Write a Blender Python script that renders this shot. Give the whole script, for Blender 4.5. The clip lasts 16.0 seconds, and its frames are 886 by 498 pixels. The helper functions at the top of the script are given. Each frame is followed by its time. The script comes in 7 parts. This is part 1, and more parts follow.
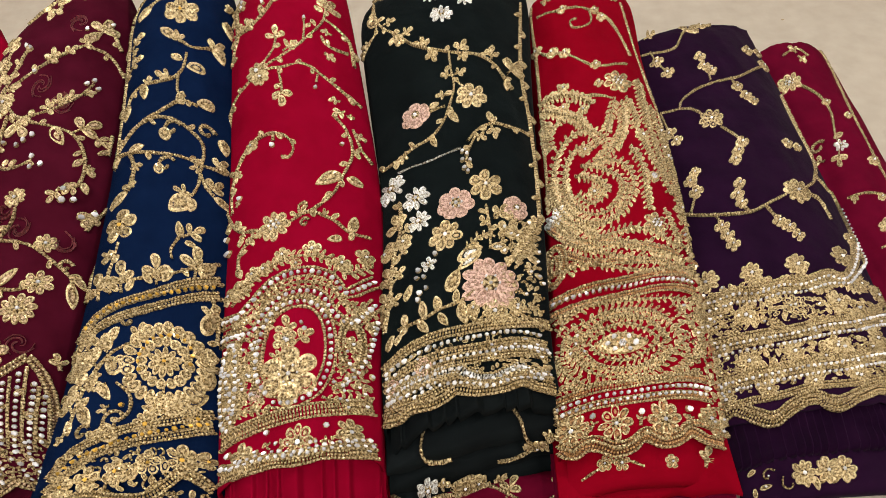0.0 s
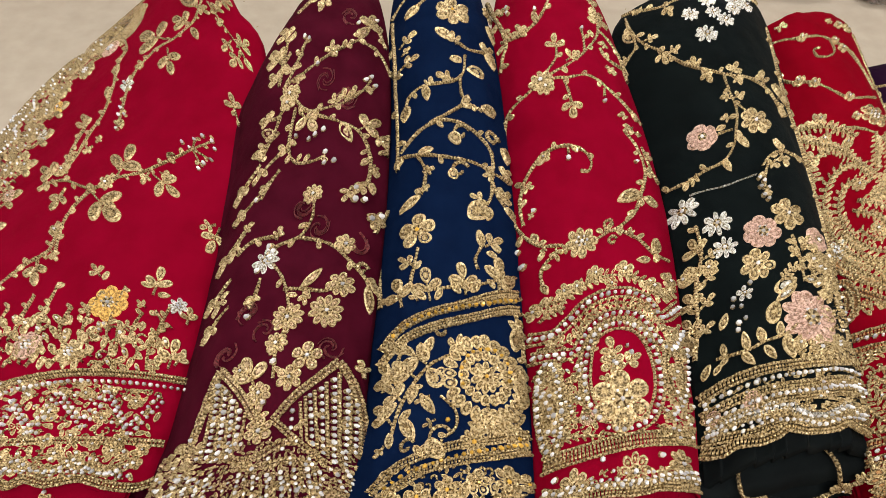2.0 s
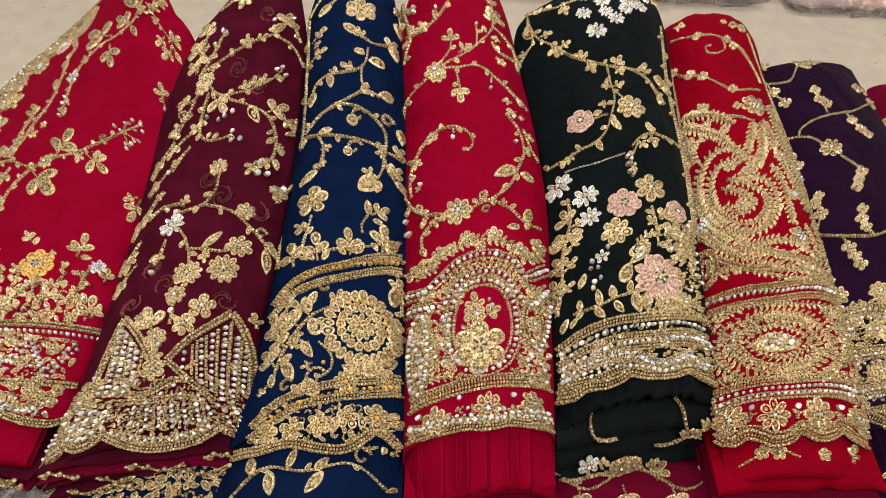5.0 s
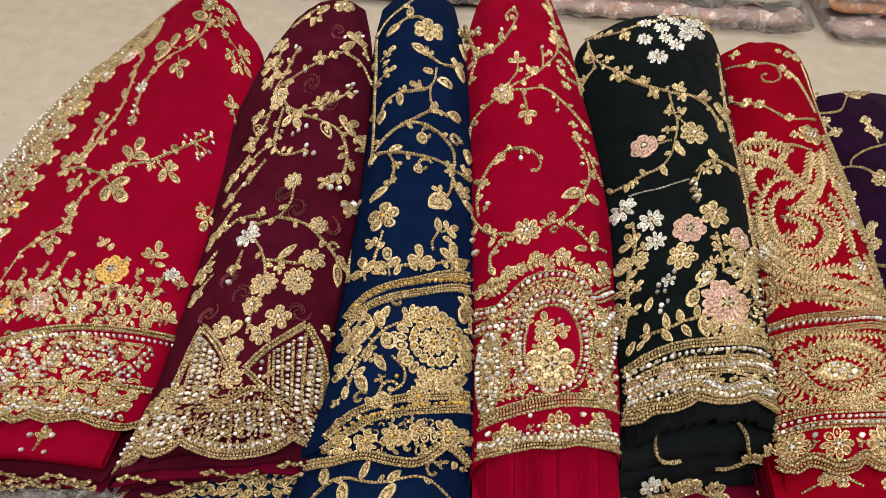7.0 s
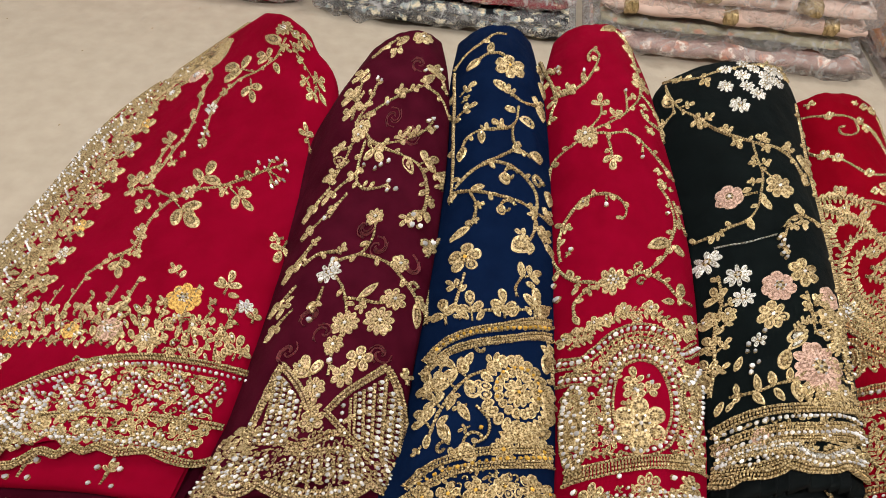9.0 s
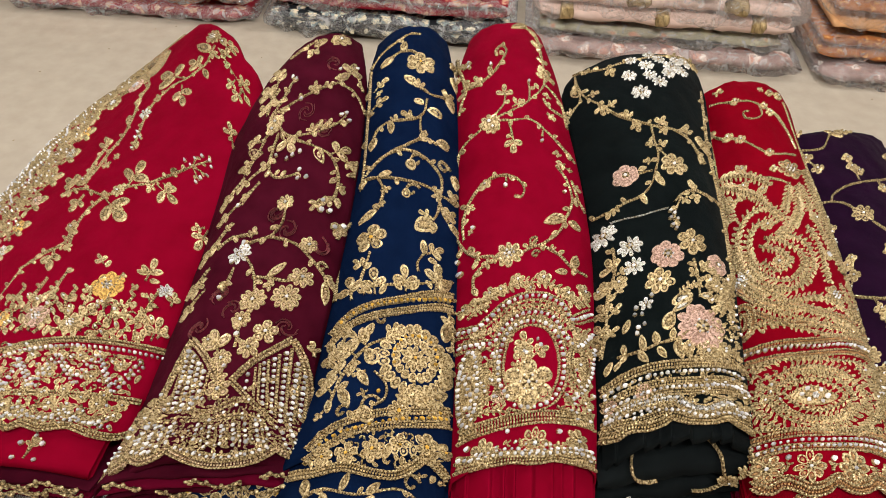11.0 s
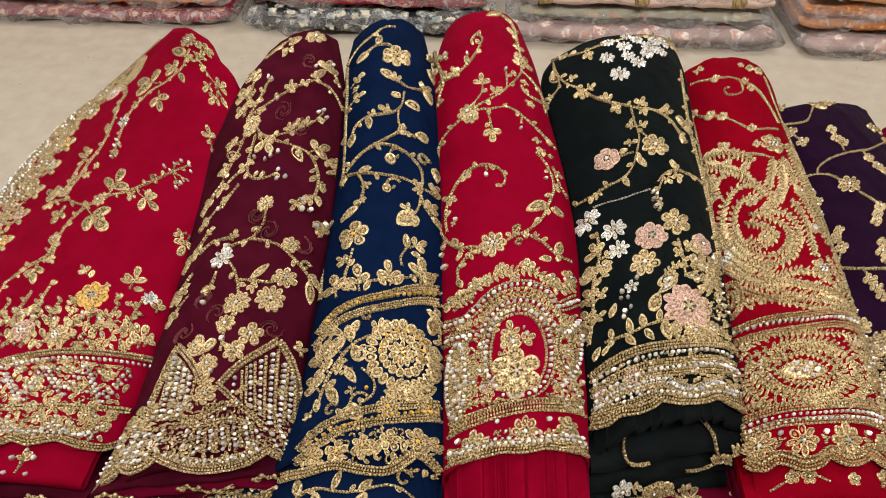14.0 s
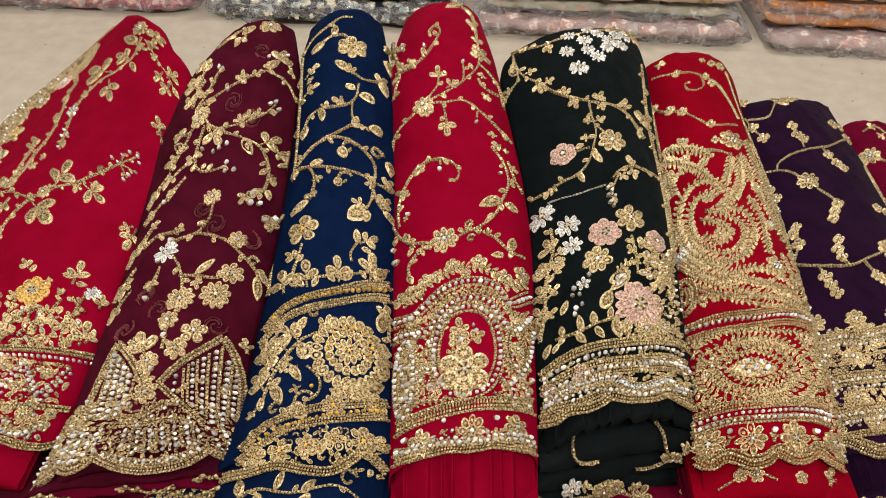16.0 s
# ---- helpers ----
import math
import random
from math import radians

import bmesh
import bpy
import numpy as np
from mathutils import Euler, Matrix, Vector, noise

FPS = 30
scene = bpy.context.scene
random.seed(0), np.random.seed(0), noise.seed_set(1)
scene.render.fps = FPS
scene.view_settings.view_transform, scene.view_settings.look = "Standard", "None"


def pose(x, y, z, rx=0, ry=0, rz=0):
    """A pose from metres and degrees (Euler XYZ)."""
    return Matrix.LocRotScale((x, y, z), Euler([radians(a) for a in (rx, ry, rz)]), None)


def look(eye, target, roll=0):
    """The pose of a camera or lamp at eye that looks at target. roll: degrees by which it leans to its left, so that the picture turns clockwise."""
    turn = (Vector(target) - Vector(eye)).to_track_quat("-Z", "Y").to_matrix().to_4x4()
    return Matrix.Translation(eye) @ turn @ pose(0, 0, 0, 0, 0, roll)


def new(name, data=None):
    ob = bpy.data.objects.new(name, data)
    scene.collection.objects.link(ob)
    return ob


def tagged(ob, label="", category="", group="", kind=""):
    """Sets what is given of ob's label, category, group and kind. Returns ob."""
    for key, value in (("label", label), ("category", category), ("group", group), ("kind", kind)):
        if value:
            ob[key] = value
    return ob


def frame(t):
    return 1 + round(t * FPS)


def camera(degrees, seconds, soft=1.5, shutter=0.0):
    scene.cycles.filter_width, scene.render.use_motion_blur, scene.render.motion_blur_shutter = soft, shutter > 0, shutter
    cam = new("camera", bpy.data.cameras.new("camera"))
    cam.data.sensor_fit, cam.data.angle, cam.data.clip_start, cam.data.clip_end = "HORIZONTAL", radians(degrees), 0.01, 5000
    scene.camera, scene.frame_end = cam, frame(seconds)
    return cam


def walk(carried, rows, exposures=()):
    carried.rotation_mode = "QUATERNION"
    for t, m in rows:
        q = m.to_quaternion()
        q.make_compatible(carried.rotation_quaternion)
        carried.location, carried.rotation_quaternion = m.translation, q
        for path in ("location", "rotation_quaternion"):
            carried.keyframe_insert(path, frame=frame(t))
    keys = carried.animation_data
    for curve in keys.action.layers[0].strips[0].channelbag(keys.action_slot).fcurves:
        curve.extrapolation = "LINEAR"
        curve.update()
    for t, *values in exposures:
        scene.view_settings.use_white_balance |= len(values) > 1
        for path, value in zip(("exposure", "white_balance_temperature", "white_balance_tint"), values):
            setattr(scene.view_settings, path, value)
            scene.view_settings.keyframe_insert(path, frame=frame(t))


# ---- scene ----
cam = camera(61.3, 16.0, soft=0.7)
METRES, EYE, TILT, LEAN, TURN = 1.0, 0.555, -48.0, 1.9, 0.0
ROWS = [
    (0.0, 0.0, 0.0, 0.0, 0.0, 0.0, -0.0),
    (0.5, -0.0462, 0.0033, 0.0024, -0.61, 0.22, -0.53),
    (1.0, -0.1004, -0.0072, 0.0079, -1.25, 0.43, -1.68),
    (1.5, -0.1821, -0.0108, -0.0071, -1.41, 0.6, -2.92),
    (2.0, -0.2294, 0.0196, 0.0003, -1.01, 0.54, -3.96),
    (2.5, -0.2708, 0.0115, -0.0027, -0.33, 0.76, -4.76),
    (3.0, -0.245, -0.0148, -0.0256, 0.14, 1.17, -5.03),
    (3.5, -0.1922, -0.0327, -0.0408, 0.01, 1.36, -4.65),
    (4.0, -0.1336, -0.0247, -0.0356, -0.26, 1.47, -4.08),
    (6.5, -0.1325, -0.0699, -0.0329, 0.49, 2.82, -5.32),
    (7.0, -0.1811, -0.0519, -0.0344, 0.38, 2.87, -6.08),
    (7.5, -0.2439, -0.0632, -0.0188, 0.03, 3.19, -6.89),
    (8.0, -0.2527, -0.0782, -0.0131, 0.02, 3.7, -8.26),
    (8.5, -0.2702, -0.018, -0.0321, 0.27, 3.74, -9.16),
    (9.0, -0.2464, -0.0379, -0.0213, 0.46, 4.16, -9.01),
    (11.5, -0.1574, -0.0745, -0.0523, 0.83, 6.17, -6.16),
    (12.0, -0.1533, -0.0778, -0.0496, 1.04, 6.08, -5.1),
    (12.5, -0.1356, -0.0749, -0.0368, 1.38, 6.24, -4.11),
    (13.0, -0.1332, -0.0979, -0.0348, 1.66, 6.32, -3.6),
    (13.5, -0.1358, -0.0834, -0.0391, 1.4, 5.97, -3.69),
    (14.0, -0.1482, -0.0679, -0.048, 1.03, 5.37, -4.12),
    (14.5, -0.1361, -0.0632, -0.0425, 0.5, 4.99, -4.36),
    (15.0, -0.1266, -0.0569, -0.0436, 0.04, 4.68, -4.4),
    (15.5, -0.1211, -0.0608, -0.0386, -0.25, 4.72, -4.38),
    (16.0, -0.1245, -0.0585, -0.0419, -0.47, 4.83, -4.28),
]
walk(cam, [(t, pose(0, 0, EYE, TILT, LEAN, TURN) @ pose(METRES * x, METRES * y, METRES * z, 90 + pitch, roll, yaw)) for t, x, y, z, yaw, pitch, roll in ROWS], [(0.0, 0.29), (16.0, 0.29)])


# world, light
world = bpy.data.worlds.new("world")
scene.world = world
world.use_nodes = True
world.node_tree.nodes["Background"].inputs[0].default_value = (1.0, 0.93, 0.84, 1)
world.node_tree.nodes["Background"].inputs[1].default_value = 0.45


def lamp(name, eye, target, size, watts, colour):
    d = bpy.data.lights.new(name, "AREA")
    d.shape, d.size, d.size_y, d.energy, d.color = "RECTANGLE", size[0], size[1], watts, colour
    ob = new(name, d)
    ob.matrix_world = look(eye, target)
    return tagged(ob, kind="structure")


# added unseen lamps overhead, behind viewer and over the stock, for brightness and sparkle
for x, y, watts in ((-0.8, -0.7, 15), (-0.1, -1.0, 15), (0.7, -0.7, 15), (-1.2, 0.7, 8), (0.9, 0.8, 8), (0.0, 1.4, 14)):
    lamp("added_overhead_lamp", (x, y, 2.35), (x * 0.3, 0.4, 0), (0.14, 0.14), watts, (1.0, 0.985, 0.965))


# ---- materials ----
def mat(name):
    m = bpy.data.materials.new(name)
    m.use_nodes = True
    nt = m.node_tree
    return m, nt, nt.nodes["Principled BSDF"]


def node(nt, kind, **values):
    n = nt.nodes.new(kind)
    for k, v in values.items():
        if k in n.inputs:
            n.inputs[k].default_value = v
    return n


def coloured(nt, bsdf, dark, light, scale, detail=4.0, low=0.35, high=0.65):
    tc = node(nt, "ShaderNodeTexCoord")
    no = node(nt, "ShaderNodeTexNoise", Scale=scale, Detail=detail)
    ra = node(nt, "ShaderNodeValToRGB")
    ra.color_ramp.elements[0].color, ra.color_ramp.elements[1].color = (*dark, 1), (*light, 1)
    ra.color_ramp.elements[0].position, ra.color_ramp.elements[1].position = low, high
    nt.links.new(tc.outputs["Object"], no.inputs["Vector"])
    nt.links.new(no.outputs["Fac"], ra.inputs[0])
    nt.links.new(ra.outputs[0], bsdf.inputs["Base Color"])
    return tc, ra


def bumped(nt, bsdf, tc, scale, strength, distance, kind="noise"):
    if kind == "noise":
        no = node(nt, "ShaderNodeTexNoise", Scale=scale, Detail=3.0)
        out = no.outputs["Fac"]
    elif kind == "wave":
        no = node(nt, "ShaderNodeTexWave", Scale=scale, Distortion=6.0, Detail=2.0)
        no.inputs["Detail Scale"].default_value = 3.0
        out = no.outputs["Fac"]
    else:
        no = node(nt, "ShaderNodeTexVoronoi", Scale=scale)
        out = no.outputs["Distance"]
    nt.links.new(tc.outputs["Object"], no.inputs["Vector"])
    b = node(nt, "ShaderNodeBump", Strength=strength, Distance=distance)
    nt.links.new(out, b.inputs["Height"])
    if bsdf.inputs["Normal"].links:
        nt.links.new(bsdf.inputs["Normal"].links[0].from_socket, b.inputs["Normal"])
    nt.links.new(b.outputs[0], bsdf.inputs["Normal"])


def cloth(name, dark, light, sheen=0.0, weave=1400.0, gloss=0.02):
    m, nt, b = mat(name)
    tc, ra = coloured(nt, b, dark, light, 38.0, 8.0, 0.3, 0.72)
    bumped(nt, b, tc, weave, 0.35, 0.0006)
    bumped(nt, b, tc, 24.0, 0.4, 0.009)
    b.inputs["Roughness"].default_value = 0.82
    b.inputs["Specular IOR Level"].default_value = gloss
    b.inputs["Sheen Weight"].default_value = sheen
    b.inputs["Sheen Roughness"].default_value = 0.5
    return m


def thread(name, dark, light, metal=0.5, rough=0.3):
    """Couched metallic thread: strand highlights and the shade in the gaps between them are put into the colour."""
    m, nt, b = mat(name)
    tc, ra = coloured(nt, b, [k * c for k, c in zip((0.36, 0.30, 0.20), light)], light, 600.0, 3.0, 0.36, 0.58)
    # low stitch values darken the colour, as shade between strands
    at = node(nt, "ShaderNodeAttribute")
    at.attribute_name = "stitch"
    gap_shade = node(nt, "ShaderNodeValToRGB")
    gap_shade.color_ramp.elements[0].position, gap_shade.color_ramp.elements[1].position = 0.12, 0.62
    gap_shade.color_ramp.elements[0].color, gap_shade.color_ramp.elements[1].color = (*[d / c for d, c in zip(dark, light)], 1), (1, 1, 1, 1)
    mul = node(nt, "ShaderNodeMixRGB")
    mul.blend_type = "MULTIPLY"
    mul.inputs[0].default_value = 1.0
    nt.links.new(at.outputs["Fac"], gap_shade.inputs[0])
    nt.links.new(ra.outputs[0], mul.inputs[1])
    nt.links.new(gap_shade.outputs[0], mul.inputs[2])
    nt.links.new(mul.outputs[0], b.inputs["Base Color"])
    bumped(nt, b, tc, 640.0, 0.9, 0.0013)
    bp = node(nt, "ShaderNodeBump", Strength=0.8, Distance=0.0012)
    nt.links.new(at.outputs["Fac"], bp.inputs["Height"])
    nt.links.new(b.inputs["Normal"].links[0].from_socket, bp.inputs["Normal"])
    nt.links.new(bp.outputs[0], b.inputs["Normal"])
    b.inputs["Metallic"].default_value = metal
    b.inputs["Roughness"].default_value = rough
    return m


CRIMSON = cloth("crimson_georgette", (0.160, 0.0003, 0.0100), (0.20, 0.0006, 0.0145))
SCARLET = cloth("scarlet_georgette", (0.150, 0.0002, 0.0055), (0.185, 0.0004, 0.0078))
MAROON = cloth("maroon_georgette", (0.034, 0.0018, 0.0068), (0.056, 0.0036, 0.012))
NAVY = cloth("navy_georgette", (0.0015, 0.0058, 0.023), (0.0023, 0.0085, 0.032))
BLACK = cloth("black_georgette", (0.0013, 0.0026, 0.0027), (0.0029, 0.0051, 0.0053), 0.01, gloss=0.04)
RUFFLE_BLACK = cloth("black_ruffle_georgette", (0.0013, 0.0024, 0.0027), (0.0030, 0.0050, 0.0054), 0.0, gloss=0.11)
PLUM = cloth("plum_georgette", (0.0085, 0.0017, 0.0095), (0.0145, 0.003, 0.015), 0.02)
WINE = cloth("wine_georgette", (0.075, 0.0014, 0.011), (0.105, 0.002, 0.015))
BEIGE = cloth("beige_bedsheet", (0.385, 0.328, 0.258), (0.44, 0.38, 0.305), 0.03, 900.0)
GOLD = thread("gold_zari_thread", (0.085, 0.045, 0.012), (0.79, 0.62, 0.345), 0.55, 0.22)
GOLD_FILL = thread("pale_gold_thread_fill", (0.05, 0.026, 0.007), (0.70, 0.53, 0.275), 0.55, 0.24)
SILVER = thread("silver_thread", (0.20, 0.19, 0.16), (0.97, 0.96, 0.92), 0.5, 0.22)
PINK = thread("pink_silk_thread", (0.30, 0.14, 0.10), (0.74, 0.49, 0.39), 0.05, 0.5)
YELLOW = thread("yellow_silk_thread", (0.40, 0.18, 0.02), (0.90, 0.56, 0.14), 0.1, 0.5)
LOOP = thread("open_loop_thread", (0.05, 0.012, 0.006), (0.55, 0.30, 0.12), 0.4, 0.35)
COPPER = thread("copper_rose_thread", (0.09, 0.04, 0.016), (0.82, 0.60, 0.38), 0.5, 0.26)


def stone(name, colour, rough=0.06):
    m, nt, b = mat(name)
    b.inputs["Metallic"].default_value = 0.28
    b.inputs["Roughness"].default_value = rough
    inf = node(nt, "ShaderNodeNewGeometry")
    ra = node(nt, "ShaderNodeValToRGB")
    ra.color_ramp.elements[0].color = (*[c * 0.38 for c in colour], 1)
    ra.color_ramp.elements[1].color = (*colour, 1)
    nt.links.new(inf.outputs["Random Per Island"], ra.inputs[0])
    nt.links.new(ra.outputs[0], b.inputs["Base Color"])
    return m


GEM = stone("clear_rhinestone", (0.97, 0.97, 1.0), 0.07)
GEM_AMBER = stone("amber_sequin", (0.85, 0.50, 0.08), 0.12)

# ---- surfaces of the laid-out garments ----
# rows from the near hem to the far end: near edge x y z, far edge x y z, rise of the middle
GA = [(-0.726, 0.217, 0.020, -0.431, 0.222, 0.080, 0.030), (-0.729, 0.280, 0.015, -0.418, 0.269, 0.105, 0.030), (-0.735, 0.359, 0.012, -0.414, 0.324, 0.120, 0.030), (-0.734, 0.462, 0.010, -0.413, 0.386, 0.135, 0.032), (-0.731, 0.575, 0.010, -0.414, 0.457, 0.150, 0.035), (-0.715, 0.691, 0.020, -0.413, 0.516, 0.170, 0.035), (-0.631, 0.741, 0.070, -0.415, 0.571, 0.185, 0.035), (-0.513, 0.715, 0.165, -0.425, 0.613, 0.200, 0.030)]
GB = [(-0.410, 0.200, 0.085, -0.282, 0.219, 0.085, 0.028), (-0.397, 0.236, 0.108, -0.281, 0.251, 0.108, 0.028), (-0.394, 0.285, 0.122, -0.282, 0.304, 0.122, 0.028), (-0.390, 0.335, 0.138, -0.280, 0.362, 0.138, 0.028), (-0.386, 0.390, 0.158, -0.280, 0.428, 0.158, 0.028), (-0.385, 0.451, 0.180, -0.283, 0.502, 0.180, 0.028), (-0.389, 0.523, 0.197, -0.292, 0.582, 0.197, 0.028), (-0.374, 0.592, 0.205, -0.307, 0.644, 0.205, 0.020)]
GC = [(-0.290, 0.213, 0.085, -0.167, 0.221, 0.085, 0.028), (-0.280, 0.270, 0.108, -0.170, 0.272, 0.108, 0.028), (-0.279, 0.328, 0.122, -0.174, 0.326, 0.122, 0.028), (-0.279, 0.387, 0.138, -0.178, 0.386, 0.138, 0.028), (-0.278, 0.444, 0.158, -0.184, 0.446, 0.158, 0.028), (-0.282, 0.521, 0.180, -0.192, 0.522, 0.180, 0.028), (-0.289, 0.588, 0.197, -0.203, 0.599, 0.197, 0.028), (-0.289, 0.645, 0.205, -0.217, 0.663, 0.205, 0.020)]
GD = [(-0.165, 0.215, 0.085, -0.058, 0.234, 0.085, 0.030), (-0.168, 0.264, 0.108, -0.060, 0.277, 0.108, 0.030), (-0.172, 0.317, 0.122, -0.061, 0.337, 0.122, 0.030), (-0.177, 0.379, 0.138, -0.062, 0.401, 0.138, 0.030), (-0.182, 0.442, 0.158, -0.069, 0.458, 0.158, 0.030), (-0.190, 0.518, 0.180, -0.083, 0.534, 0.180, 0.030), (-0.199, 0.600, 0.197, -0.099, 0.618, 0.197, 0.030), (-0.193, 0.671, 0.205, -0.116, 0.696, 0.205, 0.020)]
GE = [(-0.055, 0.255, 0.092, 0.065, 0.281, 0.092, 0.030), (-0.057, 0.289, 0.110, 0.061, 0.308, 0.110, 0.030), (-0.058, 0.334, 0.122, 0.061, 0.353, 0.120, 0.030), (-0.059, 0.390, 0.135, 0.062, 0.414, 0.133, 0.030), (-0.064, 0.456, 0.150, 0.061, 0.484, 0.147, 0.030), (-0.077, 0.542, 0.165, 0.062, 0.573, 0.160, 0.030), (-0.088, 0.622, 0.178, 0.065, 0.663, 0.170, 0.030), (-0.078, 0.652, 0.185, 0.060, 0.718, 0.175, 0.020)]
GF = [(0.067, 0.243, 0.070, 0.185, 0.257, 0.060, 0.025), (0.067, 0.293, 0.090, 0.184, 0.313, 0.080, 0.025), (0.070, 0.354, 0.102, 0.185, 0.379, 0.092, 0.025), (0.073, 0.430, 0.112, 0.185, 0.459, 0.102, 0.025), (0.074, 0.510, 0.123, 0.184, 0.544, 0.113, 0.025), (0.076, 0.604, 0.133, 0.181, 0.636, 0.123, 0.025), (0.078, 0.679, 0.143, 0.182, 0.715, 0.133, 0.025), (0.082, 0.706, 0.150, 0.172, 0.735, 0.140, 0.015)]
GG = [(0.199, 0.283, 0.030, 0.361, 0.303, 0.015, 0.022), (0.198, 0.321, 0.038, 0.364, 0.345, 0.020, 0.022), (0.197, 0.368, 0.050, 0.360, 0.391, 0.030, 0.022), (0.199, 0.429, 0.058, 0.355, 0.454, 0.040, 0.022), (0.203, 0.510, 0.065, 0.350, 0.541, 0.050, 0.022), (0.206, 0.614, 0.070, 0.347, 0.652, 0.055, 0.022), (0.202, 0.703, 0.075, 0.341, 0.746, 0.060, 0.022), (0.202, 0.734, 0.080, 0.337, 0.777, 0.065, 0.012)]
GH = [(0.386, 0.285, 0.015, 0.439, 0.300, 0.010, 0.018), (0.383, 0.345, 0.020, 0.451, 0.361, 0.010, 0.018), (0.379, 0.404, 0.020, 0.452, 0.428, 0.012, 0.018), (0.373, 0.474, 0.025, 0.454, 0.506, 0.015, 0.018), (0.370, 0.571, 0.030, 0.447, 0.590, 0.018, 0.018), (0.363, 0.667, 0.035, 0.446, 0.686, 0.022, 0.018), (0.353, 0.740, 0.045, 0.438, 0.764, 0.030, 0.018), (0.356, 0.755, 0.050, 0.422, 0.769, 0.040, 0.010)]
GK = [(-0.445, 0.165, 0.015, -0.290, 0.160, 0.045, 0.012), (-0.440, 0.185, 0.025, -0.287, 0.190, 0.060, 0.012), (-0.430, 0.205, 0.035, -0.284, 0.215, 0.072, 0.012)]
GEF = [(-0.055, 0.222, 0.030, 0.065, 0.254, 0.030, 0.0), (-0.055, 0.2235, 0.046, 0.065, 0.2555, 0.046, 0.0), (-0.055, 0.228, 0.0575, 0.065, 0.2605, 0.0575, 0.0), (-0.055, 0.2275, 0.071, 0.065, 0.2588, 0.071, 0.0), (-0.055, 0.232, 0.081, 0.065, 0.263, 0.081, 0.0), (-0.055, 0.250, 0.084, 0.065, 0.280, 0.084, 0.0)]
GW = [(-0.085, 0.155, 0.004, 0.185, 0.175, 0.004, 0.003), (-0.085, 0.168, 0.016, 0.185, 0.188, 0.016, 0.003), (-0.085, 0.192, 0.024, 0.185, 0.212, 0.022, 0.003), (-0.085, 0.240, 0.026, 0.185, 0.255, 0.022, 0.003)]



def spline(rows, v):
    n = len(rows) - 1
    c = min(max(v, 0.0), 1.0) * n
    i = min(int(c), n - 1)
    f = c - i
    p0, p1, p2, p3 = rows[max(i - 1, 0)], rows[i], rows[i + 1], rows[min(i + 2, n)]
    out = 0.5 * (2 * p1 + (p2 - p0) * f + (2 * p0 - 5 * p1 + 4 * p2 - p3) * f * f + (3 * p1 - p0 - 3 * p2 + p3) * f ** 3)
    if v < 0:
        out = out + v * n * (rows[1] - rows[0])
    elif v > 1:
        out = out + (v - 1) * n * (rows[-1] - rows[-2])
    return out


class Surface:
    """The upper face of a garment: u across, v along from hem to far end."""
    NU, U0, U1, V0, V1, NV = 72, -0.20, 1.05, -0.35, 1.05, 140

    def __init__(self, rows):
        self.rows = np.array(rows)
        mid = (self.rows[:, :3] + self.rows[:, 3:6]) / 2
        self.length = np.linalg.norm(np.diff(mid, axis=0), axis=1).sum()
        self.off = 0.0
        self.base = Vector((mid[:, 0].mean(), mid[:, 1].mean(), 0))
        us = np.linspace(self.U0, self.U1, self.NU + 1)
        self.table = np.zeros((self.NV + 1, self.NU + 1, 3))
        for j in range(self.NV + 1):
            r = spline(self.rows, self.V0 + (self.V1 - self.V0) * j / self.NV)
            self.table[j] = r[:3] + np.outer(us, r[3:6] - r[:3])
            self.table[j, :, 2] += r[6] * (1 - np.abs(2 * us - 1) ** 2.6)
        du, dv = np.gradient(self.table, axis=1), np.gradient(self.table, axis=0)
        n = np.cross(du, dv)
        self.normal = n / np.linalg.norm(n, axis=2, keepdims=True)
        self.both = np.concatenate((self.table, self.normal), axis=2)
        self.measure()

    def measure(self):
        """Tables of width and of metres for one unit of v."""
        self.wide, self.far = [], []
        for j in range(self.NV + 1):
            v = self.V0 + (self.V1 - self.V0) * j / self.NV
            r = spline(self.rows, v)
            self.wide.append(float(np.linalg.norm(r[3:6] - r[:3])))
            d = spline(self.rows, min(v, 0.98) + 0.02) - spline(self.rows, min(v, 0.98) - 0.02)
            self.far.append(float(np.linalg.norm(d[:3] + d[3:6])) / 2 / 0.04)

    def step(self, v):
        return min(max(int((v - self.V0) / (self.V1 - self.V0) * self.NV + 0.5), 0), self.NV)

    def width(self, v):
        return self.wide[self.step(v)]

    def long(self, v):
        return self.far[self.step(v)]

    def at(self, u, v, h=0.0):
        x = min(max((u - self.U0) / (self.U1 - self.U0) * self.NU, 0), self.NU - 1e-6)
        y = min(max((v - self.V0) / (self.V1 - self.V0) * self.NV, 0), self.NV - 1e-6)
        i, j = int(x), int(y)
        f, g = x - i, y - j
        b = self.both
        p = (b[j, i] * (1 - f) + b[j, i + 1] * f) * (1 - g) + (b[j + 1, i] * (1 - f) + b[j + 1, i + 1] * f) * g
        return p[:3] + p[3:] * (h + self.off)


class Sheet:
    """Collects faces that lie on a garment; heights in metres above it."""

    def __init__(self, g):
        self.g, self.verts, self.faces, self.mats, self.stitch = g, [], [], [], []

    def add(self, verts, faces, slot=0, stitch=None):
        k = len(self.verts)
        self.stitch += stitch if stitch else [0.6] * len(verts)
        self.verts += verts
        self.faces += [tuple(i + k for i in f) for f in faces]
        self.mats += [slot] * len(faces)

    def local(self, u, v, ang):
        s = self.g.surface
        w, l, c, d = s.width(v), s.long(v), math.cos(ang), math.sin(ang)
        return lambda a, b, h: s.at(u + (a * c - b * d) / w, v + (a * d + b * c) / l, h)


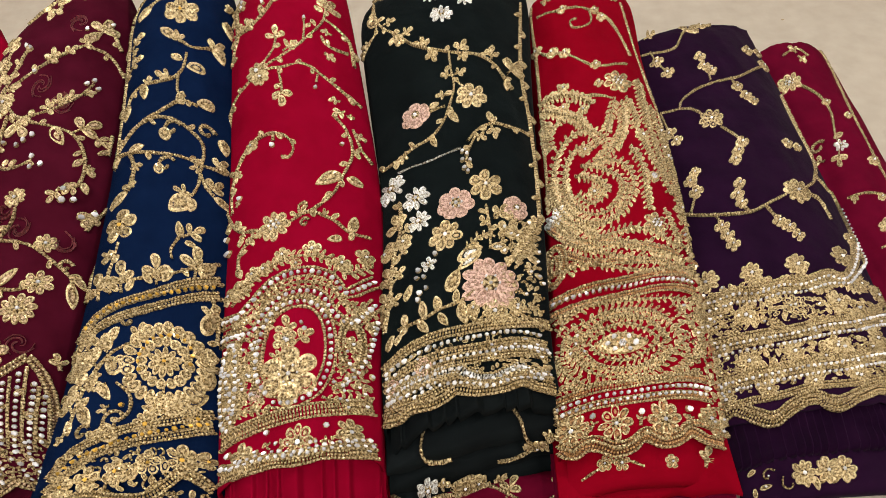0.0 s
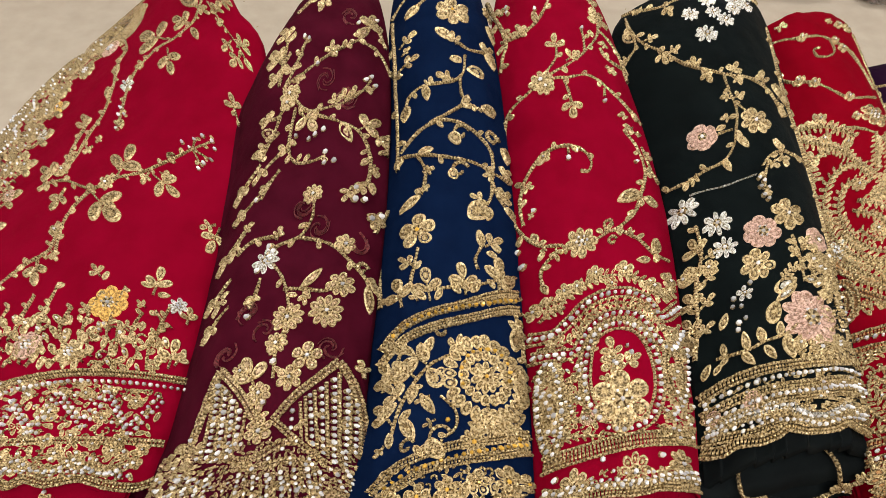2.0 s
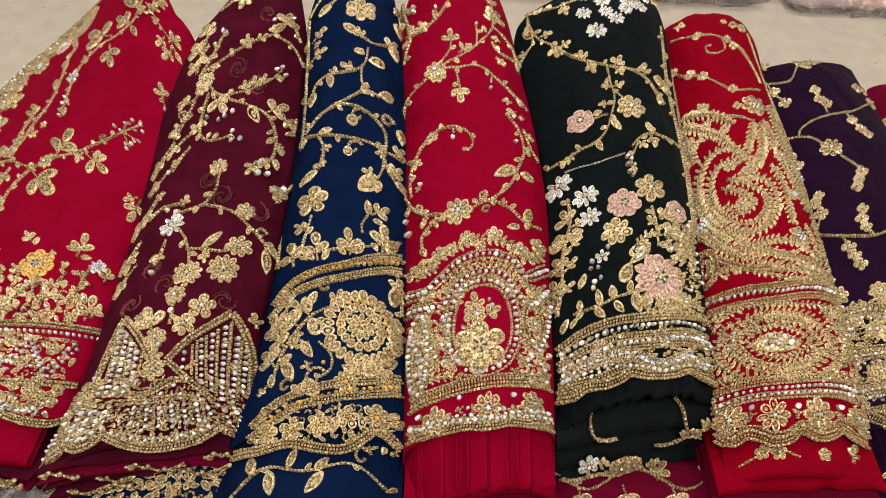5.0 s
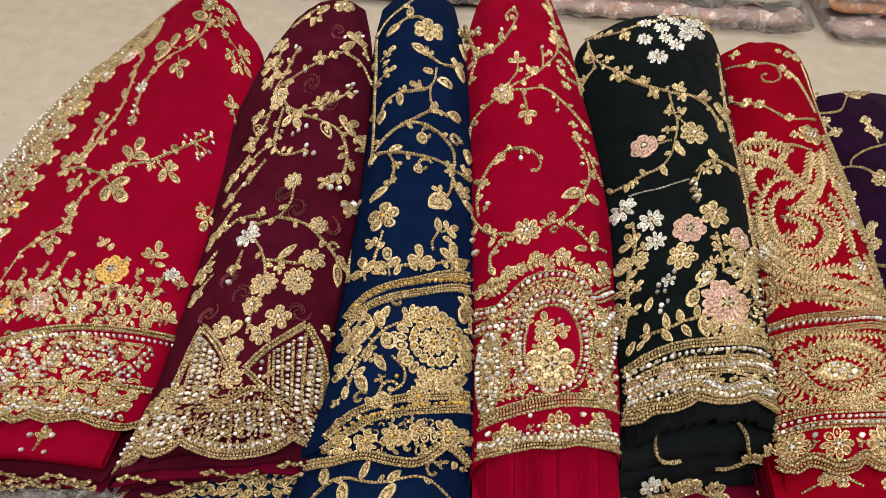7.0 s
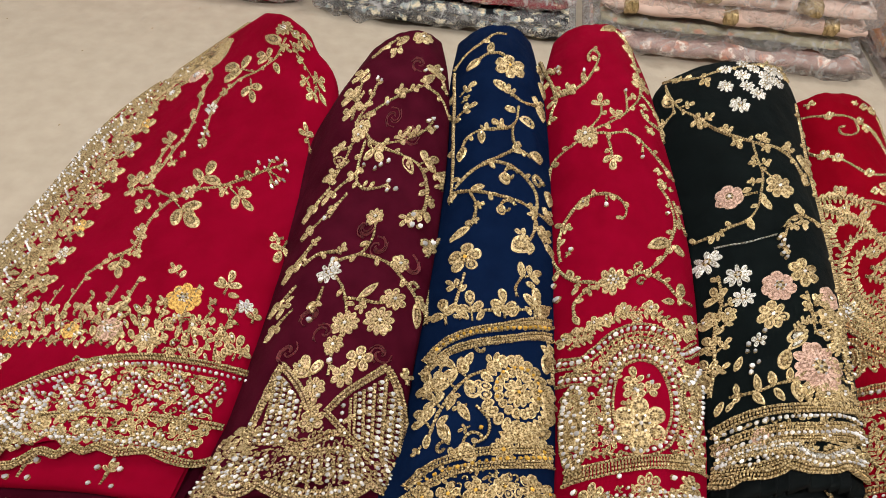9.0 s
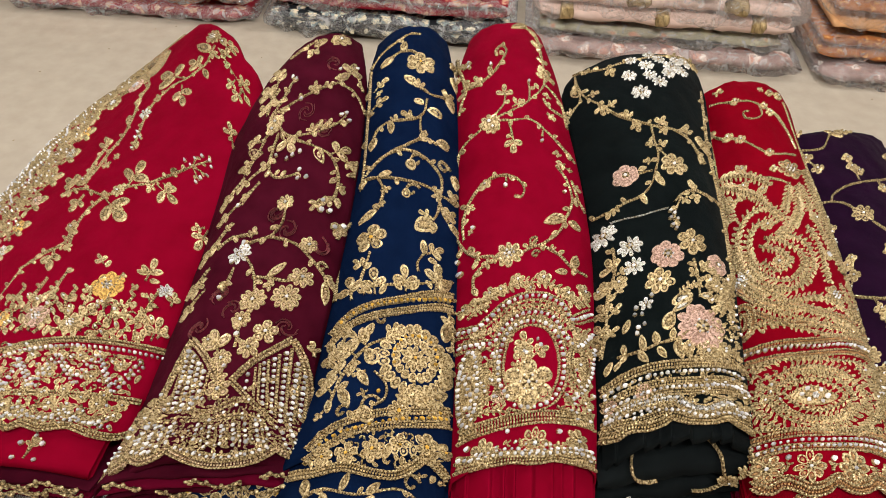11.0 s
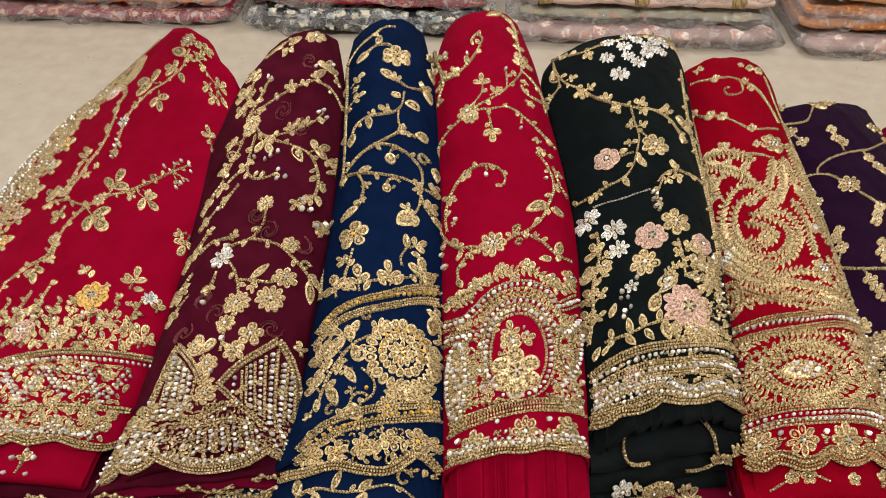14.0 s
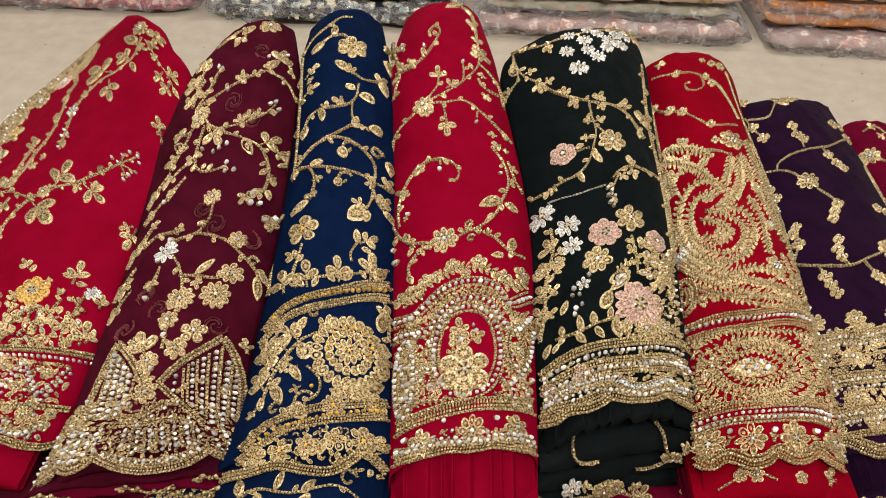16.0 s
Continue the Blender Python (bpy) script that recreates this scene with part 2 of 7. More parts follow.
def mesh_part(name, verts, faces, materials, parent, label="", slots=None, smooth=True, stitch=None):
    o = Vector(parent.location) if parent else Vector((0, 0, 0))
    me = bpy.data.meshes.new(name)
    me.from_pydata((np.array(verts) - np.array(o)).tolist(), [], faces)
    for m in materials:
        me.materials.append(m)
    if slots is not None:
        me.polygons.foreach_set("material_index", slots)
    if smooth:
        me.polygons.foreach_set("use_smooth", [True] * len(faces))
    if stitch:
        me.attributes.new("stitch", "FLOAT", "POINT").data.foreach_set("value", stitch)
    me.update()
    ob = new(name, me)
    ob.parent = parent
    return tagged(ob, label) if label else ob


def flush(sheet, name, materials, label="", smooth=True, kind=""):
    if not sheet.faces:
        return None
    ob = mesh_part(name, sheet.verts, sheet.faces, materials, sheet.g.thing, label, sheet.mats, smooth, sheet.stitch)
    return tagged(ob, kind=kind) if kind else ob


# ---- embroidery ----
LIFT = 0.0014
CUT = random.Random(5)


def cord_on(sh, pts, r=0.0014, slot=0, steps=5, high=0.8):
    """A raised cord along points (u, v); r is half its width in metres."""
    s, n = sh.g.surface, len(pts)
    path = []
    for i in range(n - 1):
        p0, p1, p2, p3 = (np.array(pts[min(max(k, 0), n - 1)]) for k in (i - 1, i, i + 1, i + 2))
        for k in range(steps):
            f = k / steps
            path.append(0.5 * (2 * p1 + (p2 - p0) * f + (2 * p0 - 5 * p1 + 4 * p2 - p3) * f * f + (3 * p1 - p0 - 3 * p2 + p3) * f ** 3))
    path.append(np.array(pts[-1]))
    fine = [path[0]]
    for a, b in zip(path, path[1:]):
        k = max(1, round(math.hypot((b[0] - a[0]) * s.width(a[1]), (b[1] - a[1]) * s.long(a[1])) / 0.0012))
        fine += [a + (b - a) * (q + 1) / k for q in range(k)]
    path = fine
    verts, faces = [], []
    section = ((-1.0, -0.0008), (-0.75, LIFT + 0.55 * r * high), (0.0, LIFT + r * high), (0.75, LIFT + 0.55 * r * high), (1.0, -0.0008))
    for i, p in enumerate(path):
        d = path[min(i + 1, len(path) - 1)] - path[max(i - 1, 0)]
        w, l = s.width(p[1]), s.long(p[1])
        dx, dy = d[0] * w, d[1] * l
        q = math.hypot(dx, dy) or 1
        nx, ny = -dy / q, dx / q
        taper = (1.04, 0.84)[i % 2] + 0.10 * math.sin(i * 0.71 + pts[0][0] * 50)
        for a, h in section:
            verts.append(s.at(p[0] + a * r * taper * nx / w, p[1] + a * r * taper * ny / l, h * (taper if h > 0 else 1)))
        if i:
            b = 5 * (i - 1)
            faces += [(b + k, b + k + 1, b + k + 6, b + k + 5) for k in range(4)]
    # stitch swings along the cord, colouring shade between its twists
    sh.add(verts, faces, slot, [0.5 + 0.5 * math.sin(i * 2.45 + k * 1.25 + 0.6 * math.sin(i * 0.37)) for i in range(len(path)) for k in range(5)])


def leaf_on(sh, u, v, ang, length, width, rim=0, fill=1, n=10, tip=0.0):
    """A padded leaf or petal from (u, v), pointing along ang: a corded rim round a filled middle."""
    f = sh.local(u, v, ang)
    verts, faces, ring = [], [], []
    n = min(max(2 * round(length / 0.0009), 10), 22)
    width, length, skew = width * CUT.uniform(0.82, 1.08), length * CUT.uniform(0.92, 1.06), CUT.uniform(-0.12, 0.12)
    for k in range(n):
        t = 2 * math.pi * k / n
        b = length * (0.5 - 0.5 * math.cos(t))
        a = width * 0.5 * math.sin(t) * (0.75 + 0.35 * (b / length))
        a *= 1 + tip * (0.35 - (b / length) ** 2)
        ring.append((a + skew * b * (b / length), b))
    for scale, h in ((1.0, -0.0006), (0.80, LIFT + 0.0012), (0.50, LIFT - 0.0010)):
        verts += [f(a * scale, length * 0.5 + (b - length * 0.5) * scale, h) for a, b in ring]
    verts.append(f(0, length * 0.52, LIFT + 0.0013))
    outer = [(i, (i + 1) % n, n + (i + 1) % n, n + i) for i in range(n)] + [(n + i, n + (i + 1) % n, 2 * n + (i + 1) % n, 2 * n + i) for i in range(n)]
    # counter-clockwise seen from above
    outer = [q[::-1] for q in outer]
    # low stitch on the sunken ring paints shade inside the rim
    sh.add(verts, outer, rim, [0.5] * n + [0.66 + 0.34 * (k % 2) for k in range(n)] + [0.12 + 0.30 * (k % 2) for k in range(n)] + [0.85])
    k = len(sh.verts) - len(verts)
    inner = [(k + 2 * n + (i + 1) % n, k + 2 * n + i, k + 3 * n) for i in range(n)]
    sh.faces += inner
    sh.mats += [fill] * n


def gem_on(sh, u, v, r=0.0017, slot=0, turn=0.0):
    """A faceted stone, set a little askew."""
    f = sh.local(u, v, turn + CUT.uniform(0, 1))
    verts = []
    r *= CUT.uniform(0.66, 0.9)
    ta, tb = CUT.uniform(-0.6, 0.6), CUT.uniform(-0.6, 0.6)
    for q, h, k2 in ((1.14, -0.0004, 0), (1.04, LIFT + 0.0006, 0.3), (0.98, LIFT + 0.0009, 0.5), (0.55, LIFT + 0.0025, 1.0)):
        for k in range(6):
            a, b = r * q * math.cos(k * math.pi / 3), r * q * math.sin(k * math.pi / 3)
            verts.append(f(a, b, h + k2 * (ta * a + tb * b)))
    n0 = len(sh.mats)
    faces = [(6 * j + k, 6 * j + (k + 1) % 6, 6 * j + 6 + (k + 1) % 6, 6 * j + 6 + k) for j in (0, 1, 2) for k in range(6)]
    sh.add(verts, faces + [(18, 19, 20, 21, 22, 23)], slot)
    sh.mats[n0:n0 + 12] = [1] * 12


class Garment:
    def __init__(self, rows, label, stones=GEM, threads=(GOLD, GOLD_FILL), thing=None):
        self.surface = Surface(rows)
        self.thing = thing or new("folded_garment")
        if not thing:
            self.thing.location = self.surface.base
            tagged(self.thing, label, "folded garment", "embroidered garments laid out side by side")
        self.stones, self.threads, self.buds = stones, threads, 0.0
        self.gems = Sheet(self)

    def cord(self, *flat, r=0.00115, m=None, name="embroidered_vine"):
        sh = Sheet(self)
        pts = [(flat[i], flat[i + 1]) for i in range(0, len(flat), 2)]
        cord_on(sh, pts, r)
        if self.buds and name == "embroidered_vine" and not m:
            s, gone, last, side = self.surface, 0.0, 0.0, 1
            for a, b in zip(pts, pts[1:]):
                dx, dy = (b[0] - a[0]) * s.width(a[1]), (b[1] - a[1]) * s.long(a[1])
                d = math.hypot(dx, dy)
                for k in range(8):
                    gone += d / 8
                    if gone - last > self.buds:
                        last, side = gone + CUT.uniform(-0.002, 0.002), -side
                        f = (k + 1) / 8
                        leaf_on(sh, a[0] + (b[0] - a[0]) * f, a[1] + (b[1] - a[1]) * f, math.atan2(-dx, dy) + side * CUT.uniform(0.7, 1.1), CUT.uniform(0.0055, 0.0075), 0.0040)
        return flush(sh, name, [m or self.threads[0], self.threads[1]])

    def leaf(self, u, v, u2, v2, w=0.55, m=None):
        s = self.surface
        a, b = (u2 - u) * s.width(v), (v2 - v) * s.long(v)
        sh = Sheet(self)
        leaf_on(sh, u, v, math.atan2(-a, b), math.hypot(a, b), 0.92 * w * math.hypot(a, b), tip=0.75 if w < 0.75 else 0.0)
        return flush(sh, "embroidered_leaf", [self.threads[0], m or self.threads[1]])

    def sprig(self, u, v, u2, v2, stones=0, m=None):
        """A tip leaf and two side leaves, from the base to the tip."""
        s = self.surface
        a, b = (u2 - u) * s.width(v), (v2 - v) * s.long(v)
        ln, ang = math.hypot(a, b), math.atan2(-a, b)
        sh = Sheet(self)
        f = lambda k, side: (u + (u2 - u) * k, v + (v2 - v) * k)
        for k, turn, q in ((0.50, 0.0, 0.50), (0.34, 1.08, 0.45), (0.34, -1.08, 0.45)):
            p = f(k, 0)
            leaf_on(sh, p[0], p[1], ang + turn, ln * q, ln * q * 0.62)
        cord_on(sh, [(u, v), f(0.5, 0)], 0.0009)
        for i in range(stones):
            p = (u2 + (i - (stones - 1) / 2) * 0.035, v2 + 0.004 * (i % 2))
            gem_on(self.gems, p[0], p[1], 0.0018)
        return flush(sh, "embroidered_sprig", [self.threads[0], m or self.threads[1]])

    def flower(self, u, v, r, petals=7, m=None, stones=1, rim=None, turn=0.0):
        sh = Sheet(self)
        w, l = self.surface.width(v), self.surface.long(v)
        slim = 0.55 if m is SILVER else 1.0 if m in (PINK, YELLOW) else 0.78
        rim = m if m in (SILVER, PINK, YELLOW) else rim
        for k in range(petals):
            t = turn + 2 * math.pi * k / petals
            leaf_on(sh, u - math.sin(t) * r * 0.2 / w, v + math.cos(t) * r * 0.2 / l, t, r * 0.84, r * 2.0 * math.sin(math.pi / petals) * slim, n=9)
        f = sh.local(u, v, 0)
        n, verts = 10, []
        for q, h in ((0.30, 0.0), (0.26, LIFT + 0.0018), (0.12, LIFT + 0.0012)):
            verts += [f(r * q * math.cos(2 * math.pi * k / n), r * q * math.sin(2 * math.pi * k / n), h) for k in range(n)]
        sh.add(verts, [(n * j + k, n * j + (k + 1) % n, n * j + n + (k + 1) % n, n * j + n + k) for j in (0, 1) for k in range(n)] + [tuple(range(2 * n, 3 * n))], 2, [float(k % 2) for k in range(n)] * 3)
        ob = flush(sh, "embroidered_flower", [rim or self.threads[0], m or self.threads[1], self.threads[0]])
        if stones:
            gem_on(self.gems, u, v, min(0.0022, r * 0.25))
        if stones > 1:
            for k in range(6):
                t = k * math.pi / 3
                gem_on(self.gems, u + math.cos(t) * r * 0.3 / w, v + math.sin(t) * r * 0.3 / l, 0.0013)
        return ob

    def gem(self, u, v, r=0.002):
        gem_on(self.gems, u, v, r, turn=u * 40)

    def band(self, *flat, w=0.01, stones=0, m=None, name="zari_band", teeth=True, gem=0.0016):
        """A flat worked band along points, edged with cord, ribbed across, set with stones."""
        pts = [(flat[i], flat[i + 1]) for i in range(0, len(flat), 2)]
        s, sh = self.surface, Sheet(self)
        dense = []
        n = len(pts)
        for i in range(n - 1):
            p0, p1, p2, p3 = (np.array(pts[min(max(k, 0), n - 1)]) for k in (i - 1, i, i + 1, i + 2))
            for k in range(10):
                f = k / 10
                dense.append(0.5 * (2 * p1 + (p2 - p0) * f + (2 * p0 - 5 * p1 + 4 * p2 - p3) * f * f + (3 * p1 - p0 - 3 * p2 + p3) * f ** 3))
        dense.append(np.array(pts[-1]))
        acc = [0.0]
        for a, b in zip(dense, dense[1:]):
            acc.append(acc[-1] + math.hypot((b[0] - a[0]) * s.width(a[1]), (b[1] - a[1]) * s.long(a[1])))

        def along(d):
            d = min(max(d, 0), acc[-1])
            i = int(np.searchsorted(acc, d))
            i = min(max(i, 1), len(acc) - 1)
            f = (d - acc[i - 1]) / max(acc[i] - acc[i - 1], 1e-9)
            p = dense[i - 1] * (1 - f) + dense[i] * f
            q = dense[min(i + 2, len(dense) - 1)] - dense[max(i - 3, 0)]
            ww, l = s.width(p[1]), s.long(p[1])
            qx, qy = q[0] * ww, q[1] * l
            k = math.hypot(qx, qy) or 1
            return p, (-qy / k / ww, qx / k / l)

        count = max(int(acc[-1] / 0.0022), 6)
        for side in (-0.5, 0.5):
            line = []
            for i in range(count // 3 + 1):
                p, nn = along(acc[-1] * i / (count // 3))
                line.append((p[0] + nn[0] * w * side, p[1] + nn[1] * w * side))
            cord_on(sh, line, 0.0011, 0, 2, 1.1)
        if teeth:
            for i in range(count):
                p, nn = along(acc[-1] * (i + 0.5) / count)
                a = (p[0] - nn[0] * w * 0.46, p[1] - nn[1] * w * 0.46)
                b = (p[0] + nn[0] * w * 0.46, p[1] + nn[1] * w * 0.46)
                cord_on(sh, [a, b], 0.0009, 1, 2, 0.9)
        if stones:
            k = max(int(acc[-1] / 0.0048), 3)
            for j in range(stones):
                o = (j - (stones - 1) / 2) * w / max(stones, 1) * 0.8
                for i in range(k):
                    p, nn = along(acc[-1] * (i + 0.5) / k)
                    gem_on(self.gems, p[0] + nn[0] * o, p[1] + nn[1] * o, gem + 0.0004 * ((i * 7) % 3 == 0), turn=i)
        return flush(sh, name, [self.threads[0], m or self.threads[1]])

    def gem_row(self, *flat):
        """A row of stones, close together, along points."""
        s = self.surface
        for i in range(0, len(flat) - 2, 2):
            a, b = np.array(flat[i:i + 2]), np.array(flat[i + 2:i + 4])
            d = math.hypot((b - a)[0] * s.width(a[1]), (b - a)[1] * s.long(a[1]))
            n = max(int(d / 0.0043), 1)
            for k in range(n):
                p = a + (b - a) * (k + 0.5) / n
                gem_on(self.gems, p[0], p[1], 0.0017 + 0.0003 * ((k * 5 + i) % 3 == 0), turn=k)

    def fern(self, *flat, size=0.005, sides=(-1, 1), spine=True, step=0.0042):
        """Small looped leaves set close along one or both sides of a curved spine."""
        pts = [np.array(flat[i:i + 2]) for i in range(0, len(flat), 2)]
        s, sh, n = self.surface, Sheet(self), len(flat) // 2
        dense = []
        for i in range(n - 1):
            p0, p1, p2, p3 = (pts[min(max(k, 0), n - 1)] for k in (i - 1, i, i + 1, i + 2))
            for k in range(12):
                f = k / 12
                dense.append(0.5 * (2 * p1 + (p2 - p0) * f + (2 * p0 - 5 * p1 + 4 * p2 - p3) * f * f + (3 * p1 - p0 - 3 * p2 + p3) * f ** 3))
        dense.append(pts[-1])
        gone, last = 0.0, 0.0
        for a, b in zip(dense, dense[1:]):
            dx, dy = (b[0] - a[0]) * s.width(a[1]), (b[1] - a[1]) * s.long(a[1])
            gone += math.hypot(dx, dy)
            if gone - last >= step:
                last = gone
                ang = math.atan2(-dx, dy)
                for side in sides:
                    leaf_on(sh, a[0], a[1], ang - side * 0.95, size * CUT.uniform(1.1, 1.4), size * 0.50, n=8)
        if spine:
            cord_on(sh, [tuple(p) for p in dense[::4]] + [tuple(dense[-1])], 0.0012, 0, 3, 1.4)
        return flush(sh, "embroidered_fern", list(self.threads))

    def oval(self, u, v, rx, ry, w=0.004, stones=0, m=None):
        wide, l = self.surface.width(v), self.surface.long(v)
        flat = []
        for k in range(15):
            t = 2 * math.pi * k / 14
            flat += [u + rx * math.cos(t) / wide, v + ry * math.sin(t) / l]
        return self.band(*flat, w=w, stones=stones, m=m, name="zari_oval")

    def petal_ring(self, u, v, r0, r1, n):
        sh, w, l = Sheet(self), self.surface.width(v), self.surface.long(v)
        for k in range(n):
            t = 2 * math.pi * k / n
            leaf_on(sh, u - math.sin(t) * r0 / w, v + 1.05 * math.cos(t) * r0 / l, t, (r1 - r0) * 1.1, 2.3 * math.pi * r1 / n, n=8)
        return flush(sh, "petal_ring", list(self.threads))

    def scroll(self, u, v, r):
        """A curled tendril with a padded heart."""
        sh, w, l = Sheet(self), self.surface.width(v), self.surface.long(v)
        line = []
        for k in range(12):
            t, q = 0.4 + k * 0.52, r * (1 - k / 15)
            line.append((u + math.cos(t) * q / w, v + 1.05 * math.sin(t) * q / l))
        cord_on(sh, line, 0.0013, 0, 3)
        return flush(sh, "embroidered_scroll", [self.threads[0]])

    def filling(self, u0, u1, v0, v1, step=0.006, size=0.006, stones=0.12, m=None, seed=1, angle=None):
        """Close-set small stitches, curls and leaves between the larger motifs."""
        rng, sh, s = random.Random(seed), Sheet(self), self.surface
        w, long = s.width((v0 + v1) / 2), s.long((v0 + v1) / 2)
        step, size = step * 1.3, size * 1.35
        nu, nv = max(int((u1 - u0) * w / step), 1), max(int((v1 - v0) * long / step), 1)
        for i in range(nu):
            for j in range(nv):
                u = u0 + (u1 - u0) * (i + 0.5 + rng.uniform(-0.35, 0.35) + 0.5 * (j % 2)) / (nu + 0.5)
                v = v0 + (v1 - v0) * (j + 0.5 + rng.uniform(-0.35, 0.35)) / nv
                a = rng.uniform(-3.1, 3.1) if angle is None else angle + rng.uniform(-0.5, 0.5)
                q = size * rng.uniform(0.7, 1.2)
                if rng.random() < 0.7:
                    leaf_on(sh, u + math.sin(a) * q * 0.5 / w, v - math.cos(a) * q * 0.5 / long, a, q, q * rng.uniform(0.45, 0.65), 0, 1, 8)
                else:
                    line = [(u + math.cos(a + k) * q * (0.6 - 0.11 * k) / w, v + math.sin(a + k) * q * (0.6 - 0.11 * k) / long) for k in range(5)]
                    cord_on(sh, line, 0.0008, rng.randint(0, 1), 2)
                if rng.random() < stones:
                    gem_on(self.gems, u, v, rng.uniform(0.0011, 0.0018), turn=a)
        return flush(sh, "embroidered_filling", [self.threads[0], m or self.threads[1]], kind="stuff")

    def finish(self):
        flush(self.gems, "rhinestone_work", [self.stones, self.threads[0]], smooth=False, kind="stuff")


def fabric_top(g, m, scallops=5, depth=0.012, v_end=1.0, phase=0.0, left=(0.002, 0.002), right=(0.002, 0.002), start=0.0):
    """The embroidered upper layer, with a scalloped hem and a turned-down far end and sides."""
    s, nu, nv = g.surface, 40, 60
    verts, faces = [], []
    roll = ((0.0, 0.0), (0.45, 0.10), (0.80, 0.36), (1.0, 0.80), (0.95, 4.5))
    for j in range(nv + 4):
        for i in range(-4, nu + 5):
            u = start + (1 - start) * min(max(i / nu, 0), 1)
            cut = -depth * abs(math.sin(math.pi * (scallops * u + phase))) ** 0.7 if scallops else 0.0
            v = cut + (v_end - cut) * min(j / nv, 1.0)
            p = np.array(s.at(u, v))
            p[2] += 0.0018 * noise.noise(Vector((u * 5 + s.base.x * 31, v * 9, 0.3))) + 0.0012 * noise.noise(Vector((u * 11 + s.base.x * 17, v * 21 + u * 6, 2.7)))
            side = max(-i, i - nu, 0)
            over = max(j - nv, 0)
            if side:
                across = s.at(1, v) - s.at(0, v)
                across[2] = 0
                across /= np.linalg.norm(across)
                pair = left if i < 0 else right
                wide = pair[0] + (pair[1] - pair[0]) * min(max(v, 0), 1) ** 2
                p = p + across * wide * roll[side][0] * (-1 if i < 0 else 1)
                p[2] -= 0.018 * roll[side][1]
            if over:
                ahead = s.at(u, 1.0) - s.at(u, 0.95)
                ahead[2] = 0
                ahead /= np.linalg.norm(ahead)
                p = p + ahead * (0.008, 0.012, 0.010)[over - 1]
                p[2] -= (0.008, 0.035, 9)[over - 1]
            p[2] = max(p[2], 0.004)
            verts.append(p)
    k = nu + 9
    for j in range(nv + 3):
        for i in range(k - 1):
            a = j * k + i
            faces.append((a, a + 1, a + k + 1, a + k))
    ob = mesh_part("embroidered_cloth", verts, faces, [m], g.thing)
    so = ob.modifiers.new("thickness", "SOLIDIFY")
    so.thickness, so.offset = 0.0016, -1
    return ob


def under_layer(g, name, m, v0, v1, sink, pleats=0, label="", u0=0.0, u1=1.0, edge=0.004, wave=0.0):
    """A layer of cloth that shows below the hem: follows the face, sinks below it and turns under at its near edge."""
    s, nu, nv = g.surface, max(40, pleats * 14), 14
    verts, faces = [], []
    for j in range(nv + 4):
        for i in range(nu + 1):
            u = u0 + (u1 - u0) * i / nu
            f = min(j / nv, 1.0)
            v = v0 + (v1 - v0 - wave * math.sin(u * 9 + v1 * 40)) * f
            p = np.array(s.at(u, v, -sink))
            if pleats:
                q = (u * pleats + 0.3 * math.sin(u * 17)) % 1.0
                p[2] += 0.0110 * (q ** 1.6 - 0.5 - 0.9 * max(q - 0.86, 0) / 0.14) * (0.35 + 0.65 * f)
            p[2] += 0.002 * noise.noise(Vector((u * 6, v * 30, s.base.x * 9)))
            if j > nv:
                back = s.at(u, v0) - s.at(u, v1)
                back /= np.linalg.norm(back)
                t = (0.0, 0.5, 1.0, 1.0)[j - nv]
                p = p + back * (0.0, -0.003, 0.002, 0.03)[j - nv]
                p[2] -= edge * t * 2
            p[2] = max(p[2], 0.003)
            verts.append(p)
    k = nu + 1
    for j in range(nv + 3):
        for i in range(nu):
            a = j * k + i
            faces.append((a + k, a + k + 1, a + 1, a))
    ob = mesh_part(name, verts, faces, [m], g.thing, label, stitch=[0.5 + 0.5 * math.sin(i * 1.7) for i in range(len(verts))])
    return ob


def fold(g, m, v, z, thick, u0=0.0, u1=1.0, back=0.09, out=0.0, name="folded_layer", label="", sag=0.004):
    """A folded edge of cloth below the hem: a round-nosed layer, with its top at z."""
    s, n, k = g.surface, 36, 7
    verts, faces = [], []
    for i in range(n + 1):
        u = u0 + (u1 - u0) * i / n
        p, q = s.at(u, v), s.at(u, v + 0.1)
        d = np.array((q[0] - p[0], q[1] - p[1], 0.0))
        d /= np.linalg.norm(d)
        o = out + 0.003 * noise.noise(Vector((u * 7, z * 90, v * 20 + s.base.x)))
        zz = z - sag * (2 * u - 1) ** 4 * 2 + 0.002 * noise.noise(Vector((u * 5 + 9, z * 70, s.base.x)))
        end = min(u - u0, u1 - u) / (u1 - u0)
        t = thick * min(1.0, 0.35 + 6 * end)
        prof = [(back, 0.5), (0.3 * back, 0.5)]
        prof += [(t * 0.5 * (1 - math.sin(a)), 0.5 * math.cos(a)) for a in (math.pi * 0.17, math.pi * 0.5, math.pi * 0.83)]
        prof += [(0.3 * back, -0.5), (back, -0.5)]
        for b, h in prof:
            w = np.array((p[0], p[1], 0.0)) + d * (b - o)
            w[2] = max(zz - t / 2 + h * t, 0.002)
            verts.append(w)
    for i in range(n):
        for j in range(k - 1):
            a = i * k + j
            faces.append((a + k, a + k + 1, a + 1, a))
    ob = mesh_part(name, verts, faces, [m], g.thing, label, stitch=[0.5 + 0.5 * math.sin(i * 1.7) for i in range(len(verts))])
    return ob


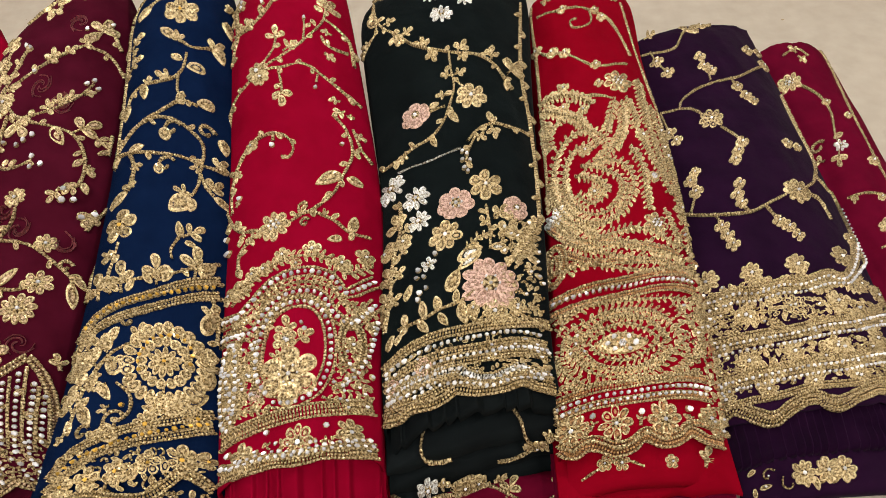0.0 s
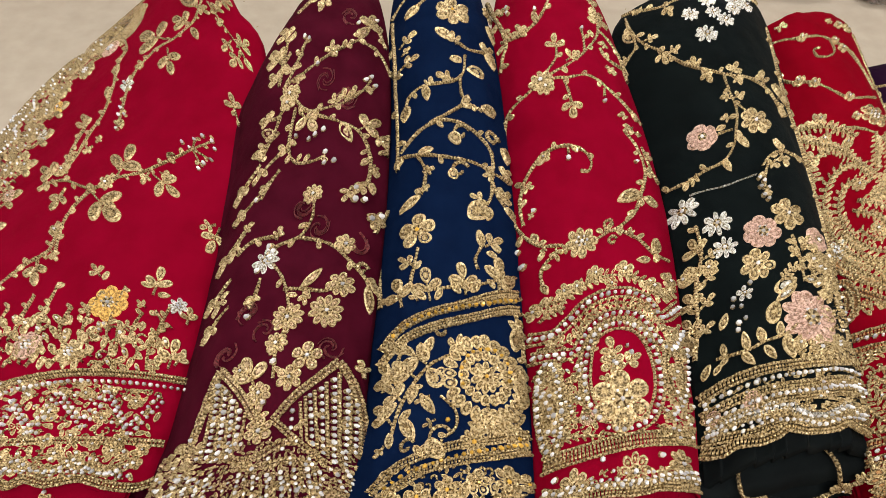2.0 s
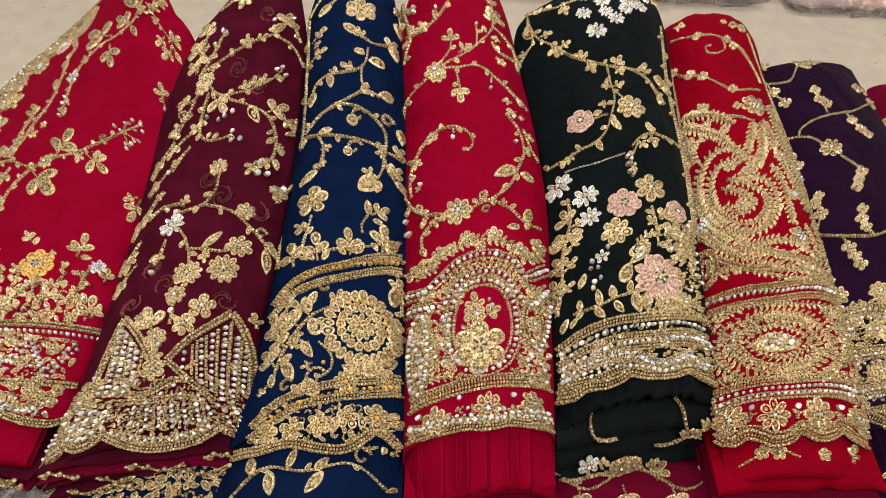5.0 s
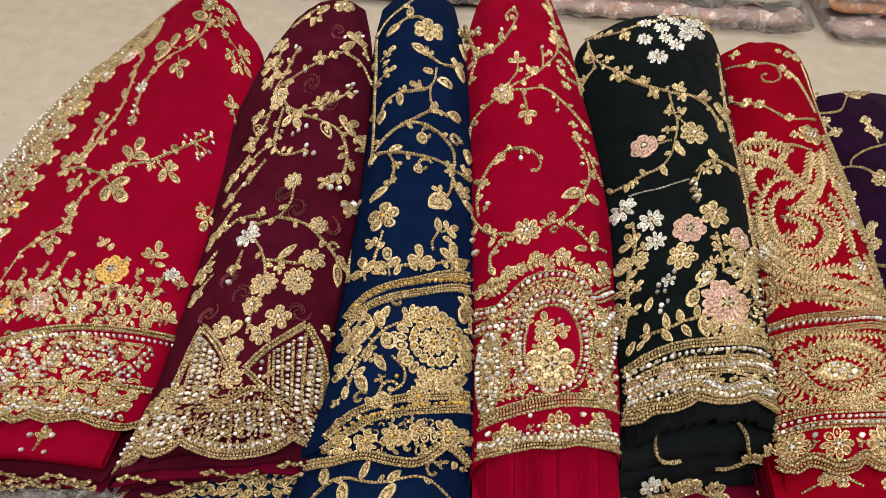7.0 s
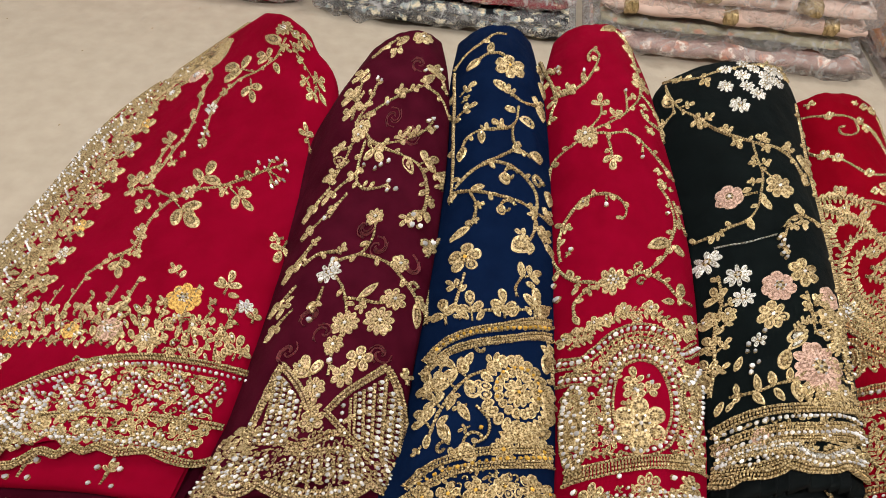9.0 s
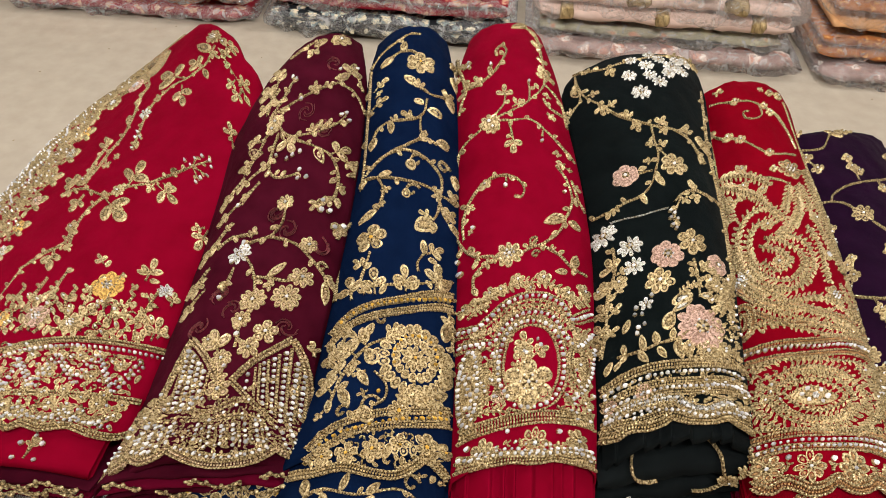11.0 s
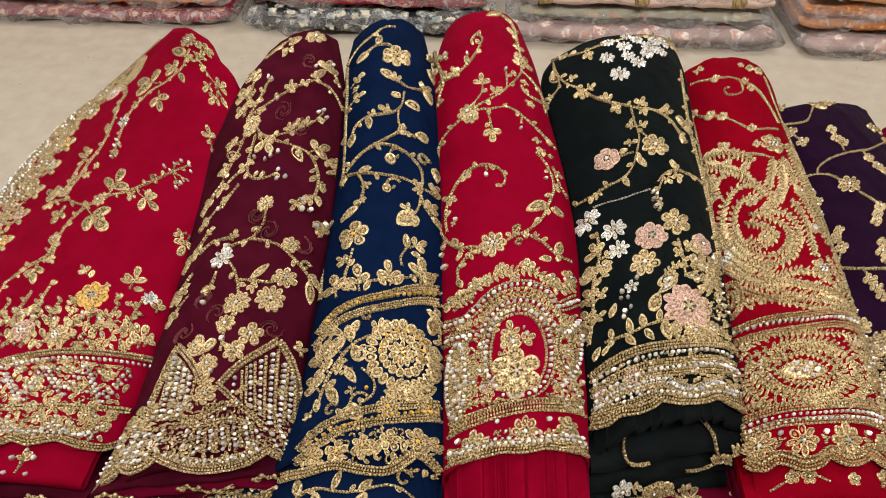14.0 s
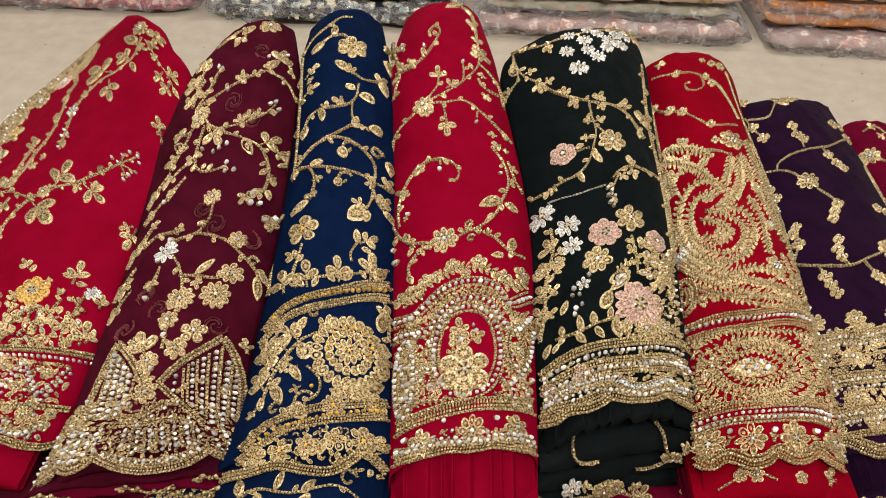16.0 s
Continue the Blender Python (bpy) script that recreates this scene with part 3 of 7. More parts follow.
# ---- ground ----
def ground_sheet():
    nx, ny = 260, 210
    verts, faces = [], []
    for j in range(ny + 1):
        for i in range(nx + 1):
            x, y = -2.6 + 5.2 * i / nx, -1.6 + 4.2 * j / ny
            z = 0.0035 * noise.noise(Vector((x * 2.2 + 3, y * 5.5 + x * 1.5, 1.0))) + 0.0015 * noise.noise(Vector((x * 7, y * 14, 4.0)))
            z += 0.006 * max(0.0, 1 - abs(noise.noise(Vector((x * 1.3 + y * 0.9, y * 2.6 - x * 1.1, 7.0)))) * 5) ** 2 * (0.5 + 0.5 * noise.noise(Vector((x * 1.7, y * 1.9, 12.0))))
            verts.append((x, y, z - 0.004))
    for j in range(ny):
        for i in range(nx):
            a = j * (nx + 1) + i
            faces.append((a, a + 1, a + nx + 2, a + nx + 1))
    ob = mesh_part("ground", verts, faces, [BEIGE], None)
    return tagged(ob, "beige cotton sheet with faint wrinkles and specks", "sheet", kind="structure")


ground_sheet()


def room():
    """Unseen plain walls and ceiling added round the display, for bounced light and reflections."""
    m, nt, bs = mat("cream_wall_paint")
    tc, ra = coloured(nt, bs, (0.70, 0.68, 0.65), (0.78, 0.76, 0.73), 3.0)
    bumped(nt, bs, tc, 120.0, 0.2, 0.002)
    bs.inputs["Roughness"].default_value = 0.7
    x0, x1, y0, y1, h, t = -2.6, 2.6, -1.6, 2.6, 2.5, 0.1
    for name, a, c in (("wall_west", (x0 - t, y0, -0.01), (x0, y1, h)), ("wall_east", (x1, y0, -0.01), (x1 + t, y1, h)), ("wall_south", (x0 - t, y0 - t, -0.01), (x1 + t, y0, h)),
                       ("wall_north", (x0 - t, y1, -0.01), (x1 + t, y1 + t, h)), ("ceiling", (x0 - t, y0 - t, h), (x1 + t, y1 + t, h + t))):
        v = [(p, q, r) for p in (a[0], c[0]) for q in (a[1], c[1]) for r in (a[2], c[2])]
        f = [(0, 1, 3, 2), (4, 6, 7, 5), (0, 4, 5, 1), (2, 3, 7, 6), (0, 2, 6, 4), (1, 5, 7, 3)]
        ob = mesh_part(name, v, f, [m], None, smooth=False)
        tagged(ob, "unseen plain cream painted " + name.split("_")[0], name.split("_")[0], kind="structure")


room()

# loose glitter on the sheet
rng, verts, faces = random.Random(3), [], []
for k in range(70):
    x, y, q = rng.uniform(-1.1, 0.6), rng.uniform(0.55, 1.05), rng.uniform(0.0006, 0.0015)
    verts += [(x - q, y - q, 0.0022), (x + q, y - q * 0.6, 0.0026), (x + q * 0.7, y + q, 0.0030), (x - q, y + q * 0.8, 0.0024)]
    faces.append((4 * k, 4 * k + 1, 4 * k + 2, 4 * k + 3))
tagged(mesh_part("fallen_glitter", verts, faces, [GOLD], None, stitch=[0.9] * len(verts)), "tiny loose gold glitter specks on the sheet", "glitter", kind="stuff")

# ---- garments ----
A = Garment(GA, "crimson folded garment with gold, yellow and pink embroidered border")
B = Garment(GB, "maroon sheer folded garment with rhinestone fan border", threads=(GOLD, COPPER))
C = Garment(GC, "navy blue folded garment with pale gold medallion border", GEM_AMBER)
D = Garment(GD, "bright red folded garment with arched gold and stone border")
E = Garment(GE, "black folded garment with pink and silver flowers, pleated ruffle")
F = Garment(GF, "scarlet folded garment with dense gold paisley embroidery", threads=(GOLD, LOOP))
G = Garment(GG, "dark plum folded garment with scalloped gold lace border")
H = Garment(GH, "wine red folded garment with gold vine, partly covered")
A.buds, B.buds, D.buds, E.buds, C.buds = 0.012, 0.013, 0.015, 0.014, 0.030
fabric_top(A, CRIMSON, 9, 0.018, 0.965, right=(0.012, 0.034))
fabric_top(B, MAROON, 2, 0.03, left=(0.006, 0.006), start=-0.15)
fabric_top(C, NAVY, 2, 0.02, phase=0.3)
fabric_top(D, CRIMSON, 3, 0.014, phase=0.3)
fabric_top(E, BLACK, 3, 0.014, phase=0.2, right=(0.004, 0.008))
fabric_top(F, SCARLET, 4, 0.016, left=(0.002, 0.006), right=(0.004, 0.006))
fabric_top(G, PLUM, 4, 0.012, left=(0.008, 0.010), right=(0.008, 0.008))
fabric_top(H, WINE, 0, 0.0, left=(0.016, 0.012))
# red garment
D.cord(0.249, 0.702, 0.441, 0.718, 0.606, 0.742, 0.781, 0.790, 0.827, 0.866, 0.856, 0.949, 0.708, 0.969)
D.cord(0.781, 0.790, 0.869, 0.784, 0.958, 0.772, 0.965, 0.729)
D.cord(0.249, 0.702, 0.430, 0.697, 0.600, 0.698, 0.731, 0.677, 0.843, 0.662, 0.966, 0.654)
D.cord(0.249, 0.702, 0.139, 0.691, 0.015, 0.684, -0.023, 0.659)
D.cord(0.404, 0.694, 0.421, 0.669, 0.421, 0.652)
D.sprig(0.419, 0.666, 0.420, 0.629)
D.cord(0.292, 0.713, 0.375, 0.732, 0.404, 0.756)
D.sprig(0.395, 0.742, 0.396, 0.776)
D.flower(0.249, 0.702, 0.0090, 8)
D.flower(0.273, 0.689, 0.0068, 6)
D.sprig(0.446, 0.726, 0.566, 0.741)
D.leaf(0.490, 0.733, 0.470, 0.748)
D.cord(0.047, 0.809, 0.151, 0.796, 0.286, 0.803, 0.395, 0.831, 0.464, 0.866, 0.410, 0.883, 0.350, 0.864)
D.gem(0.308, 0.829)
D.leaf(0.298, 0.806, 0.296, 0.826)
D.sprig(0.165, 0.792, 0.168, 0.816)
D.sprig(0.040, 0.873, 0.108, 0.868, 1)
D.gem(0.111, 0.855)
D.cord(-0.118, 0.966, 0.028, 0.861, 0.072, 0.801, 0.040, 0.784, 0.007, 0.762)
D.sprig(0.063, 0.808, 0.118, 0.810)
D.leaf(0.746, 0.981, 0.552, 0.953)
D.leaf(0.820, 0.900, 0.748, 0.913)
D.sprig(0.843, 0.852, 0.760, 0.858)
D.sprig(0.792, 0.801, 0.871, 0.838)
D.leaf(0.784, 0.804, 0.719, 0.811)
D.sprig(0.825, 0.764, 0.739, 0.764)
D.cord(0.926, 0.745, 0.836, 0.738, 0.771, 0.742, 0.746, 0.755)
D.sprig(0.755, 0.724, 0.829, 0.714)
D.gem(0.630, 0.784)
D.cord(0.606, 0.742, 0.627, 0.767, 0.627, 0.780)
D.gem(0.658, 0.656)
D.cord(0.684, 0.678, 0.668, 0.664)
D.sprig(0.815, 0.641, 0.736, 0.638)
D.sprig(0.837, 0.626, 0.754, 0.611)
D.sprig(0.847, 0.619, 0.898, 0.621)
D.cord(0.755, 0.613, 0.834, 0.591, 0.856, 0.551, 0.786, 0.500, 0.705, 0.453, 0.572, 0.425, 0.489, 0.420)
D.leaf(0.786, 0.500, 0.598, 0.482)
D.leaf(0.807, 0.496, 0.912, 0.491)
D.sprig(0.884, 0.593, 0.958, 0.590)
D.sprig(0.861, 0.558, 0.892, 0.547)
D.cord(0.509, 0.420, 0.504, 0.437, 0.546, 0.441, 0.553, 0.431)
D.leaf(0.646, 0.438, 0.684, 0.452)
D.cord(0.040, 0.484, 0.028, 0.525, 0.057, 0.555, 0.112, 0.572, 0.181, 0.584, 0.270, 0.588, 0.379, 0.583, 0.453, 0.569, 0.477, 0.550, 0.442, 0.534, 0.400, 0.539)
D.cord(0.344, 0.585, 0.344, 0.571)
D.gem(0.338, 0.564, 0.0026)
D.flower(0.193, 0.579, 0.0045, 5)
D.sprig(0.048, 0.551, 0.117, 0.538)
D.sprig(0.070, 0.489, 0.105, 0.498, 1)
D.gem(0.793, 0.562)
D.cord(0.878, 0.598, 0.916, 0.568, 0.980, 0.552)
D.flower(0.352, 0.409, 0.0118, 8, stones=2)
D.cord(-0.016, 0.507, 0.039, 0.465, 0.122, 0.430, 0.243, 0.413)
D.sprig(0.142, 0.425, 0.129, 0.413)
D.sprig(0.202, 0.415, 0.205, 0.390)
D.leaf(0.141, 0.417, 0.100, 0.407)
D.leaf(0.101, 0.437, 0.082, 0.461)
D.cord(0.118, 0.356, 0.106, 0.382, 0.140, 0.397, 0.189, 0.402)
D.leaf(0.106, 0.365, 0.137, 0.346)
D.cord(0.446, 0.410, 0.572, 0.423, 0.715, 0.406, 0.820, 0.388, 0.935, 0.391)
D.leaf(0.820, 0.388, 0.859, 0.420)
D.scroll(0.540, 0.404, 0.0038)
D.leaf(0.774, 0.374, 0.676, 0.371)
D.sprig(0.674, 0.411, 0.656, 0.426)
D.gem(-0.004, 0.447, 0.0026)
D.gem(0.017, 0.416, 0.0026)
D.flower(0.412, 0.352, 0.0060, 5)
D.flower(0.591, 0.354, 0.0069, 5)
D.flower(0.226, 0.336, 0.0060, 5)
D.flower(0.768, 0.330, 0.0065, 5)
D.flower(0.905, 0.352, 0.0066, 5)
D.flower(0.055, 0.329, 0.0060, 5)
D.flower(0.298, 0.336, 0.0050, 5)
D.flower(0.499, 0.332, 0.0046, 5)
D.band(0.004, 0.292, 0.135, 0.273, 0.255, 0.288, 0.336, 0.304, 0.458, 0.315, 0.600, 0.315, 0.723, 0.302, 0.805, 0.279, 0.971, 0.319, w=0.0068, stones=1, teeth=False, gem=0.0019)
D.band(0.012, 0.256, 0.154, 0.236, 0.253, 0.228, 0.313, 0.252, 0.414, 0.276, 0.536, 0.282, 0.657, 0.273, 0.735, 0.241, 0.840, 0.228, 0.974, 0.279, w=0.0066, stones=1, teeth=False, gem=0.0019)
D.band(0.358, 0.108, 0.289, 0.147, 0.299, 0.205, 0.365, 0.249, 0.494, 0.264, 0.634, 0.254, 0.712, 0.217, 0.725, 0.160, 0.659, 0.113, 0.520, 0.093, 0.373, 0.098, w=0.0066, stones=1, teeth=False, gem=0.0019)
D.flower(0.485, 0.138, 0.0195, 6, stones=2)
D.flower(0.485, 0.138, 0.0090, 8)
D.flower(0.456, 0.200, 0.0085, 6)
D.sprig(0.468, 0.200, 0.450, 0.246)
D.sprig(0.508, 0.191, 0.630, 0.214)
D.sprig(0.447, 0.169, 0.361, 0.177)
D.gem(0.569, 0.214, 0.0024)
D.gem(0.550, 0.226, 0.0016)
D.gem(0.469, 0.197, 0.0022)
D.oval(0.848, 0.192, 0.0070, 0.0154, w=0.0031)
D.flower(0.848, 0.192, 0.0057, 6)
D.oval(0.235, 0.152, 0.0055, 0.0150, w=0.0026)
D.flower(0.235, 0.152, 0.0043, 6)
D.flower(0.281, 0.115, 0.0042, 6, m=PINK)
D.oval(0.093, 0.156, 0.0069, 0.0285, w=0.0035, stones=1)
D.leaf(0.094, 0.112, 0.093, 0.192, .5)
D.gem_row(0.781, 0.114, 0.870, 0.140, 0.946, 0.188, 0.983, 0.252)
D.filling(0.035, 0.290, 0.094, 0.164, step=0.0028, size=0.0033, stones=.2, seed=3)
D.filling(0.736, 0.969, 0.081, 0.181, step=0.0028, size=0.0032, stones=.2, seed=4)
D.fern(0.060, 0.262, 0.154, 0.252, 0.253, 0.256, 0.336, 0.283, 0.458, 0.298, 0.600, 0.297, 0.723, 0.285, 0.800, 0.258, 0.900, 0.262, size=0.0050)
D.gem_row(0.030, 0.200, 0.070, 0.170, 0.120, 0.130, 0.100, 0.095)
D.fern(0.780, 0.215, 0.850, 0.240, 0.960, 0.262, size=0.0042)
D.fern(0.330, 0.215, 0.390, 0.258, 0.494, 0.272, 0.634, 0.263, 0.700, 0.238, size=0.0036)
D.fern(0.060, 0.335, 0.200, 0.325, 0.350, 0.338, 0.500, 0.345, 0.680, 0.338, 0.800, 0.315, 0.940, 0.340, size=0.0050)
D.filling(0.030, 0.300, 0.165, 0.232, step=0.0034, size=0.0040, stones=.25, seed=21)
D.filling(0.030, 0.970, -0.002, 0.022, step=0.0034, size=0.0036, stones=.25, seed=22)
D.fern(0.032, 0.219, 0.133, 0.184, 0.180, 0.141, 0.165, 0.102, size=0.0044)
D.fern(0.765, 0.151, 0.848, 0.137, 0.935, 0.123, size=0.0042)
D.fern(0.678, 0.098, 0.778, 0.093, 0.932, 0.106, size=0.0037)
D.fern(0.133, 0.097, 0.250, 0.093, 0.365, 0.085, size=0.0037)
D.fern(0.075, 0.307, 0.136, 0.312, 0.217, 0.310, size=0.0045)
D.sprig(0.327, 0.117, 0.269, 0.092)
D.sprig(0.742, 0.127, 0.809, 0.106)
D.flower(0.133, 0.215, 0.0044, 6)
D.flower(0.955, 0.235, 0.0041, 6)
D.band(0.036, 0.073, 0.250, 0.068, 0.519, 0.075, 0.756, 0.081, 0.967, 0.097, w=0.0085)
D.flower(0.193, 0.015, 0.0091, 7)
D.flower(0.535, 0.024, 0.0107, 8)
D.flower(0.834, 0.043, 0.0084, 7)
D.gem(0.352, 0.052, 0.0026)
D.gem(0.700, 0.052, 0.0026)
D.gem(0.096, 0.043, 0.0024)
D.gem_row(0.097, 0.009, 0.212, 0.011, 0.363, 0.013, 0.533, -0.002, 0.709, 0.012, 0.957, 0.037)
D.filling(0.039, 0.975, 0.015, 0.032, step=0.0028, size=0.0032, stones=.3, seed=5)
D.band(0.030, 0.031, 0.174, 0.005, 0.325, 0.000, 0.533, -0.006, 0.708, -0.000, 0.974, 0.025, w=0.0034, stones=1)
D.band(0.027, 0.010, 0.136, -0.002, 0.268, -0.010, 0.400, -0.011, 0.532, -0.017, 0.668, -0.010, 0.808, -0.008, 0.981, 0.006, w=0.0059)
# navy garment
C.cord(0.028, 0.863, 0.038, 0.789, 0.035, 0.717, 0.066, 0.626, 0.075, 0.565)
C.sprig(0.089, 0.782, 0.250, 0.794)
C.sprig(0.107, 0.763, 0.194, 0.768)
C.sprig(0.070, 0.739, 0.268, 0.743)
C.cord(0.018, 0.877, 0.124, 0.890, 0.296, 0.909, 0.470, 0.942, 0.605, 0.943)
C.cord(0.268, 0.853, 0.379, 0.867, 0.511, 0.867, 0.607, 0.844)
C.leaf(0.281, 0.855, 0.150, 0.833)
C.leaf(0.378, 0.871, 0.432, 0.905)
C.flower(0.593, 0.830, 0.0146, 6)
C.leaf(0.552, 0.771, 0.416, 0.792, .6)
C.sprig(0.600, 0.758, 0.559, 0.783)
C.cord(0.589, 0.766, 0.721, 0.753, 0.874, 0.770)
C.leaf(0.875, 0.775, 0.960, 0.750, .6)
C.sprig(0.842, 0.762, 0.939, 0.790)
C.leaf(0.630, 0.727, 0.515, 0.735)
C.cord(0.660, 0.739, 0.630, 0.707, 0.542, 0.690, 0.367, 0.684, 0.234, 0.682, 0.156, 0.674, 0.130, 0.660)
C.leaf(0.148, 0.663, 0.116, 0.639, .6)
C.leaf(0.295, 0.684, 0.314, 0.659)
C.sprig(0.308, 0.679, 0.352, 0.696)
C.sprig(0.554, 0.691, 0.387, 0.701)
C.leaf(0.659, 0.715, 0.824, 0.717, .8)
C.cord(0.600, 0.700, 0.602, 0.670, 0.660, 0.654, 0.772, 0.649)
C.leaf(0.761, 0.655, 0.908, 0.660, .8)
C.leaf(0.615, 0.647, 0.648, 0.670)
C.cord(0.094, 0.592, 0.189, 0.606, 0.329, 0.619, 0.468, 0.624, 0.608, 0.618, 0.718, 0.606, 0.809, 0.592, 0.831, 0.571, 0.812, 0.537)
C.cord(0.328, 0.621, 0.438, 0.630, 0.604, 0.650, 0.671, 0.661)
C.scroll(0.582, 0.604, 0.0076)
C.leaf(0.559, 0.584, 0.510, 0.607, .9)
C.scroll(0.842, 0.612, 0.0062)
C.cord(0.086, 0.585, 0.236, 0.572, 0.404, 0.563, 0.618, 0.556, 0.749, 0.552, 0.826, 0.549, 0.972, 0.559)
C.scroll(0.560, 0.537, 0.0074)
C.leaf(0.536, 0.518, 0.486, 0.541, .9)
C.leaf(0.236, 0.572, 0.354, 0.580)
C.cord(0.238, 0.568, 0.295, 0.542, 0.294, 0.515, 0.269, 0.494)
C.sprig(0.282, 0.536, 0.370, 0.542)
C.sprig(0.276, 0.499, 0.334, 0.509)
C.leaf(0.269, 0.494, 0.121, 0.472, .5)
C.cord(0.812, 0.537, 0.805, 0.510, 0.760, 0.480)
C.sprig(0.764, 0.485, 0.625, 0.491)
C.leaf(0.760, 0.483, 0.600, 0.442, .7)
C.leaf(0.775, 0.479, 0.761, 0.448)
C.cord(0.818, 0.531, 0.855, 0.511, 0.905, 0.502)
C.sprig(0.855, 0.505, 0.961, 0.536)
C.leaf(0.905, 0.502, 1.016, 0.488)
C.sprig(0.827, 0.542, 0.736, 0.536)
C.sprig(0.904, 0.553, 0.974, 0.582)
C.leaf(0.111, 0.585, 0.048, 0.568)
C.sprig(1.075, 0.902, 0.958, 0.885)
C.leaf(0.958, 0.849, 0.991, 0.820)
C.leaf(0.946, 0.616, 0.976, 0.594)
C.flower(0.268, 0.423, 0.0130, 5)
C.cord(0.275, 0.390, 0.252, 0.359, 0.225, 0.320)
C.sprig(0.252, 0.359, 0.149, 0.382)
C.leaf(0.255, 0.353, 0.307, 0.365)
C.cord(0.681, 0.355, 0.664, 0.373, 0.704, 0.397, 0.725, 0.411)
C.sprig(0.727, 0.399, 0.863, 0.430)
C.leaf(0.718, 0.398, 0.689, 0.429)
C.leaf(0.742, 0.392, 0.820, 0.389)
C.cord(-0.051, 0.477, -0.010, 0.397, 0.030, 0.309)
C.sprig(0.185, 0.290, 0.129, 0.348)
C.sprig(0.286, 0.294, 0.250, 0.318)
C.sprig(0.368, 0.292, 0.320, 0.355)
C.leaf(0.397, 0.295, 0.455, 0.316)
C.leaf(0.339, 0.296, 0.264, 0.317)
C.sprig(0.600, 0.306, 0.565, 0.367)
C.leaf(0.634, 0.313, 0.694, 0.337)
C.leaf(0.568, 0.310, 0.488, 0.326)
C.sprig(0.827, 0.331, 0.833, 0.393)
C.leaf(0.857, 0.341, 0.926, 0.375)
C.leaf(0.796, 0.332, 0.737, 0.341)
C.cord(0.255, 0.309, 0.478, 0.317, 0.717, 0.333, 0.958, 0.378)
C.band(0.067, 0.227, 0.193, 0.254, 0.385, 0.273, 0.638, 0.296, 0.968, 0.348, w=0.0041)
C.band(0.061, 0.201, 0.207, 0.230, 0.396, 0.248, 0.686, 0.274, 0.969, 0.321, w=0.0040)
C.gem_row(0.132, 0.238, 0.302, 0.263, 0.513, 0.279, 0.724, 0.296, 0.946, 0.332)
C.cord(0.938, 0.306, 0.970, 0.277, 0.976, 0.227)
C.petal_ring(0.711, 0.167, 0.0182, 0.0277, 24)
C.petal_ring(0.711, 0.167, 0.0104, 0.0173, 16)
C.gem_row(0.582, 0.144, 0.558, 0.171, 0.612, 0.203, 0.699, 0.214, 0.788, 0.217, 0.856, 0.196, 0.845, 0.164)
C.flower(0.711, 0.167, 0.0104, 10)
C.flower(0.711, 0.167, 0.0052, 6)
C.cord(0.731, 0.105, 0.691, 0.112, 0.657, 0.105)
C.cord(0.724, 0.124, 0.738, 0.088)
C.sprig(0.740, 0.083, 0.647, 0.111)
C.sprig(0.740, 0.083, 0.819, 0.122)
C.leaf(0.738, 0.088, 0.607, 0.096)
C.leaf(0.738, 0.088, 0.895, 0.117)
C.cord(0.206, 0.082, 0.225, 0.118, 0.296, 0.155, 0.384, 0.182, 0.500, 0.198)
C.sprig(0.363, 0.182, 0.200, 0.218)
C.leaf(0.360, 0.188, 0.321, 0.222)
C.scroll(0.449, 0.242, 0.0071)
C.sprig(0.316, 0.157, 0.151, 0.196)
C.leaf(0.298, 0.153, 0.284, 0.120)
C.leaf(0.366, 0.176, 0.453, 0.142, .8)
C.sprig(0.393, 0.131, 0.302, 0.122)
C.cord(0.452, 0.131, 0.540, 0.113, 0.555, 0.091, 0.499, 0.077)
C.sprig(0.239, 0.125, 0.120, 0.160)
C.scroll(0.464, 0.075, 0.0084)
C.leaf(0.510, 0.049, 0.386, 0.073, .8)
C.sprig(0.200, 0.098, 0.079, 0.133)
C.leaf(0.241, 0.104, 0.349, 0.073)
C.leaf(0.336, 0.067, 0.405, 0.049)
C.scroll(0.301, 0.066, 0.0050)
C.gem(0.505, 0.099, 0.0024)
C.leaf(0.206, 0.067, 0.198, 0.089)
C.sprig(0.106, 0.151, 0.114, 0.183)
C.flower(0.656, 0.072, 0.0092, 9)
C.sprig(0.499, 0.200, 0.570, 0.236)
C.leaf(0.332, 0.200, 0.404, 0.230)
C.sprig(0.194, 0.151, 0.071, 0.202)
C.leaf(0.289, 0.115, 0.230, 0.096)
C.leaf(0.333, 0.133, 0.431, 0.108)
C.sprig(0.438, 0.099, 0.370, 0.090)
C.leaf(0.150, 0.129, 0.115, 0.105)
C.sprig(0.178, 0.073, 0.136, 0.059)
C.leaf(0.426, 0.068, 0.347, 0.055)
C.leaf(0.221, 0.207, 0.113, 0.231)
C.sprig(0.181, 0.198, 0.222, 0.228)
C.leaf(0.468, 0.176, 0.402, 0.162)
C.leaf(0.843, 0.101, 0.942, 0.135)
C.sprig(0.916, 0.164, 0.973, 0.208)
C.sprig(0.907, 0.262, 0.969, 0.301)
C.flower(0.900, 0.091, 0.0085, 8)
C.leaf(0.901, 0.235, 0.948, 0.284)
C.leaf(0.919, 0.136, 0.974, 0.177)
C.leaf(0.923, 0.215, 0.974, 0.189)
C.band(0.148, -0.001, 0.240, 0.033, 0.401, 0.054, 0.570, 0.067, 0.776, 0.080, 0.979, 0.106, w=0.0042)
C.band(0.153, -0.023, 0.280, -0.000, 0.418, 0.031, 0.583, 0.044, 0.784, 0.059, 0.981, 0.084, w=0.0041)
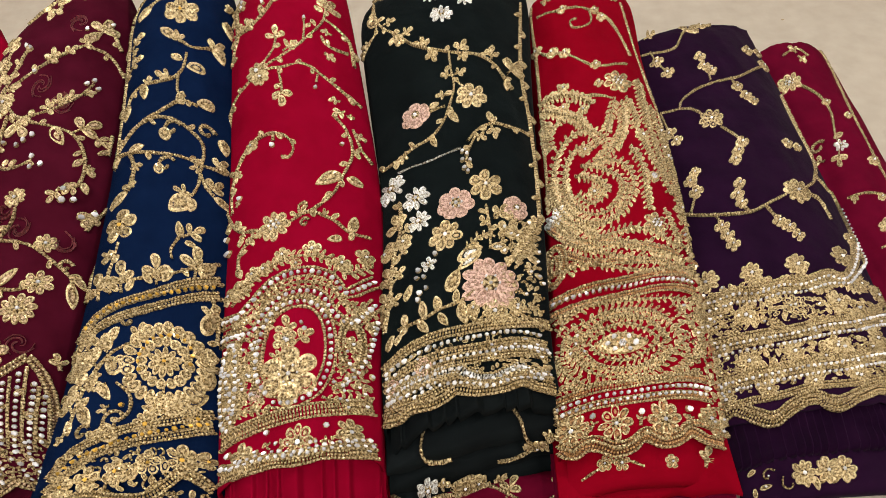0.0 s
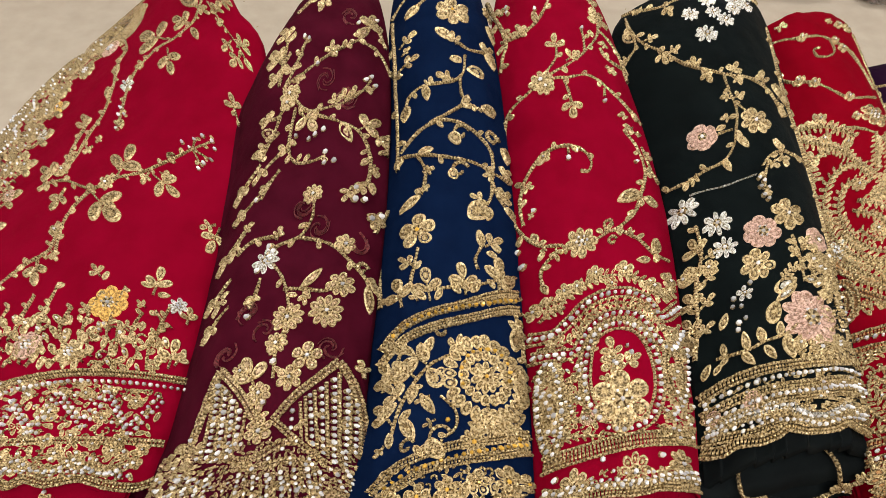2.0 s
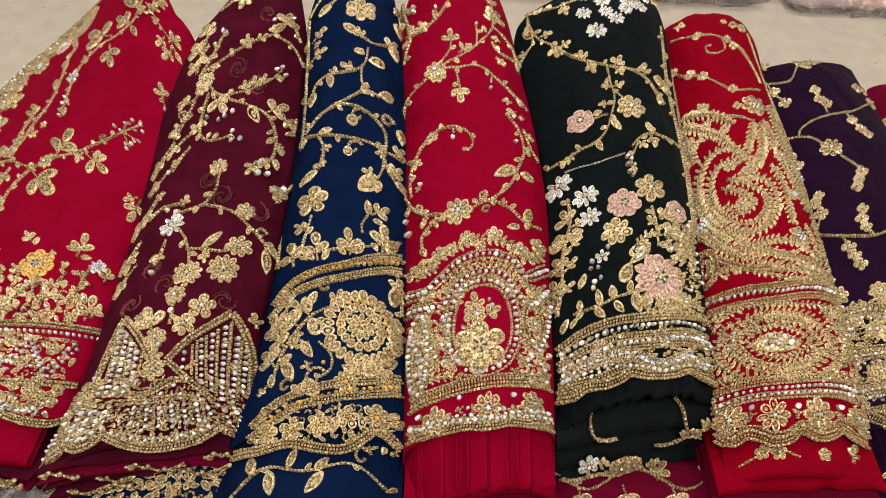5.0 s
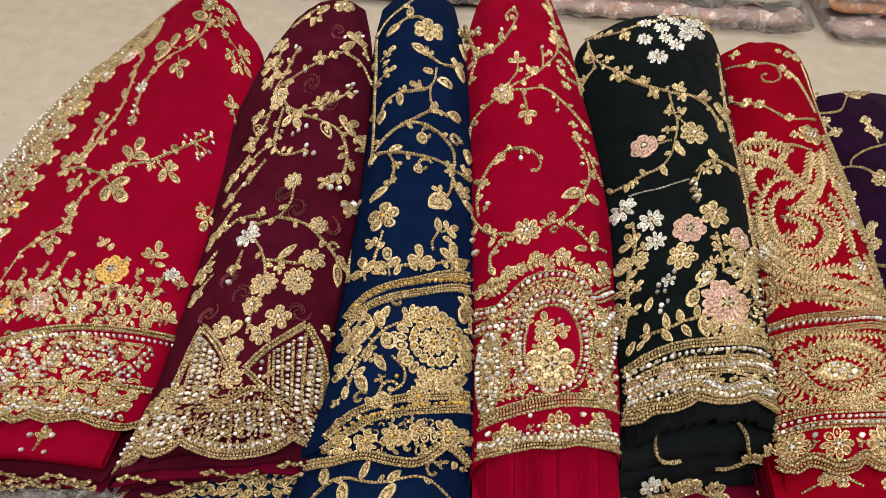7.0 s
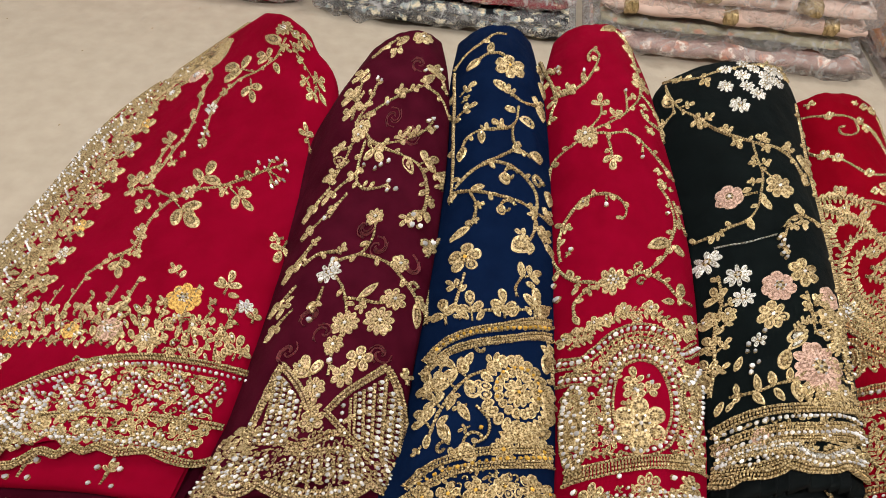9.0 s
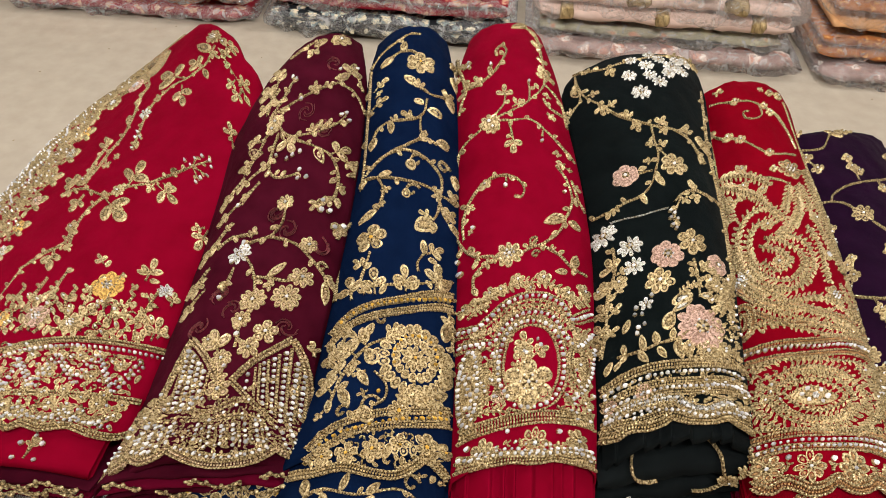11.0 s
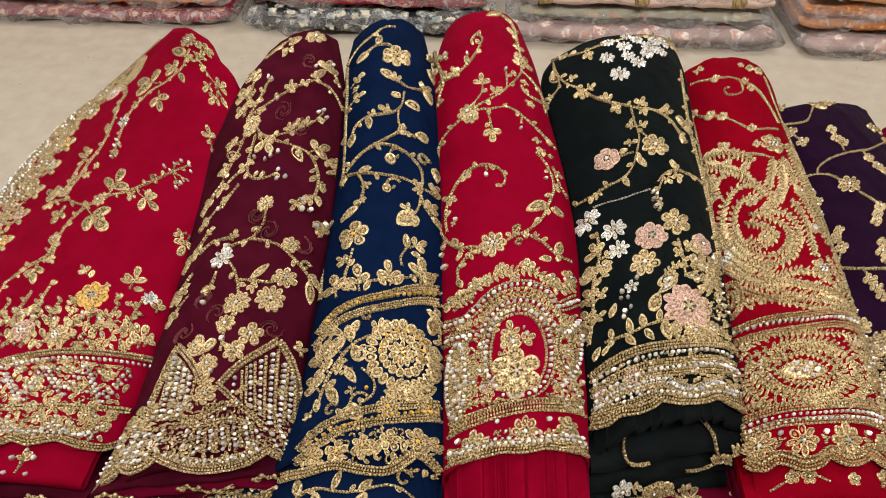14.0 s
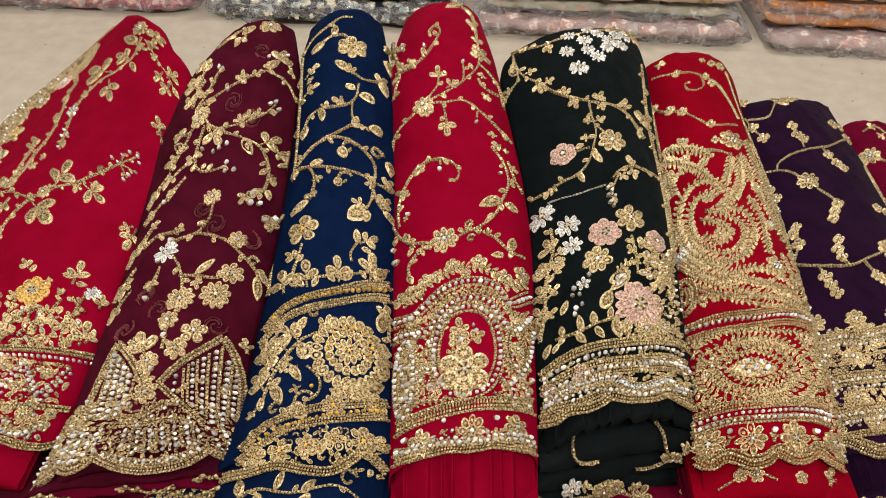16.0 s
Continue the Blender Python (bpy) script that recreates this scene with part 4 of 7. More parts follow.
C.gem_row(0.213, -0.004, 0.317, 0.026, 0.512, 0.047, 0.781, 0.068, 0.962, 0.090)
C.flower(0.265, -0.022, 0.0069, 5)
C.flower(0.395, -0.017, 0.0077, 5)
C.flower(0.538, -0.008, 0.0090, 6)
C.flower(0.691, 0.008, 0.0082, 5)
C.flower(0.844, 0.021, 0.0096, 6)
C.flower(0.954, 0.030, 0.0059, 5)
C.leaf(0.611, -0.024, 0.647, 0.010)
C.leaf(0.768, -0.013, 0.777, 0.020)
C.filling(0.179, 0.984, -0.041, 0.040, step=0.0040, size=0.0040, stones=0, seed=6)
C.band(0.080, -0.040, 0.235, -0.046, 0.395, -0.040, 0.559, -0.049, 0.685, -0.049, 0.773, -0.031, 0.848, -0.006, 0.924, -0.011, 0.988, -0.022, w=0.0050)
# maroon garment
B.cord(0.250, 0.749, 0.318, 0.756, 0.408, 0.763, 0.540, 0.780, 0.674, 0.795, 0.798, 0.812)
B.cord(0.799, 0.808, 0.901, 0.803, 0.959, 0.791, 1.008, 0.772)
B.sprig(0.587, 0.781, 0.588, 0.808)
B.sprig(0.666, 0.792, 0.739, 0.806)
B.sprig(0.785, 0.808, 0.777, 0.831)
B.leaf(0.782, 0.818, 0.855, 0.842)
B.sprig(0.848, 0.832, 0.907, 0.880)
B.gem(0.773, 0.844)
B.gem(0.913, 0.868)
B.gem(0.387, 0.830, 0.0024)
B.gem(0.422, 0.822)
B.cord(0.271, 0.754, 0.341, 0.783, 0.391, 0.818)
B.cord(0.218, 0.759, 0.237, 0.792, 0.265, 0.844)
B.gem(0.489, 0.770)
B.sprig(0.239, 0.766, 0.143, 0.792)
B.sprig(0.321, 0.751, 0.391, 0.752)
B.cord(0.342, 0.720, 0.431, 0.692, 0.547, 0.687, 0.678, 0.693, 0.799, 0.716, 0.859, 0.740)
B.sprig(0.637, 0.686, 0.608, 0.712)
B.sprig(0.700, 0.693, 0.677, 0.719)
B.sprig(0.761, 0.702, 0.750, 0.725)
B.sprig(0.820, 0.718, 0.882, 0.728)
B.gem(0.861, 0.747, 0.0024)
B.gem(0.888, 0.734, 0.0022)
B.gem(0.824, 0.739, 0.0022)
B.cord(0.381, 0.699, 0.558, 0.672, 0.700, 0.657, 0.791, 0.648, 0.866, 0.625, 0.896, 0.593, 0.881, 0.564)
B.leaf(0.675, 0.661, 0.745, 0.624, .5)
B.sprig(0.791, 0.648, 0.936, 0.679)
B.sprig(0.897, 0.654, 1.003, 0.641)
B.sprig(0.883, 0.595, 0.943, 0.597)
B.leaf(0.875, 0.608, 0.832, 0.592)
B.sprig(0.881, 0.564, 0.805, 0.544)
B.gem(0.808, 0.552, 0.0026)
B.gem(0.813, 0.533, 0.0026)
B.gem(0.870, 0.537, 0.0026)
B.leaf(0.897, 0.570, 0.928, 0.551)
B.cord(0.356, 0.701, 0.341, 0.663, 0.350, 0.625, 0.414, 0.601, 0.524, 0.598, 0.597, 0.604)
B.gem(0.593, 0.610, 0.0024)
B.gem(0.655, 0.594, 0.0026)
B.gem(0.594, 0.591, 0.0022)
B.sprig(0.365, 0.623, 0.275, 0.643)
B.leaf(0.411, 0.605, 0.446, 0.615)
B.sprig(0.385, 0.693, 0.519, 0.652)
B.gem(0.511, 0.644, 0.0026)
B.gem(0.564, 0.650, 0.0024)
B.gem(0.472, 0.638, 0.0022)
B.gem(0.384, 0.649)
B.cord(0.254, 0.699, 0.210, 0.663, 0.151, 0.637)
B.sprig(0.193, 0.649, 0.096, 0.654)
B.leaf(0.220, 0.667, 0.143, 0.696)
for a, b, c, d in ((0.23, 0.80, 0.14, 0.84), (0.25, 0.84, 0.20, 0.88), (0.22, 0.70, 0.10, 0.72), (0.20, 0.66, 0.08, 0.66), (0.24, 0.62, 0.12, 0.60), (0.14, 0.56, 0.02, 0.55), (0.10, 0.62, -0.02, 0.60), (0.08, 0.50, -0.03, 0.47), (0.06, 0.42, -0.05, 0.40), (0.10, 0.36, 0.00, 0.33)):
    B.cord(a + 0.06, b + 0.01, a, b, c, d)
    B.sprig(a, b, c, d)
B.flower(0.309, 0.732, 0.0082, 8)
B.flower(0.298, 0.716, 0.0061, 6)
B.flower(0.744, 0.954, 0.0111, 7)
B.sprig(0.526, 0.919, 0.453, 0.888)
B.leaf(0.470, 0.925, 0.569, 0.957)
B.cord(0.262, 0.908, 0.380, 0.942, 0.550, 0.962)
B.cord(0.914, 0.859, 0.980, 0.819)
B.cord(0.379, 0.798, 0.307, 0.774)
B.flower(0.552, 0.539, 0.0072, 9)
B.cord(0.568, 0.520, 0.569, 0.496, 0.513, 0.467, 0.401, 0.458, 0.348, 0.449, 0.306, 0.436)
B.cord(0.516, 0.465, 0.622, 0.458, 0.707, 0.450, 0.782, 0.438, 0.861, 0.422, 0.939, 0.405, 0.972, 0.378)
B.flower(0.789, 0.454, 0.0071, 7)
B.scroll(0.906, 0.422, 0.0043)
B.leaf(0.943, 0.410, 1.018, 0.395, .5)
B.leaf(0.944, 0.398, 0.992, 0.349, .4)
B.sprig(0.369, 0.468, 0.387, 0.492)
B.sprig(0.119, 0.511, 0.194, 0.521)
B.sprig(0.107, 0.501, 0.071, 0.478)
B.cord(0.119, 0.473, 0.203, 0.482, 0.362, 0.475)
B.cord(0.306, 0.598, 0.255, 0.580, 0.211, 0.556)
B.sprig(0.251, 0.584, 0.198, 0.568)
B.gem(0.187, 0.560)
B.flower(0.335, 0.432, 0.0092, 8, m=SILVER, stones=2)
B.gem(0.338, 0.458, 0.0026)
B.gem(0.370, 0.447, 0.0024)
B.gem(0.295, 0.418, 0.0024)
B.cord(0.385, 0.423, 0.461, 0.394, 0.519, 0.353, 0.541, 0.320)
B.cord(0.480, 0.374, 0.600, 0.371, 0.717, 0.368, 0.800, 0.380)
B.leaf(0.577, 0.375, 0.693, 0.405, .45)
B.flower(0.804, 0.384, 0.0088, 7)
B.flower(0.745, 0.333, 0.0113, 10)
B.flower(0.537, 0.320, 0.0102, 10)
B.flower(0.501, 0.274, 0.0074, 8)
B.cord(0.539, 0.301, 0.505, 0.270, 0.508, 0.239, 0.515, 0.212)
B.gem(0.502, 0.242, 0.0026)
B.sprig(0.596, 0.367, 0.626, 0.341)
B.cord(0.324, 0.402, 0.315, 0.371, 0.300, 0.346)
B.sprig(0.314, 0.380, 0.295, 0.350)
B.gem(0.301, 0.332, 0.0026)
B.sprig(0.115, 0.406, 0.047, 0.372)
B.leaf(0.131, 0.405, 0.075, 0.399)
B.sprig(0.788, 0.553, 0.746, 0.526)
B.cord(0.994, 0.663, 0.989, 0.627)
B.sprig(0.979, 0.530, 0.942, 0.497)
B.gem(0.922, 0.511, 0.0024)
B.gem(0.976, 0.523, 0.0022)
B.cord(1.031, 0.542, 0.989, 0.515, 0.958, 0.491)
B.sprig(0.433, 0.192, 0.335, 0.259)
B.flower(0.333, 0.231, 0.0056, 5)
B.flower(0.679, 0.251, 0.0096, 5)
B.flower(0.601, 0.213, 0.0081, 6)
B.flower(0.453, 0.188, 0.0076, 7)
B.sprig(0.996, 0.241, 0.964, 0.270)
B.gem(0.485, 0.171, 0.0024)
B.flower(0.491, 0.121, 0.0083, 6)
B.sprig(0.485, 0.127, 0.460, 0.172)
B.band(0.206, 0.244, 0.361, 0.188, 0.483, 0.129, w=0.0030)
B.band(0.206, 0.244, 0.166, 0.202, 0.136, 0.137, 0.129, 0.083, w=0.0030)
B.gem_row(0.224, 0.219, 0.264, 0.078)
B.gem_row(0.273, 0.204, 0.322, 0.070)
B.gem_row(0.323, 0.184, 0.368, 0.072)
B.gem_row(0.370, 0.166, 0.395, 0.093)
B.cord(0.198, 0.220, 0.222, 0.082)
B.cord(0.251, 0.210, 0.292, 0.075)
B.cord(0.300, 0.192, 0.345, 0.071)
B.cord(0.347, 0.175, 0.389, 0.075)
B.cord(0.402, 0.155, 0.412, 0.105)
B.band(0.556, 0.138, 0.640, 0.179, 0.756, 0.216, 0.853, 0.250, w=0.0033)
B.band(0.853, 0.250, 0.938, 0.223, 1.001, 0.174, 1.017, 0.094, w=0.0035)
B.band(0.556, 0.138, 0.689, 0.102, 0.831, 0.068, w=0.0025)
B.gem_row(0.645, 0.162, 0.654, 0.116)
B.gem_row(0.720, 0.189, 0.770, 0.094)
B.gem_row(0.774, 0.203, 0.826, 0.080)
B.gem_row(0.834, 0.223, 0.880, 0.067)
B.gem_row(0.907, 0.211, 0.932, 0.069)
B.gem_row(0.958, 0.194, 0.972, 0.097)
B.cord(0.680, 0.171, 0.711, 0.109)
B.cord(0.701, 0.181, 0.741, 0.102)
B.cord(0.745, 0.193, 0.797, 0.090)
B.cord(0.801, 0.210, 0.852, 0.077)
B.cord(0.863, 0.232, 0.908, 0.072)
B.cord(0.931, 0.203, 0.953, 0.080)
B.band(0.330, 0.082, 0.436, 0.067, 0.528, 0.075, 0.612, 0.095, 0.690, 0.100, w=0.0033)
B.band(0.396, 0.055, 0.529, 0.051, 0.664, 0.064, 0.805, 0.058, w=0.0025)
B.gem_row(0.452, 0.046, 0.458, -0.018)
B.gem_row(0.520, 0.039, 0.541, -0.029)
B.gem_row(0.582, 0.042, 0.608, -0.030)
B.gem_row(0.642, 0.047, 0.676, -0.030)
B.gem_row(0.701, 0.054, 0.738, -0.019)
B.gem_row(0.760, 0.057, 0.796, -0.007)
B.gem_row(0.813, 0.053, 0.846, 0.023)
B.cord(0.486, 0.043, 0.499, -0.024)
B.cord(0.552, 0.040, 0.575, -0.029)
B.cord(0.612, 0.045, 0.641, -0.030)
B.cord(0.672, 0.050, 0.709, -0.026)
B.cord(0.731, 0.055, 0.767, -0.015)
B.cord(0.789, 0.054, 0.821, 0.008)
B.gem_row(0.895, 0.056, 0.934, 0.011)
B.gem_row(0.946, 0.062, 0.982, 0.029)
B.gem_row(0.210, 0.051, 0.195, -0.013)
B.gem_row(0.264, 0.044, 0.262, -0.028)
B.gem_row(0.148, 0.061, 0.115, 0.002)
B.gem_row(0.298, 0.045, 0.313, -0.020)
B.band(-0.030, 0.039, 0.152, -0.040, 0.263, -0.048, 0.329, -0.024, w=0.0038)
B.band(0.309, -0.026, 0.474, -0.062, 0.626, -0.074, 0.786, -0.053, 0.894, -0.001, w=0.0045)
B.band(0.896, -0.007, 0.966, -0.011, 1.032, 0.032, w=0.0038)
B.filling(0.107, 0.990, -0.018, 0.103, step=0.0023, size=0.0027, stones=.15, seed=8)
B.filling(-0.130, 0.120, -0.030, 0.040, step=0.0032, size=0.0042, stones=.35, seed=38)
B.filling(-0.100, 0.180, 0.040, 0.130, step=0.0040, size=0.0046, stones=.30, seed=39)
B.band(-0.140, 0.000, -0.080, -0.028, 0.000, -0.034, 0.090, -0.036, w=0.0045)
B.filling(0.380, 0.840, -0.052, -0.022, step=0.0030, size=0.0036, stones=.2, seed=34)
B.filling(0.100, 0.300, -0.036, 0.040, step=0.0030, size=0.0036, stones=.2, seed=35)
B.band(0.356, -0.026, 0.493, -0.046, 0.616, -0.055, 0.765, -0.037, 0.852, -0.004, w=0.0033, stones=1)
B.band(0.098, -0.010, 0.213, -0.031, 0.282, -0.014, w=0.0025, stones=1)
# black garment
E.cord(0.062, 0.902, 0.111, 0.812, 0.200, 0.771, 0.292, 0.737, 0.398, 0.719, 0.550, 0.704, 0.672, 0.700, 0.772, 0.686, 0.848, 0.662, 0.888, 0.650)
E.sprig(0.126, 0.805, 0.210, 0.802)
E.sprig(0.183, 0.774, 0.204, 0.748)
E.sprig(0.225, 0.763, 0.305, 0.770)
E.sprig(0.369, 0.723, 0.344, 0.746)
E.sprig(0.377, 0.717, 0.414, 0.694)
E.sprig(0.542, 0.704, 0.614, 0.729)
E.sprig(0.556, 0.702, 0.600, 0.686)
E.sprig(0.763, 0.693, 0.772, 0.721)
E.sprig(0.858, 0.676, 0.961, 0.713)
E.leaf(0.848, 0.662, 0.859, 0.645)
E.cord(0.068, 0.881, 0.092, 0.809, 0.047, 0.793, -0.017, 0.776)
E.leaf(0.094, 0.814, 0.043, 0.847)
E.sprig(0.050, 0.792, -0.012, 0.797)
E.cord(0.500, 0.703, 0.502, 0.671, 0.508, 0.641, 0.461, 0.607, 0.408, 0.579, 0.323, 0.559, 0.202, 0.554, 0.124, 0.550, 0.015, 0.557)
E.sprig(0.504, 0.662, 0.434, 0.666)
E.sprig(0.512, 0.662, 0.597, 0.671)
E.sprig(0.463, 0.630, 0.385, 0.630)
E.leaf(0.453, 0.601, 0.508, 0.579)
E.leaf(0.333, 0.562, 0.361, 0.540)
E.sprig(0.172, 0.555, 0.134, 0.539)
E.cord(0.515, 0.655, 0.565, 0.640)
E.flower(0.606, 0.622, 0.0137, 7)
E.flower(0.256, 0.608, 0.0119, 6, m=PINK)
E.cord(0.335, 0.606, 0.439, 0.610)
E.leaf(0.341, 0.614, 0.412, 0.617)
E.cord(0.559, 0.541, 0.636, 0.562, 0.734, 0.574, 0.829, 0.575, 0.955, 0.580)
E.sprig(0.609, 0.553, 0.680, 0.541)
E.sprig(0.717, 0.571, 0.745, 0.545)
E.leaf(0.735, 0.577, 0.689, 0.594)
E.cord(0.618, 0.553, 0.562, 0.524, 0.536, 0.498)
E.gem(0.545, 0.515, 0.0022)
E.gem(0.515, 0.505, 0.0022)
E.gem(0.563, 0.502, 0.0022)
E.gem(0.523, 0.489, 0.0022)
E.gem(0.544, 0.481, 0.0020)
E.gem(0.519, 0.521, 0.0020)
E.cord(0.978, 0.856, 0.962, 0.757, 0.961, 0.677, 0.995, 0.600, 1.003, 0.487, 0.982, 0.391)
E.flower(0.478, 0.786, 0.0103, 8, m=SILVER)
E.flower(0.414, 0.833, 0.0082, 8, m=SILVER)
E.flower(0.621, 0.816, 0.0088, 8, m=SILVER)
E.flower(0.546, 0.875, 0.0090, 8, m=SILVER)
E.flower(0.734, 0.884, 0.0097, 8, m=SILVER)
E.flower(0.652, 0.919, 0.0074, 8, m=SILVER)
for u, v in ((0.80, 0.935), (0.89, 0.955), (0.58, 0.955), (0.70, 0.850), (0.44, 0.905), (0.82, 0.880), (0.56, 0.835)):
    E.flower(u, v, 0.0078, 8, m=SILVER)
E.cord(0.014, 0.973, 0.200, 0.881, 0.355, 0.890, 0.568, 0.931, 0.883, 1.004, 1.031, 1.008)
E.sprig(0.276, 0.873, 0.315, 0.837)
E.sprig(0.965, 1.001, 1.045, 0.966)
E.sprig(0.121, 0.893, 0.153, 0.916)
E.flower(0.069, 0.506, 0.0105, 8, m=SILVER)
E.flower(0.220, 0.455, 0.0102, 8, m=SILVER)
E.flower(0.233, 0.407, 0.0086, 8, m=SILVER)
E.cord(0.114, 0.527, 0.301, 0.517, 0.511, 0.529, r=0.0004, m=SILVER)
E.flower(0.646, 0.452, 0.0131, 6)
E.flower(0.459, 0.421, 0.0138, 7, m=PINK, stones=2)
E.flower(0.390, 0.362, 0.0126, 7)
E.flower(0.829, 0.413, 0.0097, 6, m=PINK)
E.flower(0.652, 0.250, 0.0206, 12, m=PINK, stones=2)
E.leaf(0.455, 0.304, 0.616, 0.335, .5, m=SILVER)
E.leaf(0.611, 0.322, 0.450, 0.286, .4, m=SILVER)
E.leaf(0.654, 0.329, 0.769, 0.330, .5, m=SILVER)
E.leaf(0.392, 0.242, 0.489, 0.289, .6)
E.cord(0.660, 0.323, 0.659, 0.368, 0.642, 0.413)
E.cord(0.702, 0.325, 0.776, 0.369, 0.810, 0.398)
E.sprig(0.663, 0.369, 0.598, 0.390)
E.sprig(0.686, 0.382, 0.770, 0.417)
E.sprig(0.711, 0.345, 0.831, 0.385)
E.sprig(0.693, 0.350, 0.632, 0.355)
E.sprig(0.776, 0.343, 0.909, 0.381)
E.leaf(0.814, 0.328, 0.927, 0.353)
E.sprig(0.853, 0.313, 0.954, 0.352)
E.cord(0.016, 0.220, 0.053, 0.296, 0.065, 0.361, 0.115, 0.415, 0.112, 0.469)
E.sprig(0.041, 0.264, -0.006, 0.314)
E.sprig(0.041, 0.264, 0.127, 0.280)
E.sprig(0.063, 0.314, 0.013, 0.360)
E.sprig(0.063, 0.314, 0.152, 0.333)
E.sprig(0.087, 0.362, 0.034, 0.407)
E.sprig(0.094, 0.360, 0.184, 0.375)
E.sprig(0.113, 0.409, 0.067, 0.451)
E.sprig(0.119, 0.404, 0.208, 0.408)
E.leaf(0.018, 0.234, -0.017, 0.283)
E.leaf(0.143, 0.256, 0.198, 0.284)
E.flower(0.142, 0.383, 0.0057, 5)
E.flower(0.022, 0.387, 0.0048, 5)
E.cord(0.109, 0.200, 0.246, 0.195, 0.355, 0.206, 0.468, 0.216, 0.558, 0.237)
E.leaf(0.263, 0.193, 0.246, 0.238)
E.leaf(0.228, 0.195, 0.275, 0.160)
E.leaf(0.347, 0.202, 0.333, 0.243)
E.leaf(0.346, 0.199, 0.389, 0.162)
E.leaf(0.467, 0.212, 0.514, 0.160)
E.leaf(0.449, 0.212, 0.446, 0.246)
E.leaf(0.159, 0.195, 0.123, 0.181)
E.leaf(0.143, 0.199, 0.146, 0.229)
E.leaf(0.038, 0.167, 0.075, 0.201)
E.leaf(0.088, 0.167, 0.124, 0.188)
E.gem(0.239, 0.257, 0.0024)
E.gem(0.276, 0.263, 0.0022)
E.gem(0.229, 0.243, 0.0020)
E.flower(0.292, 0.312, 0.0059, 5, m=SILVER)
E.gem(0.232, 0.307, 0.0024)
E.gem(0.221, 0.292, 0.0022)
E.gem(0.264, 0.289, 0.0020)
E.gem(0.330, 0.330, 0.0022)
E.flower(0.669, 0.184, 0.0088, 7)
E.flower(0.545, 0.194, 0.0053, 6)
E.flower(0.801, 0.203, 0.0062, 6)
E.fern(0.803, 0.307, 0.906, 0.362, 0.970, 0.413, size=0.0046)
E.fern(0.514, 0.176, 0.604, 0.162, 0.766, 0.170, 0.898, 0.212, size=0.0038)
E.fern(0.501, 0.323, 0.589, 0.348, 0.653, 0.355, size=0.0040)
E.filling(0.702, 0.990, 0.161, 0.396, step=0.0043, size=0.0038, stones=.15, seed=9)
E.band(0.009, 0.131, 0.135, 0.139, 0.307, 0.144, 0.525, 0.147, 0.761, 0.156, 1.010, 0.190, w=0.0053)
E.gem_row(0.020, 0.116, 0.165, 0.118, 0.338, 0.123, 0.594, 0.127, 0.941, 0.145)
E.band(0.011, 0.095, 0.162, 0.098, 0.368, 0.101, 0.625, 0.103, 0.975, 0.128, w=0.0044)
E.band(0.041, 0.042, 0.124, 0.060, 0.256, 0.060, 0.413, 0.062, w=0.0069, stones=1, m=SILVER)
E.band(0.424, 0.066, 0.513, 0.026, 0.638, 0.012, 0.786, 0.053, w=0.0068, stones=1, m=SILVER)
E.band(0.786, 0.053, 0.854, 0.032, 0.973, 0.049, w=0.0060, stones=1, m=SILVER)
E.flower(0.244, 0.086, 0.0056, 4, m=PINK)
E.flower(0.061, 0.081, 0.0044, 4, m=PINK)
E.gem_row(0.029, 0.080, 0.176, 0.080, 0.365, 0.087, 0.620, 0.088, 0.978, 0.113)
E.gem_row(0.019, 0.050, 0.170, 0.037, 0.321, 0.038)
E.filling(0.010, 0.990, 0.038, 0.130, step=0.0038, size=0.0038, stones=.2, seed=10)
E.fern(0.057, 0.044, 0.171, 0.048, 0.321, 0.038, 0.427, 0.045, size=0.0029)
E.fern(0.425, 0.038, 0.562, -0.004, 0.758, 0.027, 0.945, 0.046, size=0.0028)
E.gem_row(0.167, 0.018, 0.251, 0.027, 0.353, 0.026, 0.457, 0.014, 0.595, -0.016, 0.753, 0.006, 0.910, 0.018)
E.band(0.006, 0.043, 0.119, 0.019, 0.249, 0.005, 0.423, 0.022, 0.598, -0.006, 0.798, 0.023, 0.981, 0.028, w=0.0044)
E.band(0.028, 0.069, 0.173, 0.063, 0.363, 0.075, 0.616, 0.076, 0.970, 0.098, w=0.0044)
E.band(-0.003, 0.012, 0.084, -0.014, 0.165, -0.009, 0.261, -0.023, 0.346, -0.019, 0.412, -0.005, 0.521, -0.022, 0.667, -0.024, 0.784, -0.005, 0.867, -0.016, 0.990, -0.009, w=0.0052)
# paisley garment
F.cord(0.856, 0.833, 0.939, 0.714, 1.016, 0.619, 1.058, 0.488, 1.010, 0.337)
F.cord(-0.028, 0.947, 0.002, 0.743, 0.009, 0.593, 0.004, 0.469)
F.cord(0.045, 0.849, 0.207, 0.821, 0.409, 0.808, 0.555, 0.791, 0.703, 0.770, 0.800, 0.731, 0.860, 0.697)
F.cord(0.513, 0.795, 0.519, 0.767, 0.427, 0.756, 0.340, 0.761, 0.323, 0.777, 0.384, 0.778)
F.flower(0.262, 0.816, 0.0050, 4)
F.flower(0.559, 0.794, 0.0050, 4)
F.flower(0.619, 0.775, 0.0050, 4)
F.sprig(0.608, 0.850, 0.537, 0.862)
F.flower(0.673, 0.844, 0.0051, 4)
F.flower(0.786, 0.844, 0.0058, 5)
F.sprig(0.076, 0.912, 0.186, 0.874)
F.cord(-0.003, 0.776, 0.073, 0.737, 0.237, 0.709, 0.377, 0.680, 0.532, 0.663, 0.792, 0.671)
F.flower(0.143, 0.726, 0.0054, 4)
